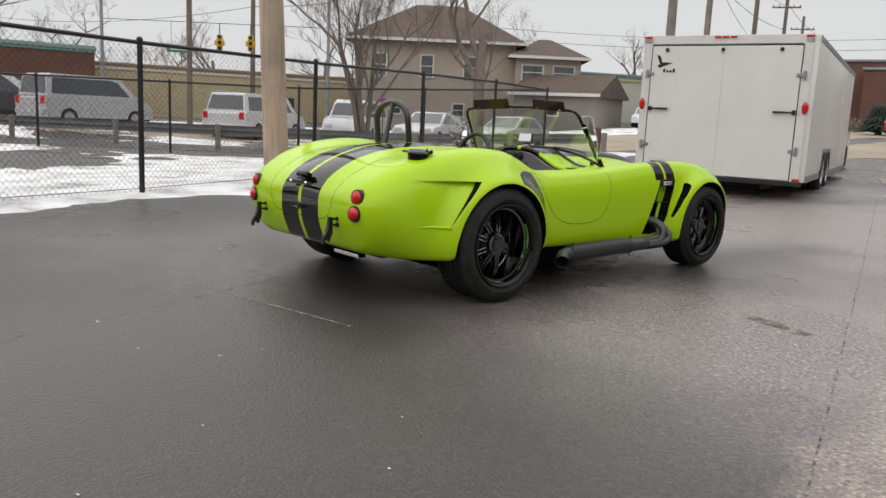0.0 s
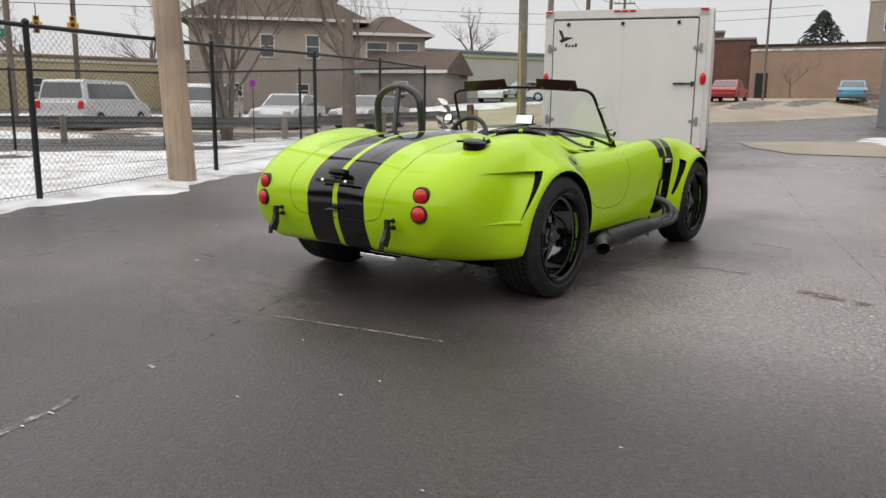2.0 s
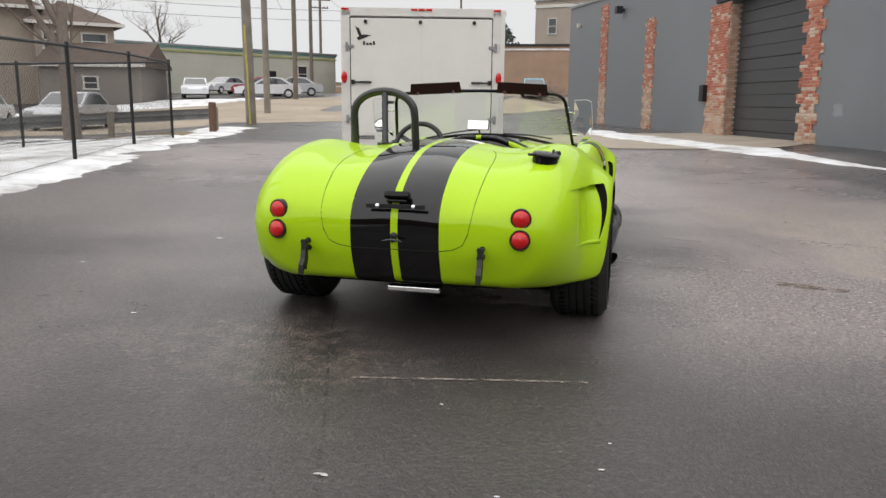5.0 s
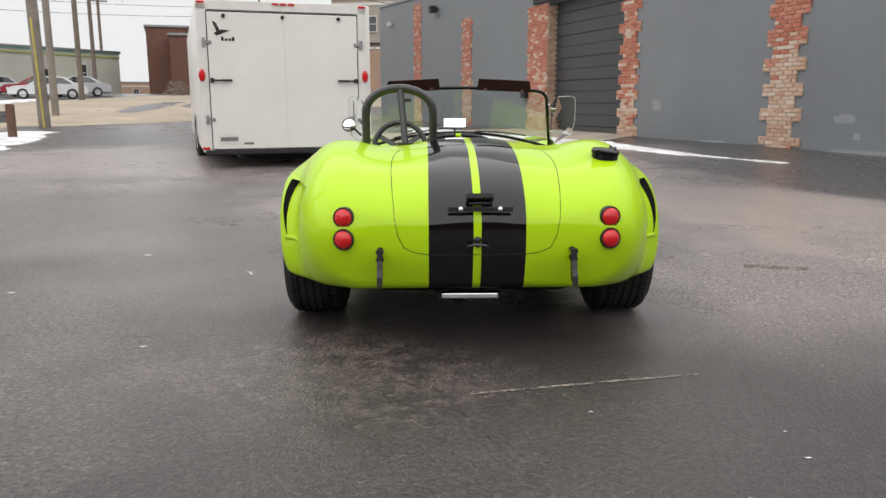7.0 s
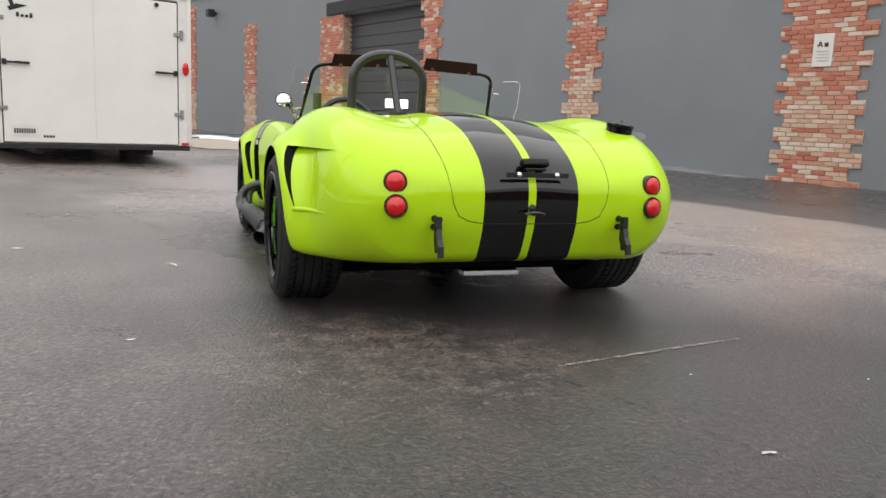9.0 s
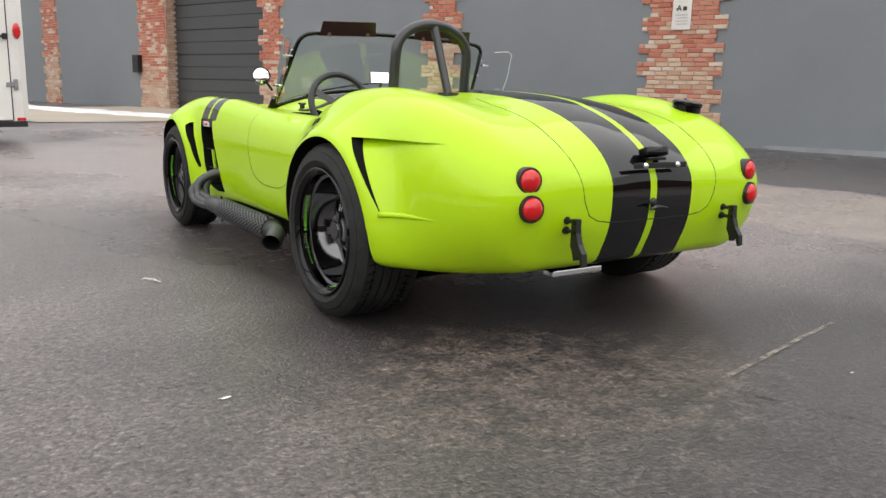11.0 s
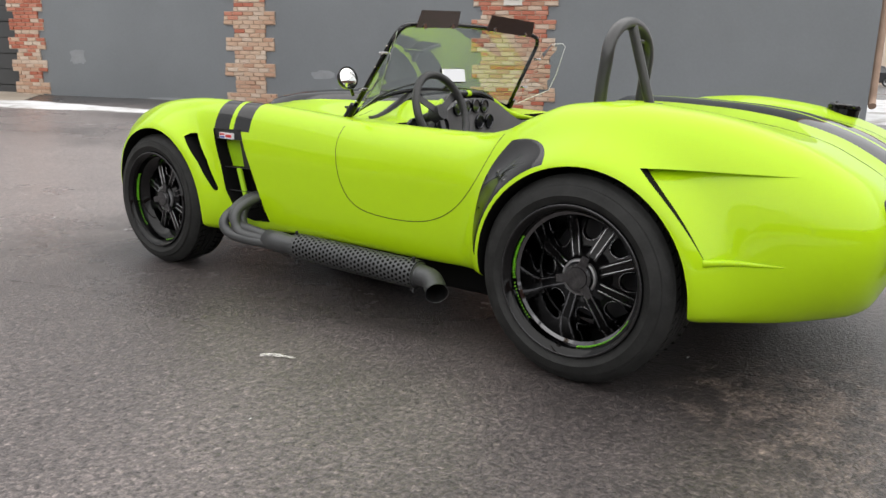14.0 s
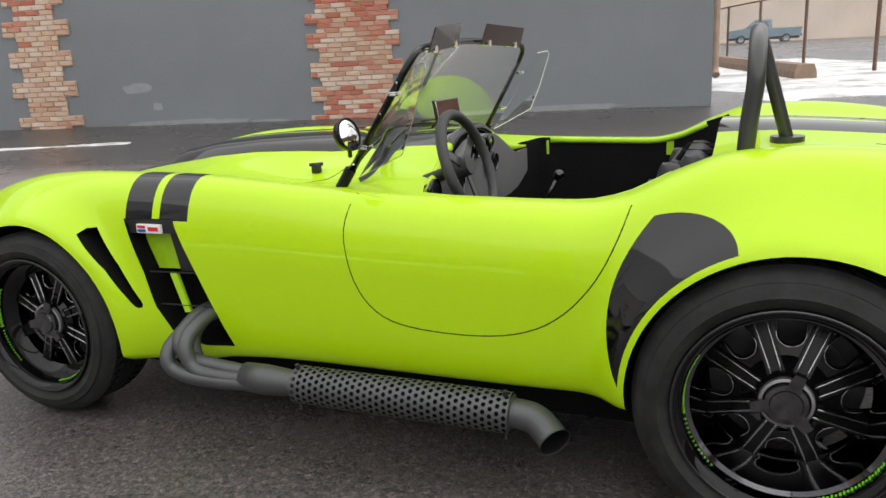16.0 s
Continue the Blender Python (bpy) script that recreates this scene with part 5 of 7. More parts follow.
REAR, FRONT = (-0.012, 0.338, 0.362), (2.268, 0.318, 0.348)


def flare(y, z, arch, amount):
    cy, cz, r = arch
    d = math.hypot(y - cy, z - cz) - r
    if d < -0.02:
        d = -0.02
    reach = 0.075 if y > cy else 0.07
    return amount * math.exp(-(d / reach) ** 2) * smoothstep(0.16, 0.30, z + 0.05)


def section(y):
    """Half of a cross-section, from the crown's middle round to the belly's middle."""
    zc, zf, xf, w, zw, zb, xb = TOP(y), CREST(y), CRESTX(y), WIDE(y), WIDEZ(y), LOWZ(y), LOWX(y)
    zv = min(zc, zf) - DIP(y)
    xv = xf * 0.66
    pts = []
    for k in range(30):
        x = xf * k / 30
        z = zc + (zv - zc) * smoothstep(0.1 * xf, xv, x) if x < xv else zv + (zf - zv) * smoothstep(xv, xf, x)
        pts.append((x, z))
    e = 2 / 2.25
    z1 = min(0.715, zw + 0.8 * (zf - zw))
    a1, a2 = (math.acos(max(0.0, (q - zw) / (zf - zw)) ** (1 / e)) for q in (z1, z1 - 0.026))
    angles = [a1 * k / 26 for k in range(26)] + [a1 + (a2 - a1) * k / 7 for k in range(7)] + [a2 + (math.pi / 2 - a2) * k / 23 for k in range(23)]
    for a in angles:
        pts.append((xf + (w - xf) * math.sin(a) ** e, zw + (zf - zw) * math.cos(a) ** e))
    for k in range(40):
        a = math.pi / 2 * k / 40
        e = 2 / (2.0 + 0.7 * smoothstep(-0.75, -0.4, y))
        pts.append((xb + (w - xb) * math.cos(a) ** e, zw - (zw - zb) * math.sin(a) ** e))
    for k in range(7):
        pts.append((xb * (1 - k / 6), zb))
    out = []
    for x, z in pts:
        side = smoothstep(xf * 0.98, xf + (w - xf) * 0.75, x) * smoothstep(zb - 0.02, zb + 0.06, z + 0.03)
        x += (flare(y, z, REAR, 0.078) + flare(y, z, FRONT, 0.06)) * side
        out.append((x, z))
    return out


CAR_Y = [-0.836, -0.834, -0.832, -0.828, -0.824, -0.819, -0.813, -0.806, -0.798, -0.789, -0.778, -0.765, -0.75, -0.735] + spaced((-0.72, 2.70, 0.0155)) + [2.72, 2.74, 2.76, 2.78, 2.80, 2.82, 2.84, 2.86, 2.88, 2.895, 2.905, 2.915, 2.922, 2.927, 2.93]


def body_mesh():
    rows = []
    for y in CAR_Y:
        half = section(y)
        ring = [(x, y, z) for x, z in half] + [(-x, y, z) for x, z in half[-2:0:-1]]
        rows.append(ring)
    n = len(rows[0])
    verts = [v for ring in rows for v in ring]
    faces = []
    for i in range(len(rows) - 1):
        for k in range(n):
            a, b = i * n + k, i * n + (k + 1) % n
            faces.append((a, a + n, b + n, b))
    faces.append(tuple(range(n)))
    faces.append(tuple(range((len(rows) - 1) * n, len(rows) * n))[::-1])
    me = bpy.data.meshes.new("body")
    me.from_pydata(verts, [], faces)
    me.validate()
    b = bmesh.new()
    b.from_mesh(me)
    bmesh.ops.remove_doubles(b, verts=b.verts, dist=0.0002)
    bmesh.ops.recalc_face_normals(b, faces=b.faces)
    b.to_mesh(me)
    b.free()
    return me


def paint_material():
    """Lime paint with twin black stripes over the crown, bands on the front wings and black quarter patches."""
    m = material("lime_car_paint", (0.392, 0.620, 0.004), 0.5, coat=1.0, coat_rough=0.05, spec=0.09)
    sep = node(m, "ShaderNodeSeparateXYZ")
    link(m, coords(m), sep.inputs[0])
    ax, y, z = mathn(m, "ABSOLUTE", sep.outputs[0]), sep.outputs[1], sep.outputs[2]

    def gt(a, b):
        return mathn(m, "GREATER_THAN", a, b)

    def lt(a, b):
        return mathn(m, "LESS_THAN", a, b)

    def mul(*v):
        out = v[0]
        for k in v[1:]:
            out = mathn(m, "MULTIPLY", out, k)
        return out
    stripe = mul(gt(ax, 0.0165), lt(ax, 0.202))
    band = mul(gt(ax, 0.56), gt(z, 0.682), mathn(m, "MAXIMUM", mul(gt(y, 1.655), lt(y, 1.757)), mul(gt(y, 1.785), lt(y, 1.885))))
    rr = mathn(m, "SQRT", mathn(m, "ADD", mathn(m, "POWER", mathn(m, "ADD", y, 0.012), 2.0), mathn(m, "POWER", mathn(m, "SUBTRACT", z, 0.338), 2.0)))
    far = mathn(m, "MULTIPLY_ADD", mathn(m, "SQRT", mathn(m, "MAXIMUM", mathn(m, "MULTIPLY_ADD", y, 10.0, -1.13), 0.0)), 0.1, 0.378)
    front = mathn(m, "SUBTRACT", 0.398, mathn(m, "MULTIPLY", mathn(m, "POWER", mathn(m, "SUBTRACT", z, 0.50), 2.0), 1.6))
    patch = mul(gt(ax, 0.66), gt(rr, 0.377), gt(y, 0.11), lt(y, front), gt(z, 0.28), lt(rr, far))
    black = mathn(m, "MINIMUM", mathn(m, "ADD", mathn(m, "ADD", stripe, band), patch), 1.0)
    c = mix(m, black, (0.392, 0.620, 0.004), (0.003, 0.003, 0.0035))
    link(m, c, bsdf(m).inputs["Base Color"])
    link(m, mathn(m, "MULTIPLY_ADD", black, -0.1, 0.09), bsdf(m).inputs["Specular IOR Level"])
    bsdf(m).inputs["Coat IOR"].default_value = 1.48
    link(m, mathn(m, "MULTIPLY_ADD", black, 0.4, 0.6), bsdf(m).inputs["Coat Weight"])
    fine = noise_tex(m, 3.0, 2)
    bump(m, fine, 0.03, 0.02)
    return m


PAINT = paint_material()
INNER = worn("black_wheel_arch_liner", (0.006, 0.006, 0.006), 0.9, vary=0.3)
bsdf(INNER).inputs["Specular IOR Level"].default_value = 0.1
CARPET = worn("black_interior_trim", (0.006, 0.006, 0.0065), 0.9, vary=0.4, scale=10, grain=150, relief=0.3)
bsdf(CARPET).inputs["Specular IOR Level"].default_value = 0.15
car = empty("sports_roadster", (0, 0, 0), 0, "lime green open two-seat sports roadster with black stripes, parked", "car")


def cutter(bm, mat):
    bmesh.ops.recalc_face_normals(bm, faces=bm.faces)
    me = bpy.data.meshes.new("cutter")
    bm.to_mesh(me)
    bm.free()
    me.materials.append(mat)
    return new("cutter", me)


def cockpit_outline():
    return [(-0.56, 0.20), (-0.60, 0.30), (-0.63, 0.42), (-0.645, 0.60), (-0.645, 0.85), (-0.62, 0.95), (-0.50, 1.00), (-0.30, 1.03), (0, 1.04)]


def quarter_cutter(s, skin):
    """The hollowed panel behind the rear arch: a black outlet at its front, fading out to the tail."""
    rows, cols = 24, 26
    b = bmesh.new()
    inner, outer = [], []
    for i in range(rows + 1):
        u = i / rows
        z = 0.460 + 0.249 * u
        y0 = -0.190 - 0.216 * (1 - u) - 0.022 * math.sin(math.pi * u)
        y1 = -0.63
        ri, ro = [], []
        for k in range(cols + 1):
            t = k / cols
            y = y0 + (y1 - y0) * t
            hit = skin.ray_cast(Vector((s * 3, y, z)), Vector((-s, 0, 0)))[0]
            d = (0.005 + 0.047 * u ** 1.2) * (1 - t) ** 1.2 - 0.0022
            ri.append(b.verts.new((hit.x - s * d, y, z)))
            ro.append(b.verts.new((s * 1.1, y, z)))
        inner.append(ri)
        outer.append(ro)
    for g in (inner, outer):
        for p, q in zip(g, g[1:]):
            for k in range(cols):
                b.faces.new((p[k], p[k + 1], q[k + 1], q[k]))
    for i in (0, rows):
        for k in range(cols):
            b.faces.new((inner[i][k], inner[i][k + 1], outer[i][k + 1], outer[i][k]))
    for k in (0, cols):
        for i in range(rows):
            f = b.faces.new((inner[i][k], inner[i + 1][k], outer[i + 1][k], outer[i][k]))
            f.material_index = 1 if k == 0 else 0
    ob = cutter(b, PAINT)
    ob.data.materials.append(INNER)
    return ob


def build_body():
    me = body_mesh()
    me.materials.append(PAINT)
    base = new("body_blank", me)
    cuts = []
    for cy, cz, r in (REAR, FRONT):
        for s in (-1, 1):
            b = bmesh.new()
            rod(b, (s * 0.50, cy, cz), (s * 1.2, cy, cz), r, seg=72)
            cuts.append(cutter(b, INNER))
    b = bmesh.new()
    half = cockpit_outline()
    ring = half + [(-x, y) for x, y in half[-2::-1]]
    prism(b, ring, 0.36, 1.3)
    cuts.append(cutter(b, CARPET))
    for s in (-1, 1):
        # side vent behind the front wheel, and the leaf-shaped slot before it
        b = bmesh.new()
        prism(b, [(1.892, 0.686), (1.712, 0.689), (1.640, 0.535), (1.538, 0.296), (1.64, 0.290), (1.745, 0.315), (1.803, 0.414), (1.829, 0.522), (1.870, 0.630)], s * 0.66, s * 1.0, "YZ")
        cuts.append(cutter(b, INNER))
        b = bmesh.new()
        prism(b, [(2.040, 0.642), (2.017, 0.658), (1.984, 0.659), (1.905, 0.543), (1.842, 0.420), (1.845, 0.409), (1.855, 0.407), (1.864, 0.414), (1.940, 0.533)], s * 0.72, s * 1.0, "YZ")
        cuts.append(cutter(b, INNER))
    skin = BVHTree.FromPolygons([v.co.copy() for v in me.vertices], [tuple(p.vertices) for p in me.polygons])
    for s in (-1, 1):
        cuts.append(quarter_cutter(s, skin))
    for c in cuts:
        mod = base.modifiers.new("cut", "BOOLEAN")
        mod.object, mod.operation, mod.solver = c, "DIFFERENCE", "EXACT"
        mod.material_mode = "TRANSFER"
    bpy.context.view_layer.update()
    done = bpy.data.meshes.new_from_object(base.evaluated_get(bpy.context.evaluated_depsgraph_get()))
    done.name = "body"
    global SKIN
    SKIN = skin
    for o in cuts + [base]:
        bpy.data.objects.remove(o)
    return done


DOOR_EDGE = [(1.112, 0.80), (1.130, 0.70), (1.128, 0.64), (1.095, 0.515), (1.03, 0.443), (0.935, 0.415), (0.755, 0.410), (0.62, 0.430), (0.52, 0.482), (0.435, 0.576), (0.382, 0.68), (0.352, 0.78)]
BOOT_EDGE = [(0.0, -0.83), (0.20, -0.83), (0.275, -0.82), (0.325, -0.78), (0.345, -0.70), (0.352, -0.55), (0.345, -0.35), (0.31, -0.18), (0.25, -0.10), (0.0, -0.07)]


def inside(poly, a, b):
    odd = False
    for (x1, y1), (x2, y2) in zip(poly, poly[1:] + poly[:1]):
        if (y1 > b) != (y2 > b) and a < (x2 - x1) * (b - y1) / (y2 - y1) + x1:
            odd = not odd
    return odd


def split_body(done):
    """Body shell, two doors and the boot lid, each its own mesh with the whole body's normals."""
    done.shade_smooth()
    done.set_sharp_from_angle(angle=radians(38))
    normals = [tuple(n.vector) for n in done.corner_normals]
    mats = list(done.materials)
    groups = {"body": [], "door": [], "door_b": [], "boot_lid": []}
    boot = BOOT_EDGE + [(-x, y) for x, y in BOOT_EDGE[::-1]]
    for p in done.polygons:
        c = p.center
        key = "body"
        if p.material_index == 0:
            if abs(c.x) > 0.64 and inside(DOOR_EDGE, c.y, c.z):
                key = "door" if c.x < 0 else "door_b"
            elif c.z > 0.452 and inside(boot, c.x, c.y):
                key = "boot_lid"
        groups[key].append(p)
    obs = {}
    for key, polys in groups.items():
        used, verts, faces, mi, nor = {}, [], [], [], []
        for p in polys:
            f = []
            for v, li in zip(p.vertices, p.loop_indices):
                if v not in used:
                    used[v] = len(verts)
                    verts.append(done.vertices[v].co[:])
                f.append(used[v])
                nor.append(normals[li])
            faces.append(f)
            mi.append(p.material_index)
        me = bpy.data.meshes.new(key)
        me.from_pydata(verts, [], faces)
        for m in mats:
            me.materials.append(m)
        me.polygons.foreach_set("material_index", mi)
        me.shade_smooth()
        me.normals_split_custom_set(nor)
        ob = new("door" if key == "door_b" else key, me)
        ob.parent = car
        obs[key] = ob
    return obs


BODY = split_body(build_body())


def build_wheel(sx, y, r, width, rim_r, dish, cap_x, lip):
    """Tyre and black multi-spoke alloy; cap_x is where the spinner's face stands."""
    hub = new("wheel")
    hub.parent = car
    hub.location = (sx * cap_x, y, r + 0.003)
    lip_at = lip - 0.035

    def m(*a):
        return Matrix.Diagonal((sx, 1, 1, 1)) @ pose(*a)
    bm = bmesh.new()
    x1, x0 = lip, lip - width
    prof = [(x1 - 0.03, rim_r - 0.012), (x1 - 0.012, rim_r + 0.004), (x1, rim_r + 0.03), (x1 + 0.002, rim_r + 0.034), (x1, rim_r + 0.038), (x1 - 0.002, (rim_r + r) / 2 + 0.01), (x1 - 0.006, r - 0.032), (x1 - 0.010, r - 0.031), (x1 - 0.018, r - 0.014), (x1 - 0.032, r - 0.005)]
    n = 6
    span = width - 0.064
    for k in range(n):
        a = x1 - 0.034 - span * k / n
        b = x1 - 0.034 - span * (k + 1) / n
        prof += [(a - 0.004, r), (b + 0.005, r), (b + 0.004, r - 0.008), (b - 0.003, r - 0.008)]
    prof = prof[:-2]
    prof += [(x0 + 0.018, r - 0.014), (x0 + 0.002, (rim_r + r) / 2), (x0 + 0.02, rim_r)]
    lathe(bm, prof, 72, m(0, 0, 0))
    tyre = part("tyre", bm, TYRE, hub, "black low-profile tyre", smooth=35)
    bm = bmesh.new()
    for k in range(60):
        a = 2 * math.pi * k / 60
        for j, xx in enumerate((x1 - 0.062, x0 + 0.062)):
            box(bm, (xx, 0, r - 0.004), (0.034, 0.005, 0.0085), 0, m(0, 0, 0) @ pose(0, 0, 0, math.degrees(a) + j * 3, 0, 0) @ pose(0, 0, 0, 0, 0, 18 if j else -18))
    part("tread_groove", bm, INNER, tyre)["kind"] = "stuff"
    bm = bmesh.new()
    lathe(bm, [(lip_at + 0.018, rim_r - 0.014), (lip_at + 0.030, rim_r - 0.004), (lip_at + 0.034, rim_r + 0.006), (lip_at + 0.026, rim_r + 0.010), (lip_at + 0.018, rim_r - 0.002), (lip_at + 0.010, rim_r - 0.016), (-dish * 0.5, rim_r - 0.020), (-dish - 0.02, rim_r - 0.026), (-dish - 0.10, rim_r - 0.03)], 72, m(0, 0, 0))
    rim = part("rim", bm, BLACKGLOSS, hub, "gloss black deep-dish alloy rim", smooth=35)
    bm = bmesh.new()
    lathe(bm, [(lip_at + 0.008, rim_r - 0.0185), (lip_at - 0.018, rim_r - 0.021), (lip_at - 0.023, rim_r - 0.032), (-dish + 0.006, rim_r - 0.052), (-dish - 0.002, rim_r - 0.060)], 72, m(0, 0, 0))
    part("barrel", bm, BARREL if dish > 0.05 else BLACKGLOSS, rim, "dark polished inner barrel", smooth=35)
    bm = bmesh.new()
    lathe(bm, [(lip_at + 0.034, rim_r - 0.0005), (lip_at + 0.0365, rim_r + 0.003), (lip_at + 0.034, rim_r + 0.0065)], 72, m(0, 0, 0))
    part("lip_edge", bm, DARKCHROME, rim, smooth="all")
    turn = Matrix(((1, 0, 0, 0), (0, 0, 1, 0), (0, 1, 0, 0), (0, 0, 0, 1)))
    z0, z1 = 0.050, rim_r - 0.050
    xo, xi = -0.026, -dish

    def cone(q, w, r, h):
        """A place on the wheel's cone: w across, r out from the hub, h proud of it."""
        return q @ Vector((xo - 0.014 + (xi - xo) * (r - z0) / (z1 - z0) + h, w, r))
    for k in range(8):
        q = m(0, 0, 0) @ pose(0, 0, 0, 45 * k + 24, 0, 0)
        bm = bmesh.new()
        prism(bm, [(xo - 0.010, z0), (xo - 0.004, z0 + 0.01), (xi + 0.002, z1), (xi - 0.03, z1), (xo - 0.05, z0)], -0.019, 0.019, "XY", q @ turn)
        bevel_all(bm, 0.003, 1)
        part("spoke", bm, SPOKEBLACK, rim)
        for side in (-1, 1):
            bm = bmesh.new()
            tube(bm, [cone(q, side * (0.011 + 0.003 * j / 6), z0 + 0.012 + (z1 - z0 - 0.014) * j / 6, 0.013) for j in range(7)], 0.0032, 6)
            part("rib", bm, RIBGLINT, rim, smooth="all")
        # web between two spokes, open to the barrel in a round-ended window
        q = m(0, 0, 0) @ pose(0, 0, 0, 45 * k + 46.5, 0, 0)
        hw, low = rim_r * 0.135, rim_r * 0.60
        notch = [(hw, z1)] + [(hw * math.cos(math.pi * j / 16), low - hw * 0.9 * math.sin(math.pi * j / 16)) for j in range(9)]
        bm = bmesh.new()
        for side in (-1, 1):
            front, back = [], []
            for j, (w, r) in enumerate(notch):
                f = j / (len(notch) - 1)
                rr = z1 + (z0 - 0.004 - z1) * f
                ww = rr * math.tan(radians(22.5))
                if j == len(notch) - 1:
                    ww = z0 * math.tan(radians(22.5))
                pair = [(side * w, r), (side * ww, rr)]
                front.append([bm.verts.new(cone(q, a, b, 0.0)) for a, b in pair])
                back.append(bm.verts.new(cone(q, side * w, r, -0.022)))
            for j in range(len(notch) - 1):
                bm.faces.new((front[j][0], front[j][1], front[j + 1][1], front[j + 1][0]))
                bm.faces.new((front[j][0], front[j + 1][0], back[j + 1], back[j]))
        hubline = [bm.verts.new(cone(q, side * z0 * math.tan(radians(22.5)), z0 - 0.004, 0.0)) for side in (-1, 1)]
        tip = bm.verts.new(cone(q, 0.0, low - hw * 0.9, 0.0))
        bm.faces.new((hubline[0], hubline[1], tip))
        part("web", bm, SPOKEBLACK, rim)
        bm = bmesh.new()
        edge = [cone(q, hw, z1 - 0.012, 0.001)] + [cone(q, hw * math.cos(math.pi * j / 12), low - hw * 0.9 * math.sin(math.pi * j / 12), 0.001) for j in range(13)] + [cone(q, -hw, z1 - 0.012, 0.001)]
        tube(bm, edge, 0.0021, 5)
        part("window_edge", bm, RIBGLINT, rim, smooth="all")
    bm = bmesh.new()
    lathe(bm, [(-dish * 0.75, 0.10), (-0.046, 0.085), (-0.032, 0.068), (-0.02, 0.062), (-0.018, 0.05)], 40, m(0, 0, 0))
    part("hub_ring", bm, BLACKGLOSS, rim, smooth=35)
    bm = bmesh.new()
    lathe(bm, [(-0.020, 0.0600), (-0.012, 0.0585), (-0.010, 0.052), (-0.014, 0.050)], 40, m(0, 0, 0))
    part("collar", bm, STEEL, rim, "worn silver collar", smooth=35)
    bm = bmesh.new()
    lathe(bm, [(-0.03, 0.052), (-0.002, 0.046), (0.0, 0.036), (0.004, 0.034), (0.005, 0.0)], 32, m(0, 0, 0))
    for k in range(3):
        q = m(0, 0, 0) @ pose(0, 0, 0, 120 * k + 20, 0, 0)
        prism(bm, [(-0.018, 0.02), (0.018, 0.02), (0.012, 0.076), (-0.012, 0.076)], -0.016, 0.0, "XY", q @ Matrix(((0, 0, 1, 0), (1, 0, 0, 0), (0, 1, 0, 0), (0, 0, 0, 1))))
    part("spinner", bm, SPINNER, hub, "three-eared black spinner nut", smooth=35)
    bm = bmesh.new()
    lathe(bm, [(-dish - 0.075, 0.05), (-dish - 0.075, rim_r - 0.065), (-dish - 0.10, rim_r - 0.065), (-dish - 0.10, 0.05)], 48, m(0, 0, 0))
    part("brake_disc", bm, DISC, hub, "dull dark steel disc", smooth=30)
    bm = bmesh.new()
    prism(bm, [((rim_r - 0.10) * math.cos(a), (rim_r - 0.10) * math.sin(a)) for a in (1.95, 2.2, 2.45, 2.7, 2.95)] + [((rim_r - 0.05) * math.cos(a), (rim_r - 0.05) * math.sin(a)) for a in (2.95, 2.7, 2.45, 2.2, 1.95)], -dish - 0.11, -dish - 0.045, "YZ", m(0, 0, 0))
    caliper = part("brake_caliper", bm, DARKSTEEL, hub)
    for a in (2.15, 2.72):
        bm = bmesh.new()
        c = ((rim_r - 0.078) * math.cos(a), (rim_r - 0.078) * math.sin(a))
        rod(bm, m(0, 0, 0) @ Vector((-dish - 0.05, *c)), m(0, 0, 0) @ Vector((-dish - 0.030, *c)), 0.013, 0.010, 12)
        part("bolt", bm, CHROME, caliper, "bright caliper bolt", smooth=40)
    # bars of green lettering round the inner lip
    for a0, a1, w in ((-8, 32, 0.0055), (-46, -12, 0.003), (206, 262, 0.005)):
        bm = bmesh.new()
        a = a0
        while a < a1:
            step = 3.0 if w < 0.004 else 2.4
            q = m(0, 0, 0) @ pose(0, 0, 0, a - 90, 0, 0)
            box(bm, (lip_at - 0.004, 0, rim_r - 0.0215), ((0.012 if int(a * 7) % 3 else 0.007) if w > 0.004 else 0.005, w, 0.002), 0, q)
            a += step
        part("lettering", bm, GREENINK, rim, "small lime green bars")
    return hub


TYRE = worn("tyre_rubber", (0.021, 0.0215, 0.021), 0.62, vary=0.6, scale=16, grain=110, relief=0.25)
bsdf(TYRE).inputs["Specular IOR Level"].default_value = 0.28
DISC = material("worn_disc_steel", (0.10, 0.10, 0.105), 0.45, 0.9)
BARREL = material("black_polished_metal", (0.13, 0.13, 0.134), 0.07, 1.0)
SPOKEBLACK = material("satin_black_spoke", (0.003, 0.003, 0.0032), 0.22, spec=0.22)
# paler metal on ribs and window edges puts their glints into the colour
RIBGLINT = material("rib_glint_metal", (0.30, 0.30, 0.31), 0.14, 1.0)
DARKCHROME = material("dark_polished_metal", (0.07, 0.07, 0.073), 0.2, 1.0)
BLACKCHROME = material("black_chrome", (0.06, 0.06, 0.065), 0.15, 1.0)
SPINNER = worn("worn_grey_metal", (0.10, 0.10, 0.104), 0.22, 0.9, vary=0.4, scale=30)
GREENINK = material("lime_ink", (0.20, 0.65, 0.02), 0.5)
for s in (-1, 1):
    build_wheel(s, 0.0, 0.335, 0.285, 0.238, 0.085, 0.838, 0.068)
    build_wheel(s, 2.286, 0.315, 0.235, 0.225, 0.036, 0.812, 0.045)


# ---- the roadster's fittings ----
def on_side(s, y, z, out=0.0):
    hit = SKIN.ray_cast(Vector((s * 3, y, z)), Vector((-s, 0, 0)))
    return hit[0] + Vector((s * out, 0, 0)), hit[1]


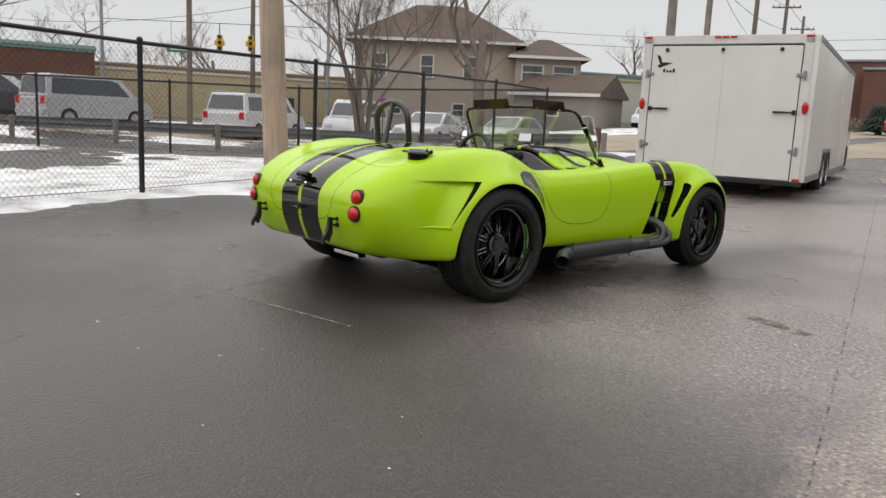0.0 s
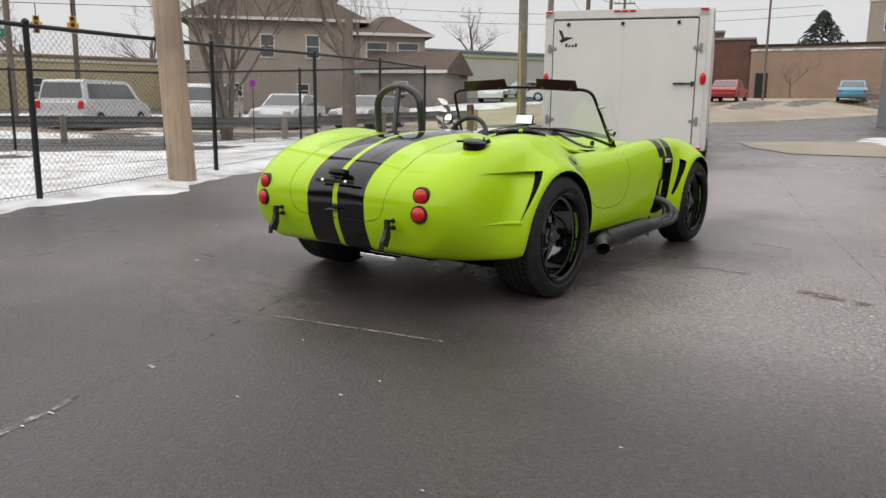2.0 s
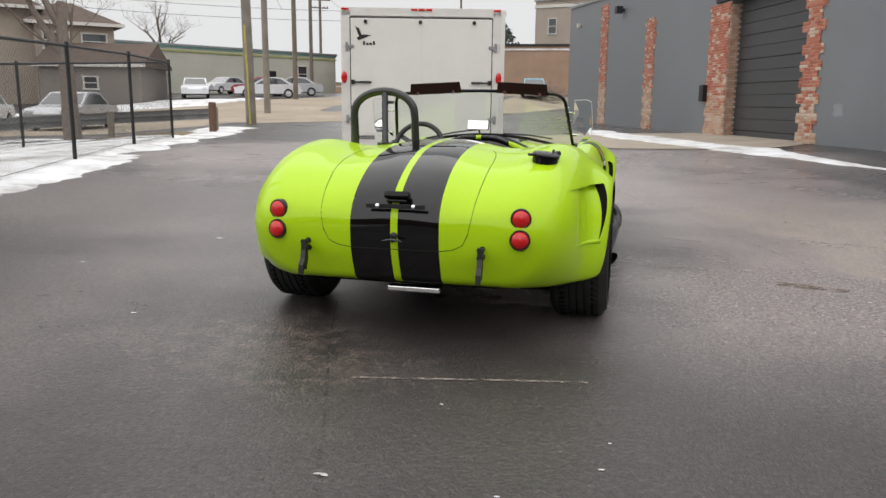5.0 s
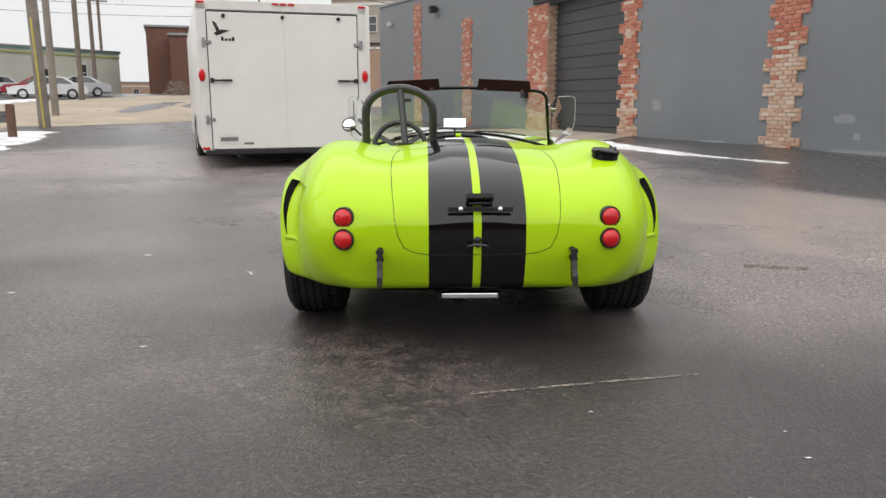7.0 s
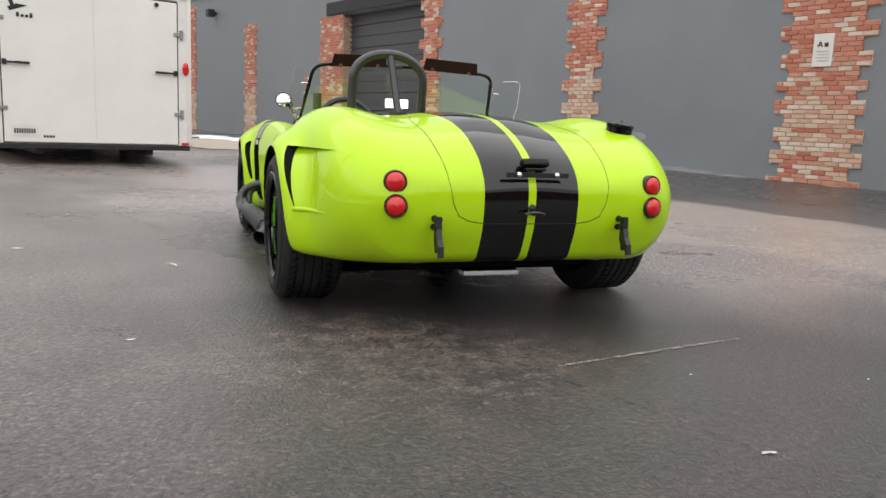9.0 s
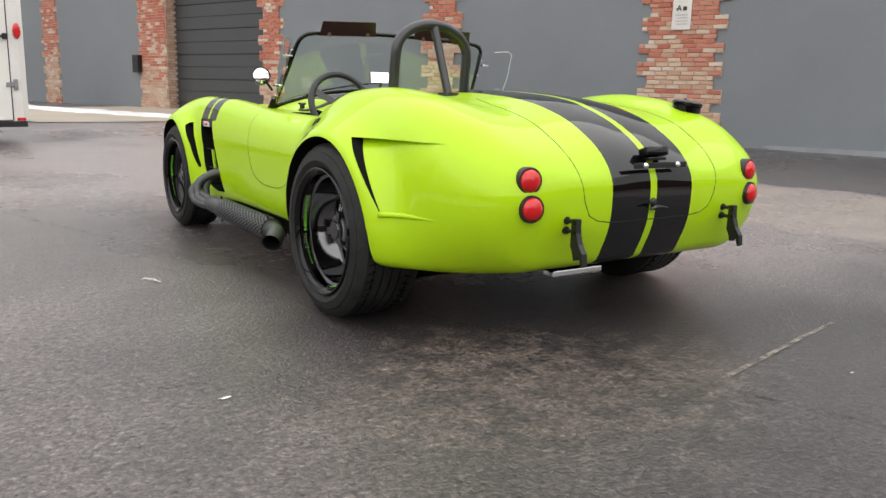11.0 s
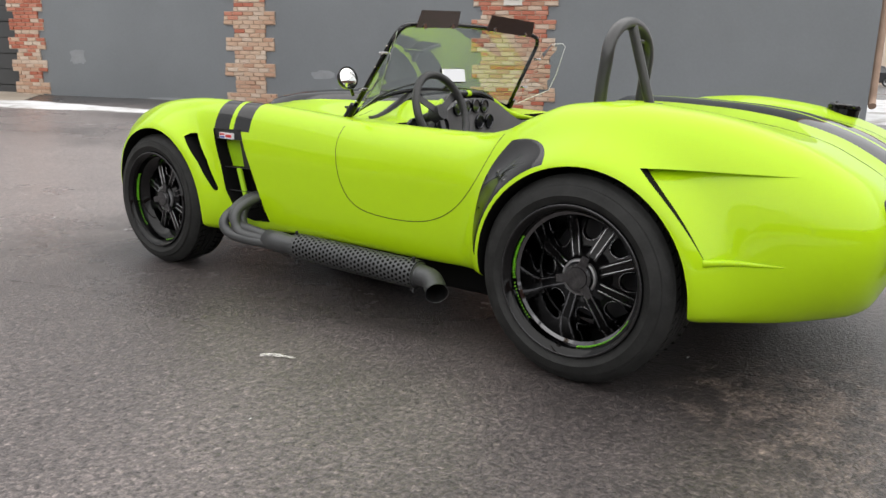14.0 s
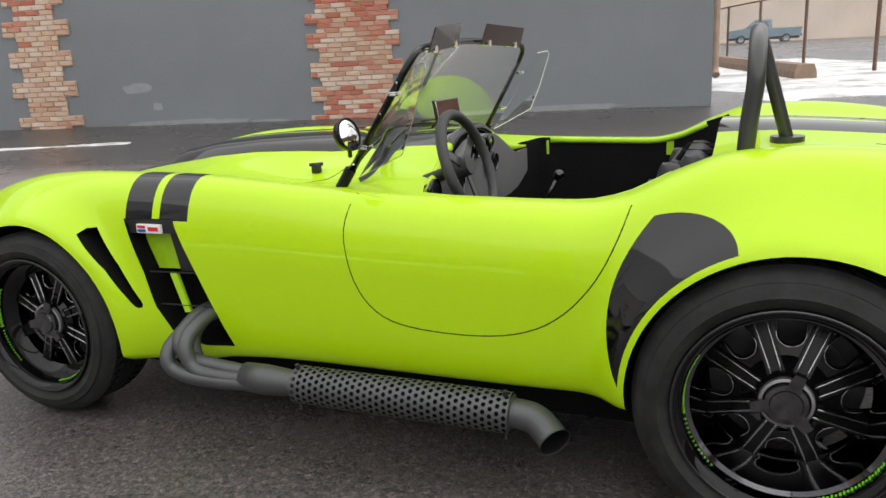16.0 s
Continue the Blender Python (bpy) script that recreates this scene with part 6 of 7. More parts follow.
def on_top(x, y, out=0.0):
    hit = SKIN.ray_cast(Vector((x, y, 3)), Vector((0, 0, -1)))
    return hit[0] + hit[1] * out


def on_tail(x, z, out=0.0):
    hit = SKIN.ray_cast(Vector((x, -3, z)), Vector((0, 1, 0)))
    return hit[0] + hit[1] * out


def dense(points, step=0.02):
    out = []
    for a, b in zip(points, points[1:]):
        n = max(1, int(math.dist(a, b) / step))
        out += [tuple(p + (q - p) * k / n for p, q in zip(a, b)) for k in range(n)]
    return out + [points[-1]]


GAP = material("panel_gap", (0.006, 0.008, 0.003), 0.9)
GLASS = material("clear_glass", (0.93, 0.97, 0.94), 0.0)
bsdf(GLASS).inputs["Transmission Weight"].default_value = 1.0
bsdf(GLASS).inputs["IOR"].default_value = 1.45
ACRYLIC = material("clear_acrylic", (0.95, 0.98, 0.96), 0.0)
bsdf(ACRYLIC).inputs["Transmission Weight"].default_value = 1.0
bsdf(ACRYLIC).inputs["IOR"].default_value = 1.04
TINT = material("smoked_brown_acrylic", (0.032, 0.016, 0.013), 0.15, coat=0.15, spec=0.3)
EXHAUST = worn("grey_heat_coating", (0.085, 0.088, 0.09), 0.5, 0.6, vary=0.2, scale=12, grain=120, relief=0.1)
SATINBLACK = worn("satin_black_powder_coat", (0.02, 0.02, 0.021), 0.35, vary=0.15, scale=10, grain=120, relief=0.05, coat=0.3)
LIMEFLAT = worn("lime_panel", (0.34, 0.60, 0.01), 0.4, vary=0.15, scale=12)
LEATHER = worn("black_leather", (0.026, 0.026, 0.027), 0.5, vary=0.3, scale=14, grain=160, relief=0.35)
DASH = worn("grey_dash_vinyl", (0.13, 0.127, 0.13), 0.55, vary=0.2, scale=10, grain=180, relief=0.3)
DIAL = material("dial_face", (0.01, 0.01, 0.012), 0.2, coat=1.0)
MIRROR = material("mirror_glass", (0.9, 0.9, 0.9), 0.01, 1.0)
BADGEWHITE = material("badge_white", (0.75, 0.75, 0.75), 0.3)
BADGERED = material("badge_red", (0.55, 0.02, 0.02), 0.3)
BADGEBLUE = material("badge_blue", (0.02, 0.06, 0.35), 0.3)


def gap_line(name, pts, parent, r=0.0021):
    bm = bmesh.new()
    tube(bm, pts, r, 6)
    part(name, bm, GAP, parent, "dark shut line", smooth="all")


for s, key in ((-1, "door"), (1, "door_b")):
    path = [(p.x, p.y) for p in rounded([(a, b, 0) for a, b in DOOR_EDGE], 2)]
    path = [p for p in dense(path) if p[1] < 0.765]
    gap_line("shut_line", [on_side(s, y, z, -0.001)[0] for y, z in path], BODY[key])
edge = [(0.0, 0.452), (0.20, 0.453), (0.262, 0.462), (0.304, 0.483), (0.328, 0.53), (0.342, 0.60), (0.350, 0.67)]
half = [on_tail(x, z, -0.001) for x, z in dense(edge)]
half += [on_top(x, y, -0.001) for x, y in dense([(0.354, -0.74), (0.364, -0.6), (0.366, -0.45), (0.358, -0.34), (0.344, -0.26), (0.320, -0.19)])]
gap_line("shut_line", [Vector((-p.x, p.y, p.z)) for p in half[::-1]] + half[1:], BODY["boot_lid"])
for s in (-1, 1):
    gap_line("bonnet_line", [on_top(s * x, y, -0.001) for x, y in dense([(0.30, 1.36), (0.40, 1.39), (0.46, 1.46), (0.475, 1.7), (0.46, 2.1), (0.40, 2.5)])], car)

# short ridge that runs back from the foot of each quarter outlet
for s in (-1, 1):
    bm = bmesh.new()
    n = 14
    pts = [on_side(s, -0.398 - 0.225 * k / n, 0.4585 + 0.004 * k / n, -0.0045)[0] for k in range(n + 1)]
    tube(bm, pts, [0.0095 * (1 - k / n) ** 0.6 + 0.002 for k in range(n + 1)], 10)
    part("quarter_ridge", bm, PAINT, BODY["body"], smooth="all")

# tail lamps
for s in (-1, 1):
    for z in (0.607, 0.519):
        c = Vector((s * 0.552, on_tail(s * 0.552, z).y + 0.004, z))
        m = Matrix.Translation(c) @ pose(0, 0, 0, 0, 0, -90) @ pose(0, 0, 0, 0, -3, s * 9)
        bm = bmesh.new()
        lathe(bm, [(-0.03, 0.036), (-0.03, 0.044), (0.008, 0.0445), (0.014, 0.042), (0.014, 0.037), (0.004, 0.035)], 32, m)
        lamp = part("tail_lamp", bm, BLACKTRIM, car, "round red tail lamp in a black bezel", smooth=35)
        bm = bmesh.new()
        lathe(bm, [(0.006, 0.0375), (0.016, 0.036), (0.024, 0.029), (0.029, 0.018), (0.031, 0.0)], 32, m)
        part("lens", bm, REDLENS, lamp, "domed red lens", smooth="all")

# plate lamp with its bar, and the boot handle
bm = bmesh.new()
box(bm, (0.0, 0, 0), (0.114, 0.045, 0.034), 0.012, pose(0.01, -0.812, 0.688, -18))
box(bm, (0.0, 0, 0), (0.09, 0.03, 0.012), 0.004, pose(0.01, -0.818, 0.664, -10))
lamp = part("plate_lamp", bm, BLACKGLOSS, BODY["boot_lid"], "gloss black plate lamp", smooth=40)
bm = bmesh.new()
box(bm, (0.011, -0.848, 0.645), (0.266, 0.006, 0.020), 0.002)
part("plate_bar", bm, BLACKTRIM, BODY["boot_lid"], "flat black bar")
for x in (-0.07, 0.092):
    bm = bmesh.new()
    lathe(bm, [(0.0, 0.011), (0.004, 0.011), (0.009, 0.007), (0.010, 0.0)], 14, pose(x, -0.851, 0.645) @ pose(0, 0, 0, 0, 0, -90))
    part("bolt", bm, CHROME, BODY["boot_lid"], "bright bolt", smooth="all")
bm = bmesh.new()
rod(bm, (0, -0.825, 0.497), (0, -0.862, 0.497), 0.013, 0.010)
tube(bm, [(-0.045, -0.866, 0.494), (-0.02, -0.864, 0.499), (0, -0.863, 0.500), (0.02, -0.864, 0.499), (0.045, -0.866, 0.494)], [0.003, 0.006, 0.008, 0.006, 0.003], 8)
part("boot_handle", bm, BLACKCHROME, BODY["boot_lid"], "black T-shaped boot handle", smooth=40)
bm = bmesh.new()
lathe(bm, [(0.0, 0.017), (0.004, 0.016), (0.006, 0.0)], 20, pose(0, -0.835, 0.513) @ pose(0, 0, 0, 0, 0, -90))
part("lock", bm, BLACKTRIM, BODY["boot_lid"], smooth="all")

# hooked jacking brackets on stand-off pins
for s in (-1, 1):
    x = s * 0.398 - 0.004
    bm = bmesh.new()
    prism(bm, [(-0.868, 0.485), (-0.890, 0.486), (-0.893, 0.44), (-0.905, 0.405), (-0.925, 0.378), (-0.930, 0.340), (-0.921, 0.336), (-0.913, 0.362), (-0.900, 0.366), (-0.894, 0.352), (-0.885, 0.350), (-0.880, 0.372), (-0.868, 0.395)], x - 0.011, x + 0.011, "YZ")
    bevel_all(bm, 0.002, 1)
    jack = part("jacking_bracket", bm, BLACKTRIM, car, "black forked jacking bracket on two pins")
    for z in (0.474, 0.441):
        bm = bmesh.new()
        rod(bm, (x, -0.815, z), (x, -0.872, z), 0.0065)
        rod(bm, (x, -0.826, z), (x, -0.838, z), 0.013)
        part("pin", bm, BLACKTRIM, jack, smooth=40)
        bm = bmesh.new()
        rod(bm, (x - 0.015, -0.880, z), (x + 0.015, -0.880, z), 0.008, seg=6)
        part("bolt", bm, BLACKCHROME, jack)

# fuel filler
fc = on_top(0.606, -0.445)
bm = bmesh.new()
lathe(bm, [(-0.03, 0.060), (0.010, 0.060), (0.011, 0.055), (0.013, 0.063), (0.025, 0.064), (0.032, 0.055), (0.035, 0.030), (0.036, 0.0)], 32, Matrix.Translation(fc) @ pose(0, 0, 0, 4, 7, 0) @ pose(0, 0, 0, 0, -90, 0))
cap = part("fuel_cap", bm, BLACKGLOSS, car, "gloss black quick-release fuel cap", smooth=35)
bm = bmesh.new()
box(bm, (0, 0, 0), (0.028, 0.034, 0.022), 0.004, Matrix.Translation(fc + Vector((0.045, 0.045, 0.024))) @ pose(0, 0, 0, 20, 0, -45))
rod(bm, fc + Vector((0.03, 0.03, 0.025)), fc + Vector((0.034, 0.036, 0.044)), 0.006)
part("release_tab", bm, BLACKCHROME, cap, "release tab", smooth=40)
bm = bmesh.new()
box(bm, (0, 0, 0), (0.022, 0.05, 0.012), 0.004, Matrix.Translation(fc + Vector((-0.05, -0.045, 0.026))) @ pose(0, 0, 0, 0, 0, -45))
part("lever", bm, BLACKCHROME, cap, "release lever", smooth=40)

# roll hoop
HX0, HX1, HY = -0.521, -0.172, 0.112
pts = [(HX0, HY + 0.008, 0.80), (HX0, HY, 0.93)]
cx, rx = (HX0 + HX1) / 2, (HX1 - HX0) / 2
for k in range(0, 13):
    a = math.pi * (1 - k / 12)
    pts.append((cx + rx * math.cos(a), HY - 0.012, 1.018 + 0.128 * math.sin(a) ** 0.9))
pts += [(HX1, HY, 0.93), (HX1, HY + 0.008, 0.80)]
bm = bmesh.new()
tube(bm, rounded(pts, 2), 0.0215, 16)
hoop = part("roll_hoop", bm, SATINBLACK, car, "satin black tubular roll hoop", smooth="all")
bm = bmesh.new()
foot = on_top(-0.315, 0.018)
rod(bm, (cx + 0.005, HY - 0.014, 1.142), (-0.315, 0.018, foot.z), 0.0175, seg=14)
part("brace", bm, SATINBLACK, hoop, "rear brace", smooth=40)
bm = bmesh.new()
rod(bm, foot - Vector((0, 0, 0.01)), foot + Vector((0, 0, 0.012)), 0.043, seg=24)
part("foot_flange", bm, SATINBLACK, hoop, smooth=40)
bm = bmesh.new()
rod(bm, (-0.345, 0.078, 1.085), (-0.285, 0.078, 1.085), 0.008)
part("brace_bolt", bm, BLACKTRIM, hoop, smooth=40)

# windscreen
def screen_base(x):
    u = x / 0.612
    return Vector((x, 1.292 - 0.090 * u * u, 0.872 - 0.096 * u * u))


def screen_top(x):
    u = x / 0.552
    return Vector((x, 1.045 - 0.062 * u * u, 1.163 - 0.026 * u * u))


loop = [screen_base(-0.612), screen_base(-0.612).lerp(screen_top(-0.552), 0.85)]
for k in range(0, 5):
    a = k / 4
    p = screen_base(-0.612).lerp(screen_top(-0.552), 0.85)
    q = screen_top(-0.552)
    r = screen_top(-0.48)
    loop.append((p * (1 - a) + q * a) * (1 - a) + (q * (1 - a) + r * a) * a)
loop += [screen_top(-0.48 + 0.96 * k / 12) for k in range(1, 12)]
loop += [Vector((-p.x, p.y, p.z)) for p in loop[6::-1]]
bm = bmesh.new()
tube(bm, loop, 0.0105, 10)
tube(bm, [screen_base(-0.612 + 1.224 * k / 20) for k in range(21)], 0.011, 8)
screen = part("windscreen_frame", bm, BLACKGLOSS, car, "black tubular windscreen frame", smooth="all")
bm = bmesh.new()
n, rows = 24, 6
grid = []
for off in (-0.0025, 0.0025):
    grid.append([[bm.verts.new(screen_base(-0.604 + 1.208 * i / n).lerp(screen_top((-0.604 + 1.208 * i / n) * 0.895), j / rows) + Vector((0, off, 0))) for i in range(n + 1)] for j in range(rows + 1)])
for g, flip in zip(grid, (False, True)):
    for j in range(rows):
        for i in range(n):
            q = (g[j][i], g[j][i + 1], g[j + 1][i + 1], g[j + 1][i])
            bm.faces.new(q[::-1] if flip else q)
for (a, b) in ((0, 0), (rows, 0)):
    for i in range(n):
        bm.faces.new((grid[0][a][i], grid[1][a][i], grid[1][a][i + 1], grid[0][a][i + 1]))
for i in (0, n):
    for j in range(rows):
        bm.faces.new((grid[0][j][i], grid[0][j + 1][i], grid[1][j + 1][i], grid[1][j][i]))
pane = part("windscreen_glass", bm, GLASS, screen, "clear windscreen glass", smooth=40)
pane.visible_shadow = False
for s in (-1, 1):
    a, b = screen_base(s * 0.612), screen_top(s * 0.552)
    bm = bmesh.new()
    d = (b - a).normalized()
    tube(bm, [a - d * 0.05 + Vector((s * 0.012, 0, 0)), a.lerp(b, 0.12) + Vector((s * 0.012, 0, 0))], 0.017, 10)
    box(bm, a - d * 0.02 + Vector((s * 0.012, 0.01, -0.004)), (0.028, 0.085, 0.010), 0.003)
    part("pillar_foot", bm, BLACKGLOSS, screen, smooth=40)
    for t in (0.05, 0.16, 0.30, 0.55, 0.78):
        bm = bmesh.new()
        c = a.lerp(b, t) + Vector((s * 0.010, 0, 0))
        rod(bm, c, c + Vector((s * 0.008, -0.002, 0)), 0.005, 0.003, 8)
        part("screw", bm, CHROME, screen, smooth=40)
    # wind wing
    bm = bmesh.new()
    outline = [Vector((s * 0.622, 1.155, 0.795)), Vector((s * 0.600, 1.06, 0.93)), Vector((s * 0.585, 0.985, 1.06)), Vector((s * 0.62, 0.955, 1.105)), Vector((s * 0.70, 0.935, 1.11)), Vector((s * 0.727, 0.935, 1.095)), Vector((s * 0.737, 0.985, 0.955)), Vector((s * 0.725, 1.02, 0.87))]
    if s < 0:
        outline = [Vector((-0.61 + (p.x + 0.61) * 0.62, p.y - abs(p.x + 0.61) * 0.35, p.z)) for p in outline]
    off = Vector((0.0022, 0.0, 0.0))
    lo = [bm.verts.new(p - off) for p in outline]
    hi = [bm.verts.new(p + off) for p in outline]
    bm.faces.new(lo[::-1])
    bm.faces.new(hi)
    for i in range(len(lo)):
        k = (i + 1) % len(lo)
        bm.faces.new((lo[i], lo[k], hi[k], hi[i]))
    wing = part("wind_wing", bm, ACRYLIC, screen, "clear acrylic wind wing")
    wing.visible_shadow = False
    bm = bmesh.new()
    tube(bm, outline[3:] + [outline[0]], 0.0018 if s > 0 else 0.0010, 5)
    part("polished_edge", bm, BADGEWHITE if s > 0 else STEEL, wing, "polished edge")
    for t, z in ((0.30, 0), (0.70, 0)):
        bm = bmesh.new()
        c = a.lerp(b, t) + Vector((s * 0.012, -0.01, 0))
        box(bm, c + Vector((s * 0.02, -0.012, 0)), (0.04, 0.022, 0.012), 0.003)
        part("wing_clamp", bm, CHROME, screen, smooth=40)
    # smoked visor with two clamps
    vis = empty("sun_visor")
    vis.parent = screen
    x0, x1 = (0.115, 0.455)
    bm = bmesh.new()
    cs = []
    for x in (x0, x1):
        p = screen_top(s * x)
        cs.append((p + Vector((0, -0.018, -0.012)), p + Vector((0, -0.040, 0.058))))
    outline = [cs[0][0], cs[1][0], cs[1][1] - Vector((s * 0.012, 0, 0)), cs[0][1] + Vector((s * 0.012, 0, 0))]
    lo = [bm.verts.new(p) for p in outline]
    hi = [bm.verts.new(p + Vector((0, -0.005, -0.001))) for p in outline]
    bm.faces.new(lo[::-1])
    bm.faces.new(hi)
    for i in range(4):
        bm.faces.new((lo[i], lo[(i + 1) % 4], hi[(i + 1) % 4], hi[i]))
    part("visor_blade", bm, TINT, vis, "smoked brown visor blade")
    for x in (0.17, 0.40):
        bm = bmesh.new()
        p = screen_top(s * x)
        rod(bm, p + Vector((0, 0.012, -0.008)), p + Vector((0, -0.030, -0.008)), 0.006)
        rod(bm, p + Vector((0, -0.028, -0.008)), p + Vector((0, -0.034, -0.008)), 0.011)
        part("clamp", bm, CHROME, vis, "bright clamp", smooth=40)

# mirrors
bm = bmesh.new()
m = pose(-0.706, 1.125, 0.929) @ pose(0, 0, 0, 0, 0, -98) @ pose(0, 0, 0, 0, -16, 0)
lathe(bm, [(-0.040, 0.0), (-0.036, 0.022), (-0.020, 0.040), (0.0, 0.046), (0.006, 0.046), (0.006, 0.042)], 28, m)
tube(bm, [(-0.70, 1.14, 0.915), (-0.672, 1.145, 0.90), (-0.635, 1.165, 0.86)], 0.007, 8)
mir = part("wing_mirror", bm, BLACKGLOSS, screen, "round black wing mirror", smooth=50)
bm = bmesh.new()
lathe(bm, [(0.003, 0.042), (0.0075, 0.034), (0.011, 0.025), (0.0135, 0.013), (0.0143, 0.0)], 28, m)
part("mirror_face", bm, MIRROR, mir, "bright convex mirror", smooth="all")
bm = bmesh.new()
box(bm, (0, 0, 0), (0.150, 0.012, 0.064), 0.004, pose(-0.019, 1.113, 0.94, -10, 0, -10))
rod(bm, (-0.019, 1.12, 0.92), (-0.019, 1.17, 0.875), 0.006)
mir = part("rear_view_mirror", bm, BLACKTRIM, screen, smooth=40)
bm = bmesh.new()
box(bm, (0, -0.008, 0), (0.143, 0.004, 0.058), 0.001, pose(-0.019, 1.113, 0.94, -10, 0, -10))
part("mirror_face", bm, MIRROR, mir, "bright rear-view mirror glass")
for x0, x1 in ((-0.42, -0.02), (0.12, 0.46)):
    bm = bmesh.new()
    p = [screen_base(x0 + (x1 - x0) * k / 6) + Vector((0, -0.012, 0.012 + 0.004 * k)) for k in range(7)]
    tube(bm, p, 0.005, 6)
    part("wiper", bm, BLACKTRIM, screen, "black wiper", smooth="all")

# bonnet scoop
bm = bmesh.new()
rows = []
for y, w, h in ((1.40, 0.20, 0.0), (1.46, 0.21, 0.020), (1.6, 0.215, 0.032), (1.8, 0.215, 0.038), (2.0, 0.21, 0.042), (2.16, 0.20, 0.040), (2.20, 0.195, 0.034)):
    zc = TOP(y)
    row = []
    for k in range(15):
        u = -1 + 2 * k / 14
        e = 1 - abs(u) ** 5
        base = on_top(u * w, y).z
        row.append(bm.verts.new((u * w, y, base - 0.006 + (h + 0.006) * e ** 0.7)))
    rows.append(row)
for a, b in zip(rows, rows[1:]):
    for k in range(14):
        bm.faces.new((a[k], a[k + 1], b[k + 1], b[k]))
low = [bm.verts.new((v.co.x, v.co.y - 0.03, on_top(v.co.x, v.co.y).z - 0.004)) for v in rows[-1]]
for k in range(14):
    bm.faces.new((rows[-1][k], rows[-1][k + 1], low[k + 1], low[k]))
part("bonnet_scoop", bm, PAINT, car, "raised bonnet scoop in lime and black", smooth=50)
for s in (-1, 1):
    bm = bmesh.new()
    p = on_top(s * 0.345, 1.46)
    box(bm, p + Vector((0, 0, 0.014)), (0.02, 0.03, 0.03), 0.004)
    rod(bm, p + Vector((-0.012, 0.02, 0.028)), p + Vector((0.012, -0.02, 0.028)), 0.006)
    part("bonnet_latch", bm, BLACKTRIM, car, "small black bonnet latch", smooth=40)

# side pipes
def hole_shield(bm, a, b, r, along=34, around=18):
    """A perforated sleeve: each cell is a plate round an eight-sided hole."""
    a, b = Vector(a), Vector(b)
    d = b - a
    t = d.normalized()
    up = Vector((0, 0, 1))
    up = (up - t * up.dot(t)).normalized()
    side = t.cross(up)

    def at(u, v):
        ang = 2 * math.pi * v / around
        return a + d * (u / along) + (up * math.cos(ang) + side * math.sin(ang)) * r
    for i in range(along):
        for j in range(around):
            o = 0.5 if i % 2 else 0.0
            cu, cv = i + 0.5, j + 0.5 + o
            outer = [(-.5, -.5), (0, -.5), (.5, -.5), (.5, 0), (.5, .5), (0, .5), (-.5, .5), (-.5, 0)]
            vo = [bm.verts.new(at(cu + p, cv + q)) for p, q in outer]
            vi = [bm.verts.new(at(cu + 0.34 * math.cos(-2.356 + k * math.pi / 4), cv + 0.34 * math.sin(-2.356 + k * math.pi / 4))) for k in range(8)]
            for k in range(8):
                bm.faces.new((vo[k], vo[(k + 1) % 8], vi[(k + 1) % 8], vi[k]))


for s in (-1, 1):
    pipe = empty("side_pipe")
    pipe.parent = car
    pipe["label"] = "grey coated side exhaust with a perforated heat shield"
    A, B = Vector((s * 0.874, 1.255, 0.250)), Vector((s * 0.850, 0.635, 0.236))
    for dx, y0, z0, dz in ((0.0, 1.640, 0.40, 0.018), (0.022, 1.600, 0.40, -0.004), (-0.028, 1.615, 0.40, -0.020), (0.03, 1.665, 0.365, -0.018)):
        bm = bmesh.new()
        x1 = 0.885 + dx
        p = rounded([(s * 0.74, y0, z0), (s * (0.80 + dx), y0 + 0.012, z0 - 0.005), (s * x1, y0 + 0.022, z0 - 0.055), (s * x1, y0 - 0.004, 0.272 + dz), (s * (0.888 + dx * 0.9), 1.52, 0.261 + dz), (s * (0.880 + dx * 0.5), 1.38, 0.254 + dz * 0.5)], 3)
        tube(bm, p, 0.0225, 12)
        part("primary_pipe", bm, EXHAUST, pipe, smooth="all")
    bm = bmesh.new()
    tube(bm, [(s * 0.880, 1.43, 0.254), (s * 0.880, 1.36, 0.253), A + Vector((0, 0.02, 0)), A], [0.042, 0.044, 0.037, 0.036], 18)
    part("collector", bm, EXHAUST, pipe, smooth="all")
    bm = bmesh.new()
    tube(bm, [A, A + (B - A) * 0.02, A + (B - A) * 0.98, B], [0.036, 0.043, 0.043, 0.036], 20)
    part("muffler", bm, INNER, pipe, smooth=40)
    bm = bmesh.new()
    hole_shield(bm, A, B, 0.054)
    ob = part("heat_shield", bm, EXHAUST, pipe, "perforated grey heat shield", smooth="all")
    for t in (0.02, 0.98):
        for z in (-1, 1):
            bm = bmesh.new()
            c = A.lerp(B, t) + Vector((s * 0.012, 0, z * 0.051))
            rod(bm, c, c + Vector((s * 0.004, 0, z * 0.016)), 0.006)
            part("clamp_bolt", bm, DARKSTEEL, pipe, smooth=40)
    bm = bmesh.new()
    p = rounded([B, B + Vector((0, -0.03, -0.001)), B + Vector((s * 0.004, -0.070, -0.006)), B + Vector((s * 0.052, -0.125, -0.036))], 3)
    r = [0.0485 - 0.0095 * smoothstep(1, 4, k) + 0.0045 * smoothstep(len(p) - 4, len(p) - 1, k) for k in range(len(p))]
    tube(bm, p, r, 20, cap=False)
    tailpipe = part("tailpipe", bm, EXHAUST, pipe, "turned-out tailpipe", smooth="all")
    bm = bmesh.new()
    tube(bm, p, [q - 0.003 for q in r], 20, cap=False)
    part("bore", bm, INNER, tailpipe, "black inner bore", smooth="all")

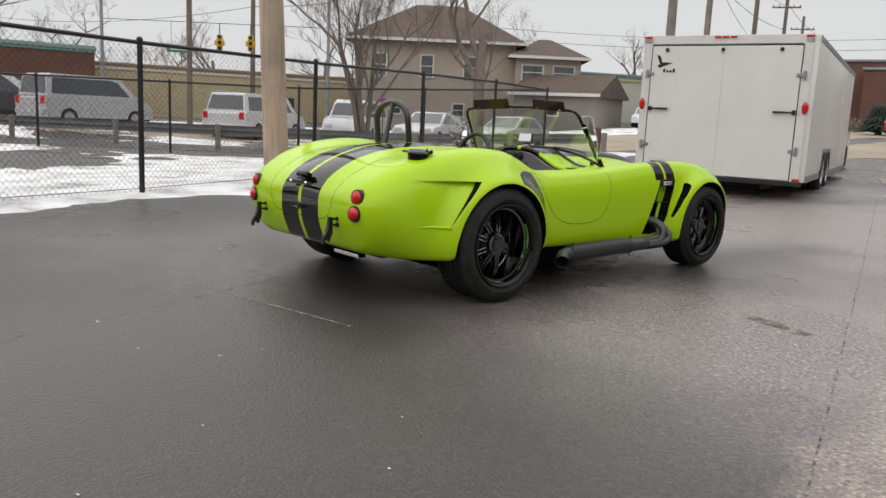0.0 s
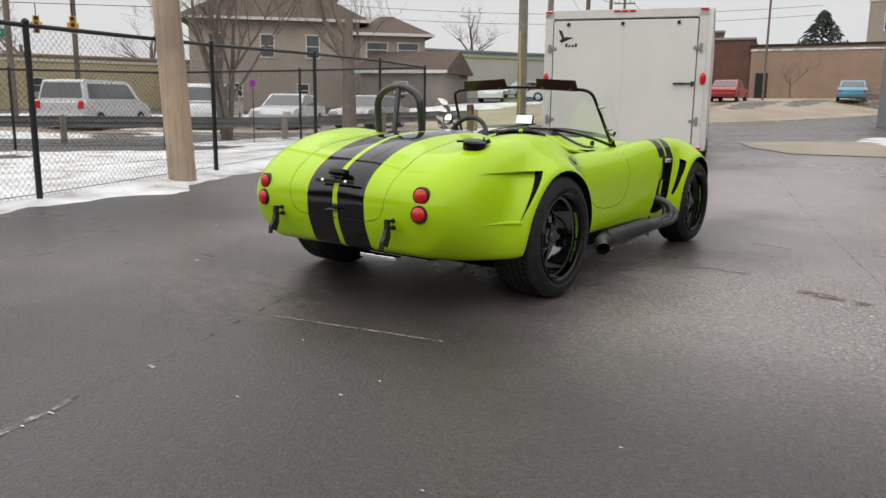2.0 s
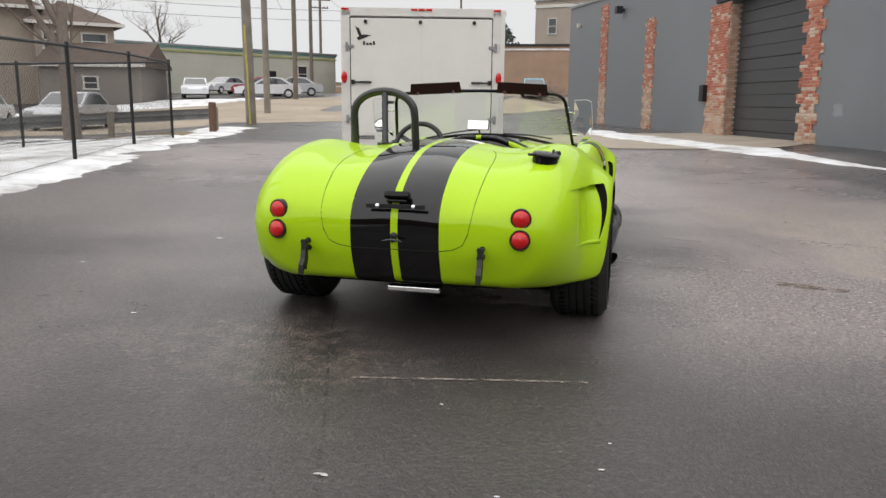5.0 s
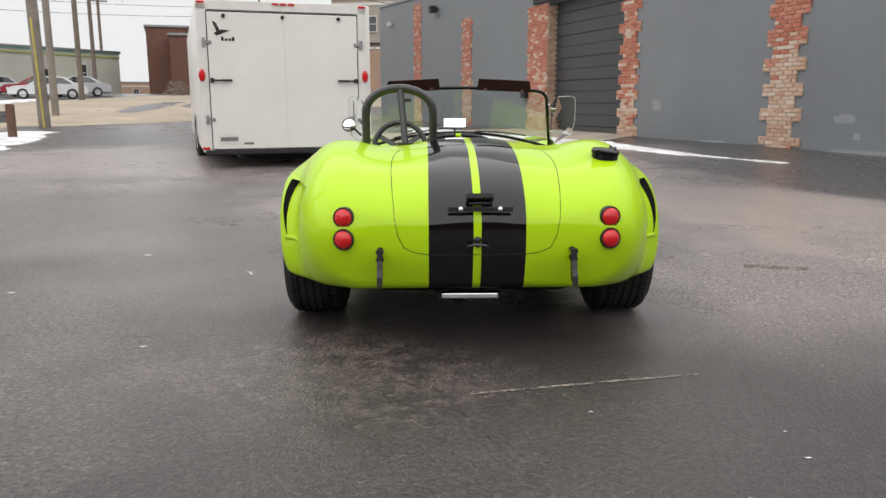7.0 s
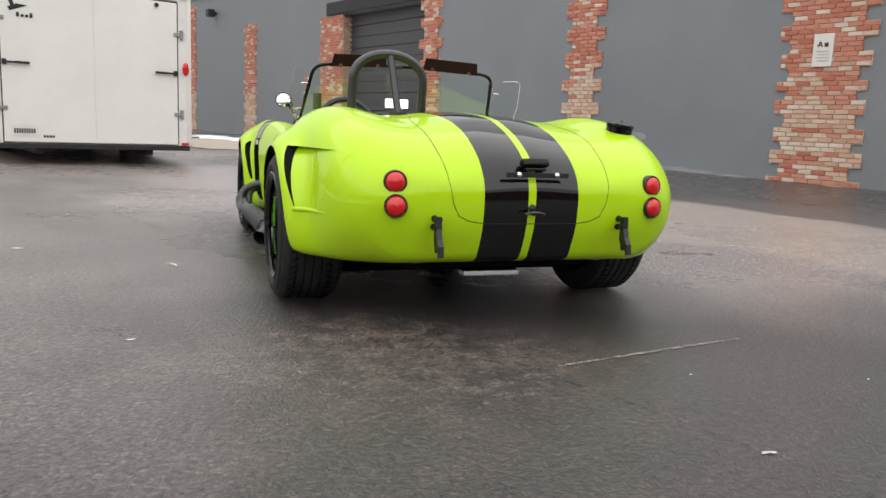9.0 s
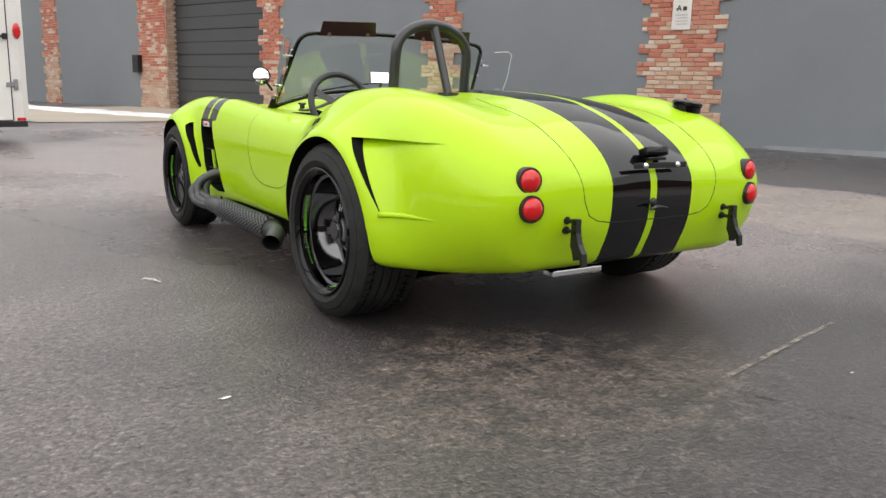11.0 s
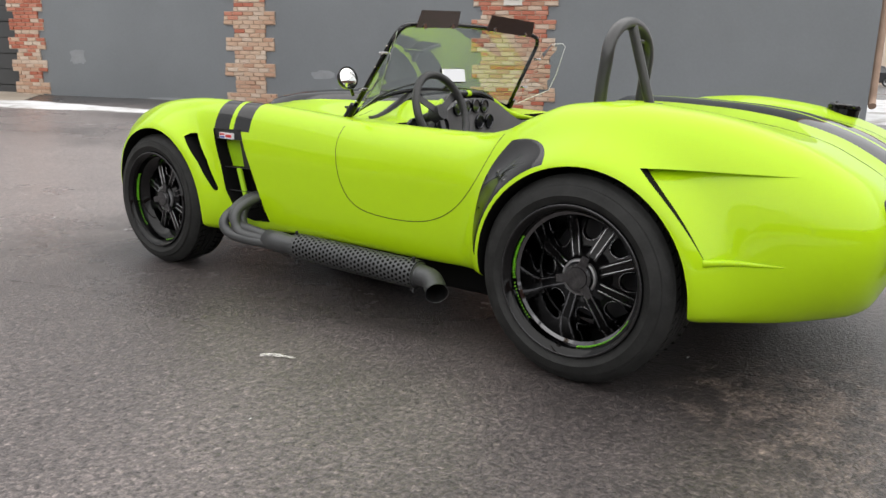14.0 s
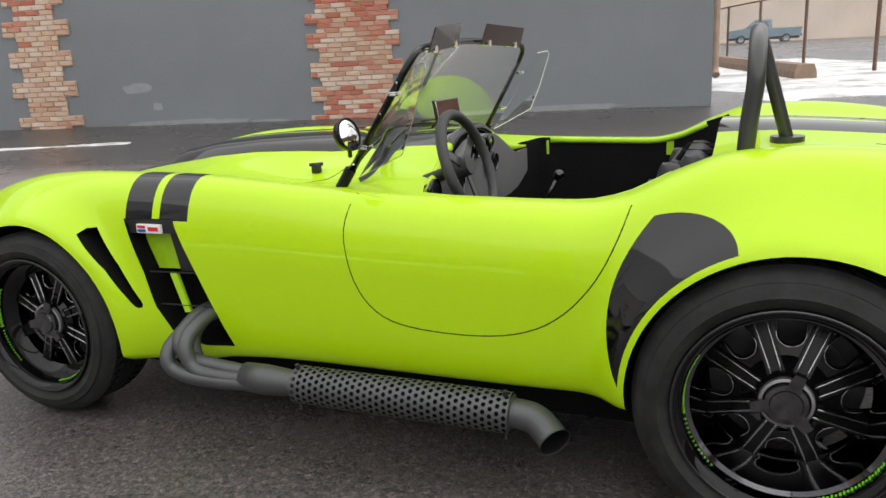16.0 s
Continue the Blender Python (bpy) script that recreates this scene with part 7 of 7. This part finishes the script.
# side vents: an inner lime panel, bars and the badge
for s in (-1, 1):
    vent = empty("side_vent")
    vent.parent = car
    skin_x = abs(on_side(s, 1.76, 0.58)[0].x)
    bm = bmesh.new()
    prism(bm, [(1.866, 0.631), (1.745, 0.638), (1.722, 0.520), (1.838, 0.516)], s * (skin_x - 0.072), s * (skin_x - 0.062), "YZ")
    part("inner_panel", bm, LIMEFLAT, vent, "lime inner panel")
    bm = bmesh.new()
    prism(bm, [(1.745, 0.638), (1.725, 0.638), (1.668, 0.521), (1.722, 0.520)], s * (skin_x - 0.055), s * (skin_x - 0.04), "YZ")
    part("inner_panel", bm, BLACKTRIM, vent)
    bm = bmesh.new()
    prism(bm, [(1.748, 0.516), (1.722, 0.518), (1.686, 0.396), (1.709, 0.392)], s * (skin_x - 0.028), s * (skin_x - 0.018), "YZ")
    part("bar", bm, LIMEFLAT, vent, "thin lime bar")
    for z in (0.517, 0.413):
        bm = bmesh.new()
        rod(bm, (s * (skin_x - 0.02), 1.832 - (0.517 - z) * 0.3, z), (s * (skin_x - 0.02), 1.64 - (0.517 - z) * 0.4, z + 0.005), 0.0026, seg=6)
        part("rod", bm, DARKSTEEL, vent)
    bm = bmesh.new()
    prism(bm, [(1.874, 0.640), (1.692, 0.645), (1.710, 0.687), (1.890, 0.684)], s * 0.70, s * (abs(on_side(s, 1.78, 0.664)[0].x) - 0.003), "YZ")
    part("vent_lip", bm, BLACKTRIM, vent)
    x = s * (on_side(s, 1.79, 0.66)[0].x * s + 0.006)
    for y0, y1, z0, z1, mat in ((1.745, 1.835, 0.646, 0.672, BADGEWHITE), (1.80, 1.83, 0.661, 0.669, BADGERED), (1.80, 1.83, 0.649, 0.657, BADGEBLUE), (1.752, 1.79, 0.653, 0.665, BADGERED)):
        bm = bmesh.new()
        d = s * (0.003 if mat is BADGEWHITE else 0.005)
        prism(bm, [(y0, z0), (y1, z0), (y1, z1), (y0, z1)], x - s * 0.008, x + d, "YZ")
        part("badge", bm, mat, vent, "small enamel badge" if mat is BADGEWHITE else "")

# cockpit
bm = bmesh.new()
box(bm, (0, 0.62, 0.45), (0.24, 0.80, 0.22), 0.05)
part("transmission_tunnel", bm, CARPET, car, smooth=40)
bm = bmesh.new()
rod(bm, (0.0, 0.80, 0.55), (0.0, 0.72, 0.70), 0.007)
bmesh.ops.create_uvsphere(bm, u_segments=14, v_segments=8, radius=0.019, matrix=Matrix.Translation((0, 0.718, 0.705)))
part("gear_lever", bm, BLACKCHROME, car, "dark gear lever with a round knob", smooth="all")
for s in (-1, 1):
    seat = empty("seat")
    seat.parent = car
    seat["label"] = "black leather bucket seat"
    bm = bmesh.new()
    box(bm, (s * 0.36, 0.60, 0.44), (0.42, 0.46, 0.15), 0.05)
    part("cushion", bm, LEATHER, seat, smooth=60)
    bm = bmesh.new()
    box(bm, (0, 0, 0), (0.44, 0.10, 0.40), 0.045, pose(s * 0.36, 0.33, 0.56, 14))
    for x in (-0.19, 0.19):
        box(bm, (x, 0.05, -0.02), (0.06, 0.12, 0.34), 0.03, pose(s * 0.36, 0.33, 0.56, 14))
    part("backrest", bm, LEATHER, seat, smooth=60)
    for k in range(6):
        x = s * 0.36 - 0.135 + 0.054 * k
        bm = bmesh.new()
        tube(bm, [(x, 0.425, 0.40), (x, 0.405, 0.50), (x, 0.378, 0.62), (x, 0.350, 0.72)], 0.022, 8)
        part("pleat", bm, LEATHER, seat, smooth="all")
    for x in (-0.09, 0.09):
        bm = bmesh.new()
        tube(bm, [(s * 0.36 + x, 0.24, 0.74), (s * 0.36 + x, 0.33, 0.745), (s * 0.36 + x * 0.9, 0.42, 0.62), (s * 0.36 + x * 0.6, 0.55, 0.53)], 0.016, 6)
        part("harness_strap", bm, CARPET, seat)
# rolled lime edge along the top of each door opening
for s in (-1, 1):
    bm = bmesh.new()
    tube(bm, [on_top(s * (x + 0.012), y) + Vector((-s * 0.014, 0, -0.012)) for x, y in dense([(0.600, 0.28), (0.630, 0.42), (0.645, 0.60), (0.645, 0.85), (0.635, 0.91)], 0.04)], 0.012, 10)
    part("door_top_roll", bm, LIMEFLAT, car, "rolled lime edge of the cockpit", smooth="all")
# dash and dials
bm = bmesh.new()
pts = [(-0.60, 0.69)] + [(x, on_top(x, 1.04).z - 0.030) for x in [-0.60 + 0.06 * k for k in range(21)]] + [(0.60, 0.69), (0.53, 0.63), (0.40, 0.59), (0.3, 0.58), (-0.3, 0.58), (-0.40, 0.59), (-0.53, 0.63)]
prism(bm, pts, 0.965, 1.0, "XZ", pose(0, 0.02, 0, 0, 0, 0))
dash = part("dashboard", bm, DASH, car, "grey vinyl dashboard")
for x, z, r in ((-0.47, 0.72, 0.045), (-0.27, 0.72, 0.045), (-0.155, 0.80, 0.028), (-0.085, 0.805, 0.028), (-0.015, 0.808, 0.028), (0.055, 0.806, 0.028), (0.02, 0.735, 0.03), (0.10, 0.735, 0.03)):
    bm = bmesh.new()
    m = pose(x, 0.984, z) @ pose(0, 0, 0, 0, 0, -90)
    lathe(bm, [(0.0, r + 0.004), (0.008, r + 0.004), (0.010, r), (0.006, r - 0.003)], 24, m)
    dial = part("dial", bm, BLACKCHROME, dash, "round dial", smooth=40)
    bm = bmesh.new()
    lathe(bm, [(0.006, r - 0.002), (0.0065, 0.0)], 24, m)
    part("dial_face", bm, DIAL, dial)
# rolled lip of the scuttle, in the body's paint, and the black seal under the windscreen
lip = [(-x, y) for x, y in ((0.53, 0.992), (0.50, 1.000), (0.45, 1.010), (0.40, 1.018), (0.30, 1.030), (0.20, 1.036), (0.10, 1.039))]
lip = lip + [(0.0, 1.040)] + [(-x, y) for x, y in lip[::-1]]
bm = bmesh.new()
edge = dense(lip, 0.03)
tube(bm, [Vector((x, y, on_top(x, y + 0.012).z - 0.008 - 0.012 * smoothstep(0.42, 0.53, abs(x)))) for x, y in edge], [0.0155 - 0.009 * smoothstep(0.40, 0.53, abs(x)) for x, y in edge], 10)
part("scuttle_lip", bm, PAINT, car, "rolled scuttle edge in lime and black", smooth="all")
bm = bmesh.new()
rows = []
for k in range(25):
    x = -0.46 + 0.92 * k / 24
    q = screen_base(x)
    wide = 0.006 + 0.058 * max(0.0, 1 - (x / 0.44) ** 2)
    rows.append([bm.verts.new((x, q.y - wide * j / 3, on_top(x, q.y - wide * j / 3).z + (0.012, 0.010, 0.006, -0.002)[j])) for j in range(4)])
for a, b in zip(rows, rows[1:]):
    for j in range(3):
        bm.faces.new((a[j], b[j], b[j + 1], a[j + 1]))
part("windscreen_seal", bm, BLACKTRIM, screen, "black rubber seal along the foot of the glass", smooth="all")
# steering wheel
wheel = empty("steering_wheel")
wheel.parent = car
wheel.matrix_world = pose(-0.372, 0.905, 0.797, 70, 0, 0)
R = 0.160
bm = bmesh.new()
tube(bm, [(R * math.cos(2 * math.pi * k / 40), R * math.sin(2 * math.pi * k / 40), 0) for k in range(40)], 0.0165, 10, closed=True)
part("rim", bm, LEATHER, wheel, "black leather steering wheel rim", smooth="all")
for a in (90, 210, 330):
    bm = bmesh.new()
    box(bm, (0.085, 0, -0.012), (0.155, 0.030, 0.004), 0.001, pose(0, 0, 0, 0, 0, a - 180))
    part("spoke", bm, SATINBLACK, wheel)
bm = bmesh.new()
rod(bm, (0, 0, -0.045), (0, 0, 0.005), 0.036, 0.032, 24)
part("hub", bm, LEATHER, wheel, smooth=40)
bm = bmesh.new()
rod(bm, (0, 0, -0.045), (0, 0, -0.25), 0.02)
part("column", bm, BLACKTRIM, wheel, smooth=40)
for y in (0.42, 0.93):
    bm = bmesh.new()
    box(bm, (0.632, y, 0.715), (0.012, 0.03, 0.06), 0.003)
    part("door_latch", bm, LIMEFLAT, car, "lime painted latch bracket")

# under the tail
# dark boxes, mostly unseen, added in part to block light under the car
bm = bmesh.new()
box(bm, (0, 1.2, 0.20), (1.24, 2.6, 0.14), 0.02)
part("underbody", bm, INNER, car)
bm = bmesh.new()
box(bm, (-0.01, -0.46, 0.190), (0.262, 0.06, 0.024), 0.004)
part("skid_plate", bm, CHROME, car, "polished metal plate under the tail")
bm = bmesh.new()
prism(bm, [(-0.56, 0.292), (-0.42, 0.270), (-0.15, 0.288), (0.15, 0.288), (0.42, 0.270), (0.56, 0.292), (0.50, 0.30), (-0.50, 0.30)], -0.655, -0.10, "XZ")
part("tail_pan", bm, STEEL, car, "dull metal pan under the tail")
bm = bmesh.new()
box(bm, (0, -0.34, 0.262), (0.86, 0.42, 0.07), 0.03)
part("fuel_tank", bm, INNER, car, smooth=40)
bm = bmesh.new()
box(bm, (0, -0.36, 0.31), (1.0, 0.54, 0.08), 0.02)
rod(bm, (-0.62, 0, 0.335), (0.62, 0, 0.335), 0.05)
box(bm, (0, 0.0, 0.32), (0.3, 0.26, 0.2), 0.04)
part("rear_axle", bm, INNER, car, smooth=40)


# ---- details of the grey building ----
def wall_box(bm, v0, v1, z0, z1, out0, out1):
    wall_prism(bm, [(v0, z0), (v1, z0), (v1, z1), (v0, z1)], out0, out1)


DOORGREY = worn("charcoal_door_paint", (0.05, 0.052, 0.055), 0.5, vary=0.15, scale=2, grain=20, relief=0.05)
door = empty("door_garage", (0, 0, 0), 0, "charcoal sectional garage door, closed", "garage door", "", "structure")
n = 12
for k in range(n):
    z0 = 0.10 + (DOORTOP - 0.10) * k / n
    z1 = 0.10 + (DOORTOP - 0.10) * (k + 1) / n - (0.012 if k % 2 else 0.02)
    bm = bmesh.new()
    wall_box(bm, DOOR0, DOOR1, z0, z1, -0.30, -0.35)
    bevel_all(bm, 0.008, 1)
    part("panel", bm, DOORGREY, door)
bm = bmesh.new()
wall_box(bm, DOOR0, DOOR1, 0.0, DOORTOP, -0.345, -0.38)
part("backing", bm, BLACKTRIM, door)
bm = bmesh.new()
wall_box(bm, DOOR0 - 0.15, DOOR1 + 0.85, DOORTOP + 0.02, DOORTOP + 0.36, 0.07, -0.3)
tagged(part("door_lintel", bm, DARKSTEEL, wall), "dark steel lintel")
# black electrical box beside the door's far pier
bm = bmesh.new()
wall_box(bm, 18.22, 18.50, 1.17, 1.64, 0.16, 0.0)
bevel_all(bm, 0.015, 2)
wl = part("lamp_housing", bm, BLACKTRIM, wall, "black wall box")
for v, z, w, hh, dp in ((26.67, 4.68, 0.30, 0.26, 0.35), (33.36, 4.71, 0.22, 0.18, 0.2)):
    bm = bmesh.new()
    wall_box(bm, v - w / 2, v + w / 2, z - hh / 2, z + hh / 2, dp, dp * 0.3)
    wall_box(bm, v - 0.05, v + 0.05, z - 0.05, z + 0.05, dp * 0.4, 0.0)
    bevel_all(bm, 0.015, 2)
    part("flood_lamp", bm, DARKSTEEL if v < 30 else WHITETRIM, wall, "small flood lamp under the parapet")


def patch(v, z, w, h, seed):
    rnd = random.Random(seed)
    n = 18
    out = []
    for k in range(n):
        a = 2 * math.pi * k / n
        q = 0.8 + 0.35 * rnd.random()
        c, s = math.cos(a), math.sin(a)
        out.append((v + w / 2 * q * math.copysign(abs(c) ** 0.6, c), z + h / 2 * q * math.copysign(abs(s) ** 0.6, s)))
    bm = bmesh.new()
    wall_prism(bm, out, 0.004, -0.01)
    part("paint_patch", bm, PALEPATCH, wall, "pale patch of repair paint")


patch(11.57, 0.99, 0.36, 0.28, 1)
patch(6.29, 0.78, 0.42, 0.14, 2)
patch(6.02, 0.50, 0.14, 0.12, 3)
patch(9.60, 0.24, 0.9, 0.10, 4)
patch(5.60, 0.22, 1.8, 0.12, 5)
patch(4.30, 0.19, 0.7, 0.09, 7)
patch(0.30, 0.20, 2.4, 0.09, 6)

# exposed brick piers, course by course
def brick_material(name, colours):
    m = material(name, colours[1], 0.85)
    info = node(m, "ShaderNodeObjectInfo")
    geo = node(m, "ShaderNodeNewGeometry")
    r = mathn(m, "FRACT", mathn(m, "ADD", info.outputs["Random"], geo.outputs["Random Per Island"]))
    c = ramp(m, r, [(0.0, colours[0]), (0.5, colours[1]), (1.0, colours[2])])
    c = mix(m, 0.30, c, ramp(m, noise_tex(m, 9.0, 5, 0.65), [(0.3, (0.6, 0.58, 0.56)), (0.7, (1.3, 1.27, 1.25))]), "MULTIPLY")
    link(m, c, bsdf(m).inputs["Base Color"])
    bump(m, noise_tex(m, 60, 4), 0.5, 0.004)
    return m


BRICKS = [brick_material("red_brick", [(0.36, 0.11, 0.068), (0.43, 0.155, 0.10), (0.47, 0.22, 0.155)]),
          brick_material("weathered_tan_brick", [(0.41, 0.24, 0.165), (0.47, 0.31, 0.22), (0.53, 0.40, 0.30)]),
          brick_material("pale_limed_brick", [(0.47, 0.355, 0.275), (0.53, 0.42, 0.34), (0.58, 0.48, 0.395)])]


def brick_mesh(w, h, d):
    c = 0.005
    bm = bmesh.new()
    wv = [(-w / 2, 0, -h / 2), (w / 2, 0, -h / 2), (w / 2, 0, h / 2), (-w / 2, 0, h / 2)]
    b = [bm.verts.new(p) for p in wv]
    f0 = [bm.verts.new((x, -d + c, z)) for x, _, z in wv]
    f1 = [bm.verts.new((x - math.copysign(c, x), -d, z - math.copysign(c, z))) for x, _, z in wv]
    for p, q in ((b, f0), (f0, f1)):
        for k in range(4):
            bm.faces.new((p[k], p[(k + 1) % 4], q[(k + 1) % 4], q[k]))
    bm.faces.new(f1)
    bmesh.ops.recalc_face_normals(bm, faces=bm.faces)
    me = bpy.data.meshes.new("brick")
    bm.to_mesh(me)
    bm.free()
    return me


COURSE, LENGTH, JOINT = 0.0715, 0.212, 0.011
MESHES = [[brick_mesh(L, COURSE - JOINT, 0.032) for L in (LENGTH - JOINT, LENGTH / 2 - JOINT)] for _ in BRICKS]
for row, mat in zip(MESHES, BRICKS):
    for me in row:
        me.materials.append(mat)
WALL_POSE = Matrix(((WV.x, WN.x, 0, 0), (WV.y, WN.y, 0, 0), (0, 0, 1, 0), (0, 0, 0, 1)))
# local x runs along the wall, local y into it


def pier(v0, v1, top, seed, single, red_from, course=COURSE, start=3, teeth=0.13, red_to=0.0):
    """Brick left bare through the paint: blocks of three courses, wide and narrow by turns."""
    rnd = random.Random(seed)
    base = 0.05
    rows = int((top - base) / course)
    p = new("brick_pier")
    p.parent = wall
    p["label"] = "exposed brick pier with toothed edges"
    bm = bmesh.new()
    wall_box(bm, v0 + 0.012, v1 - 0.012, base - 0.02, base + rows * course, 0.018, -0.02)
    spec, r, wide, run = [], 0, start == 0, start or 3
    while r < rows:
        ext = tuple(teeth * rnd.uniform(0.85, 1.35) if wide else teeth * rnd.uniform(0.0, 0.16) for _ in range(2))
        spec += [ext] * min(run, rows - r)
        if wide:
            wall_box(bm, v0 - ext[0] + 0.004, v1 + ext[1] - 0.004, base + r * course - 0.006, base + min(rows, r + run) * course + 0.002, 0.017, -0.02)
        r += run
        run = rnd.choice((3, 3, 3, 3, 4, 2))
        wide = not wide
    m = part("mortar", bm, MORTAR, p)
    verts, faces, mats = [], [], []
    for r, (e0, e1) in enumerate(spec):
        z = base + (r + 0.5) * course
        a, b = v0 - e0 + rnd.uniform(-0.012, 0.012), v1 + e1 + rnd.uniform(-0.012, 0.012)
        x = a + (0 if r % 2 else -LENGTH / 2)
        while x < b - 0.02:
            x0, x1 = max(x, a), min(x + LENGTH, b)
            x += LENGTH
            if x1 - x0 < 0.05:
                continue
            t = z + 0.45 * blob(x0 * 0.9, z * 0.9, 1.3, seed) + rnd.uniform(-0.4, 0.4)
            pale = rnd.random() < 0.16
            kind = (2 if pale else 0) if t > red_from or t < red_to else (1 if rnd.random() < 0.74 else 2)
            w = x1 - x0
            half = 1 if w < LENGTH * 0.75 else 0
            mx = (x0 + x1) / 2
            out = rnd.uniform(-0.005, 0.004)
            sx = w / (LENGTH if not half else LENGTH / 2)
            mat = WALL_POSE @ Matrix.Translation((mx, WALL_AT + out, z)) @ pose(0, 0, 0, 0, rnd.uniform(-0.7, 0.7), 0) @ Matrix.Diagonal((sx, 1, course / COURSE, 1))
            if single:
                o = new("brick", MESHES[kind][half])
                o.parent = p
                o.matrix_world = mat
            else:
                me = MESHES[kind][half]
                base_i = len(verts)
                verts += [tuple(mat @ q.co) for q in me.vertices]
                for f in me.polygons:
                    faces.append([base_i + i for i in f.vertices])
                    mats.append(kind)
    if not single:
        me = bpy.data.meshes.new("bricks")
        me.from_pydata(verts, [], faces)
        for mt in BRICKS:
            me.materials.append(mt)
        me.polygons.foreach_set("material_index", mats)
        o = new("bricks", me)
        o.parent = p
        o["kind"] = "stuff"


pier(28.85, 29.75, 5.2, 1, False, 1.9)
pier(23.02, 23.85, 4.1, 2, False, 1.6)
pier(17.09, 18.30, 3.86, 3, False, 1.3, teeth=0.08)
pier(12.48, 13.03, 4.7, 4, False, 1.0, teeth=0.16)
pier(7.42, 8.03, 4.0, 5, True, 1.95, 0.0742, 3, 0.165)
pier(2.42, 3.48, 3.2, 6, True, 1.46, 0.0690, 0, 0.155, 0.55)
# reveal of the far jamb
bm = bmesh.new()
for r in range(51):
    for k in range(2):
        z = 0.13 + (r + 0.5) * COURSE
        y0 = 0.0 + k * 0.16 - (0.08 if r % 2 else 0)
        a, b = max(y0, 0.0), min(y0 + 0.15, 0.30)
        wall_box(bm, DOOR1 - 0.035, DOOR1 + 0.0, z - 0.03, z + 0.03, -a, -b)
part("jamb_bricks", bm, BRICKS[1], wall, "brick reveal of the door jamb")["kind"] = "stuff"

# paper notice on the pier
sign = empty("wall_notice", (0, 0, 0), 0, "white notice board fixed to the brick pier", "sign")
bm = bmesh.new()
wall_box(bm, 2.818, 3.113, 1.92, 2.39, 0.055, 0.028)
bevel_all(bm, 0.006, 1)
part("board", bm, WHITETRIM, sign)
bm = bmesh.new()
wall_box(bm, 2.988, 3.058, 2.22, 2.235, 0.058, 0.05)
wall_prism(bm, [(3.048, 2.20), (3.028, 2.20), (3.003, 2.28), (3.023, 2.28)], 0.058, 0.05)
wall_prism(bm, [(2.988, 2.20), (2.968, 2.20), (3.003, 2.28), (3.018, 2.28)], 0.058, 0.05)
wall_box(bm, 2.888, 2.948, 2.20, 2.26, 0.058, 0.05)
part("device", bm, BLACKTRIM, sign, "black angular mark")
for k in range(4):
    bm = bmesh.new()
    wall_box(bm, 2.868, 3.058 - 0.02 * (k % 2), 2.13 - 0.045 * k, 2.142 - 0.045 * k, 0.058, 0.05)
    part("lettering", bm, STEEL, sign, "grey bar in place of lettering")
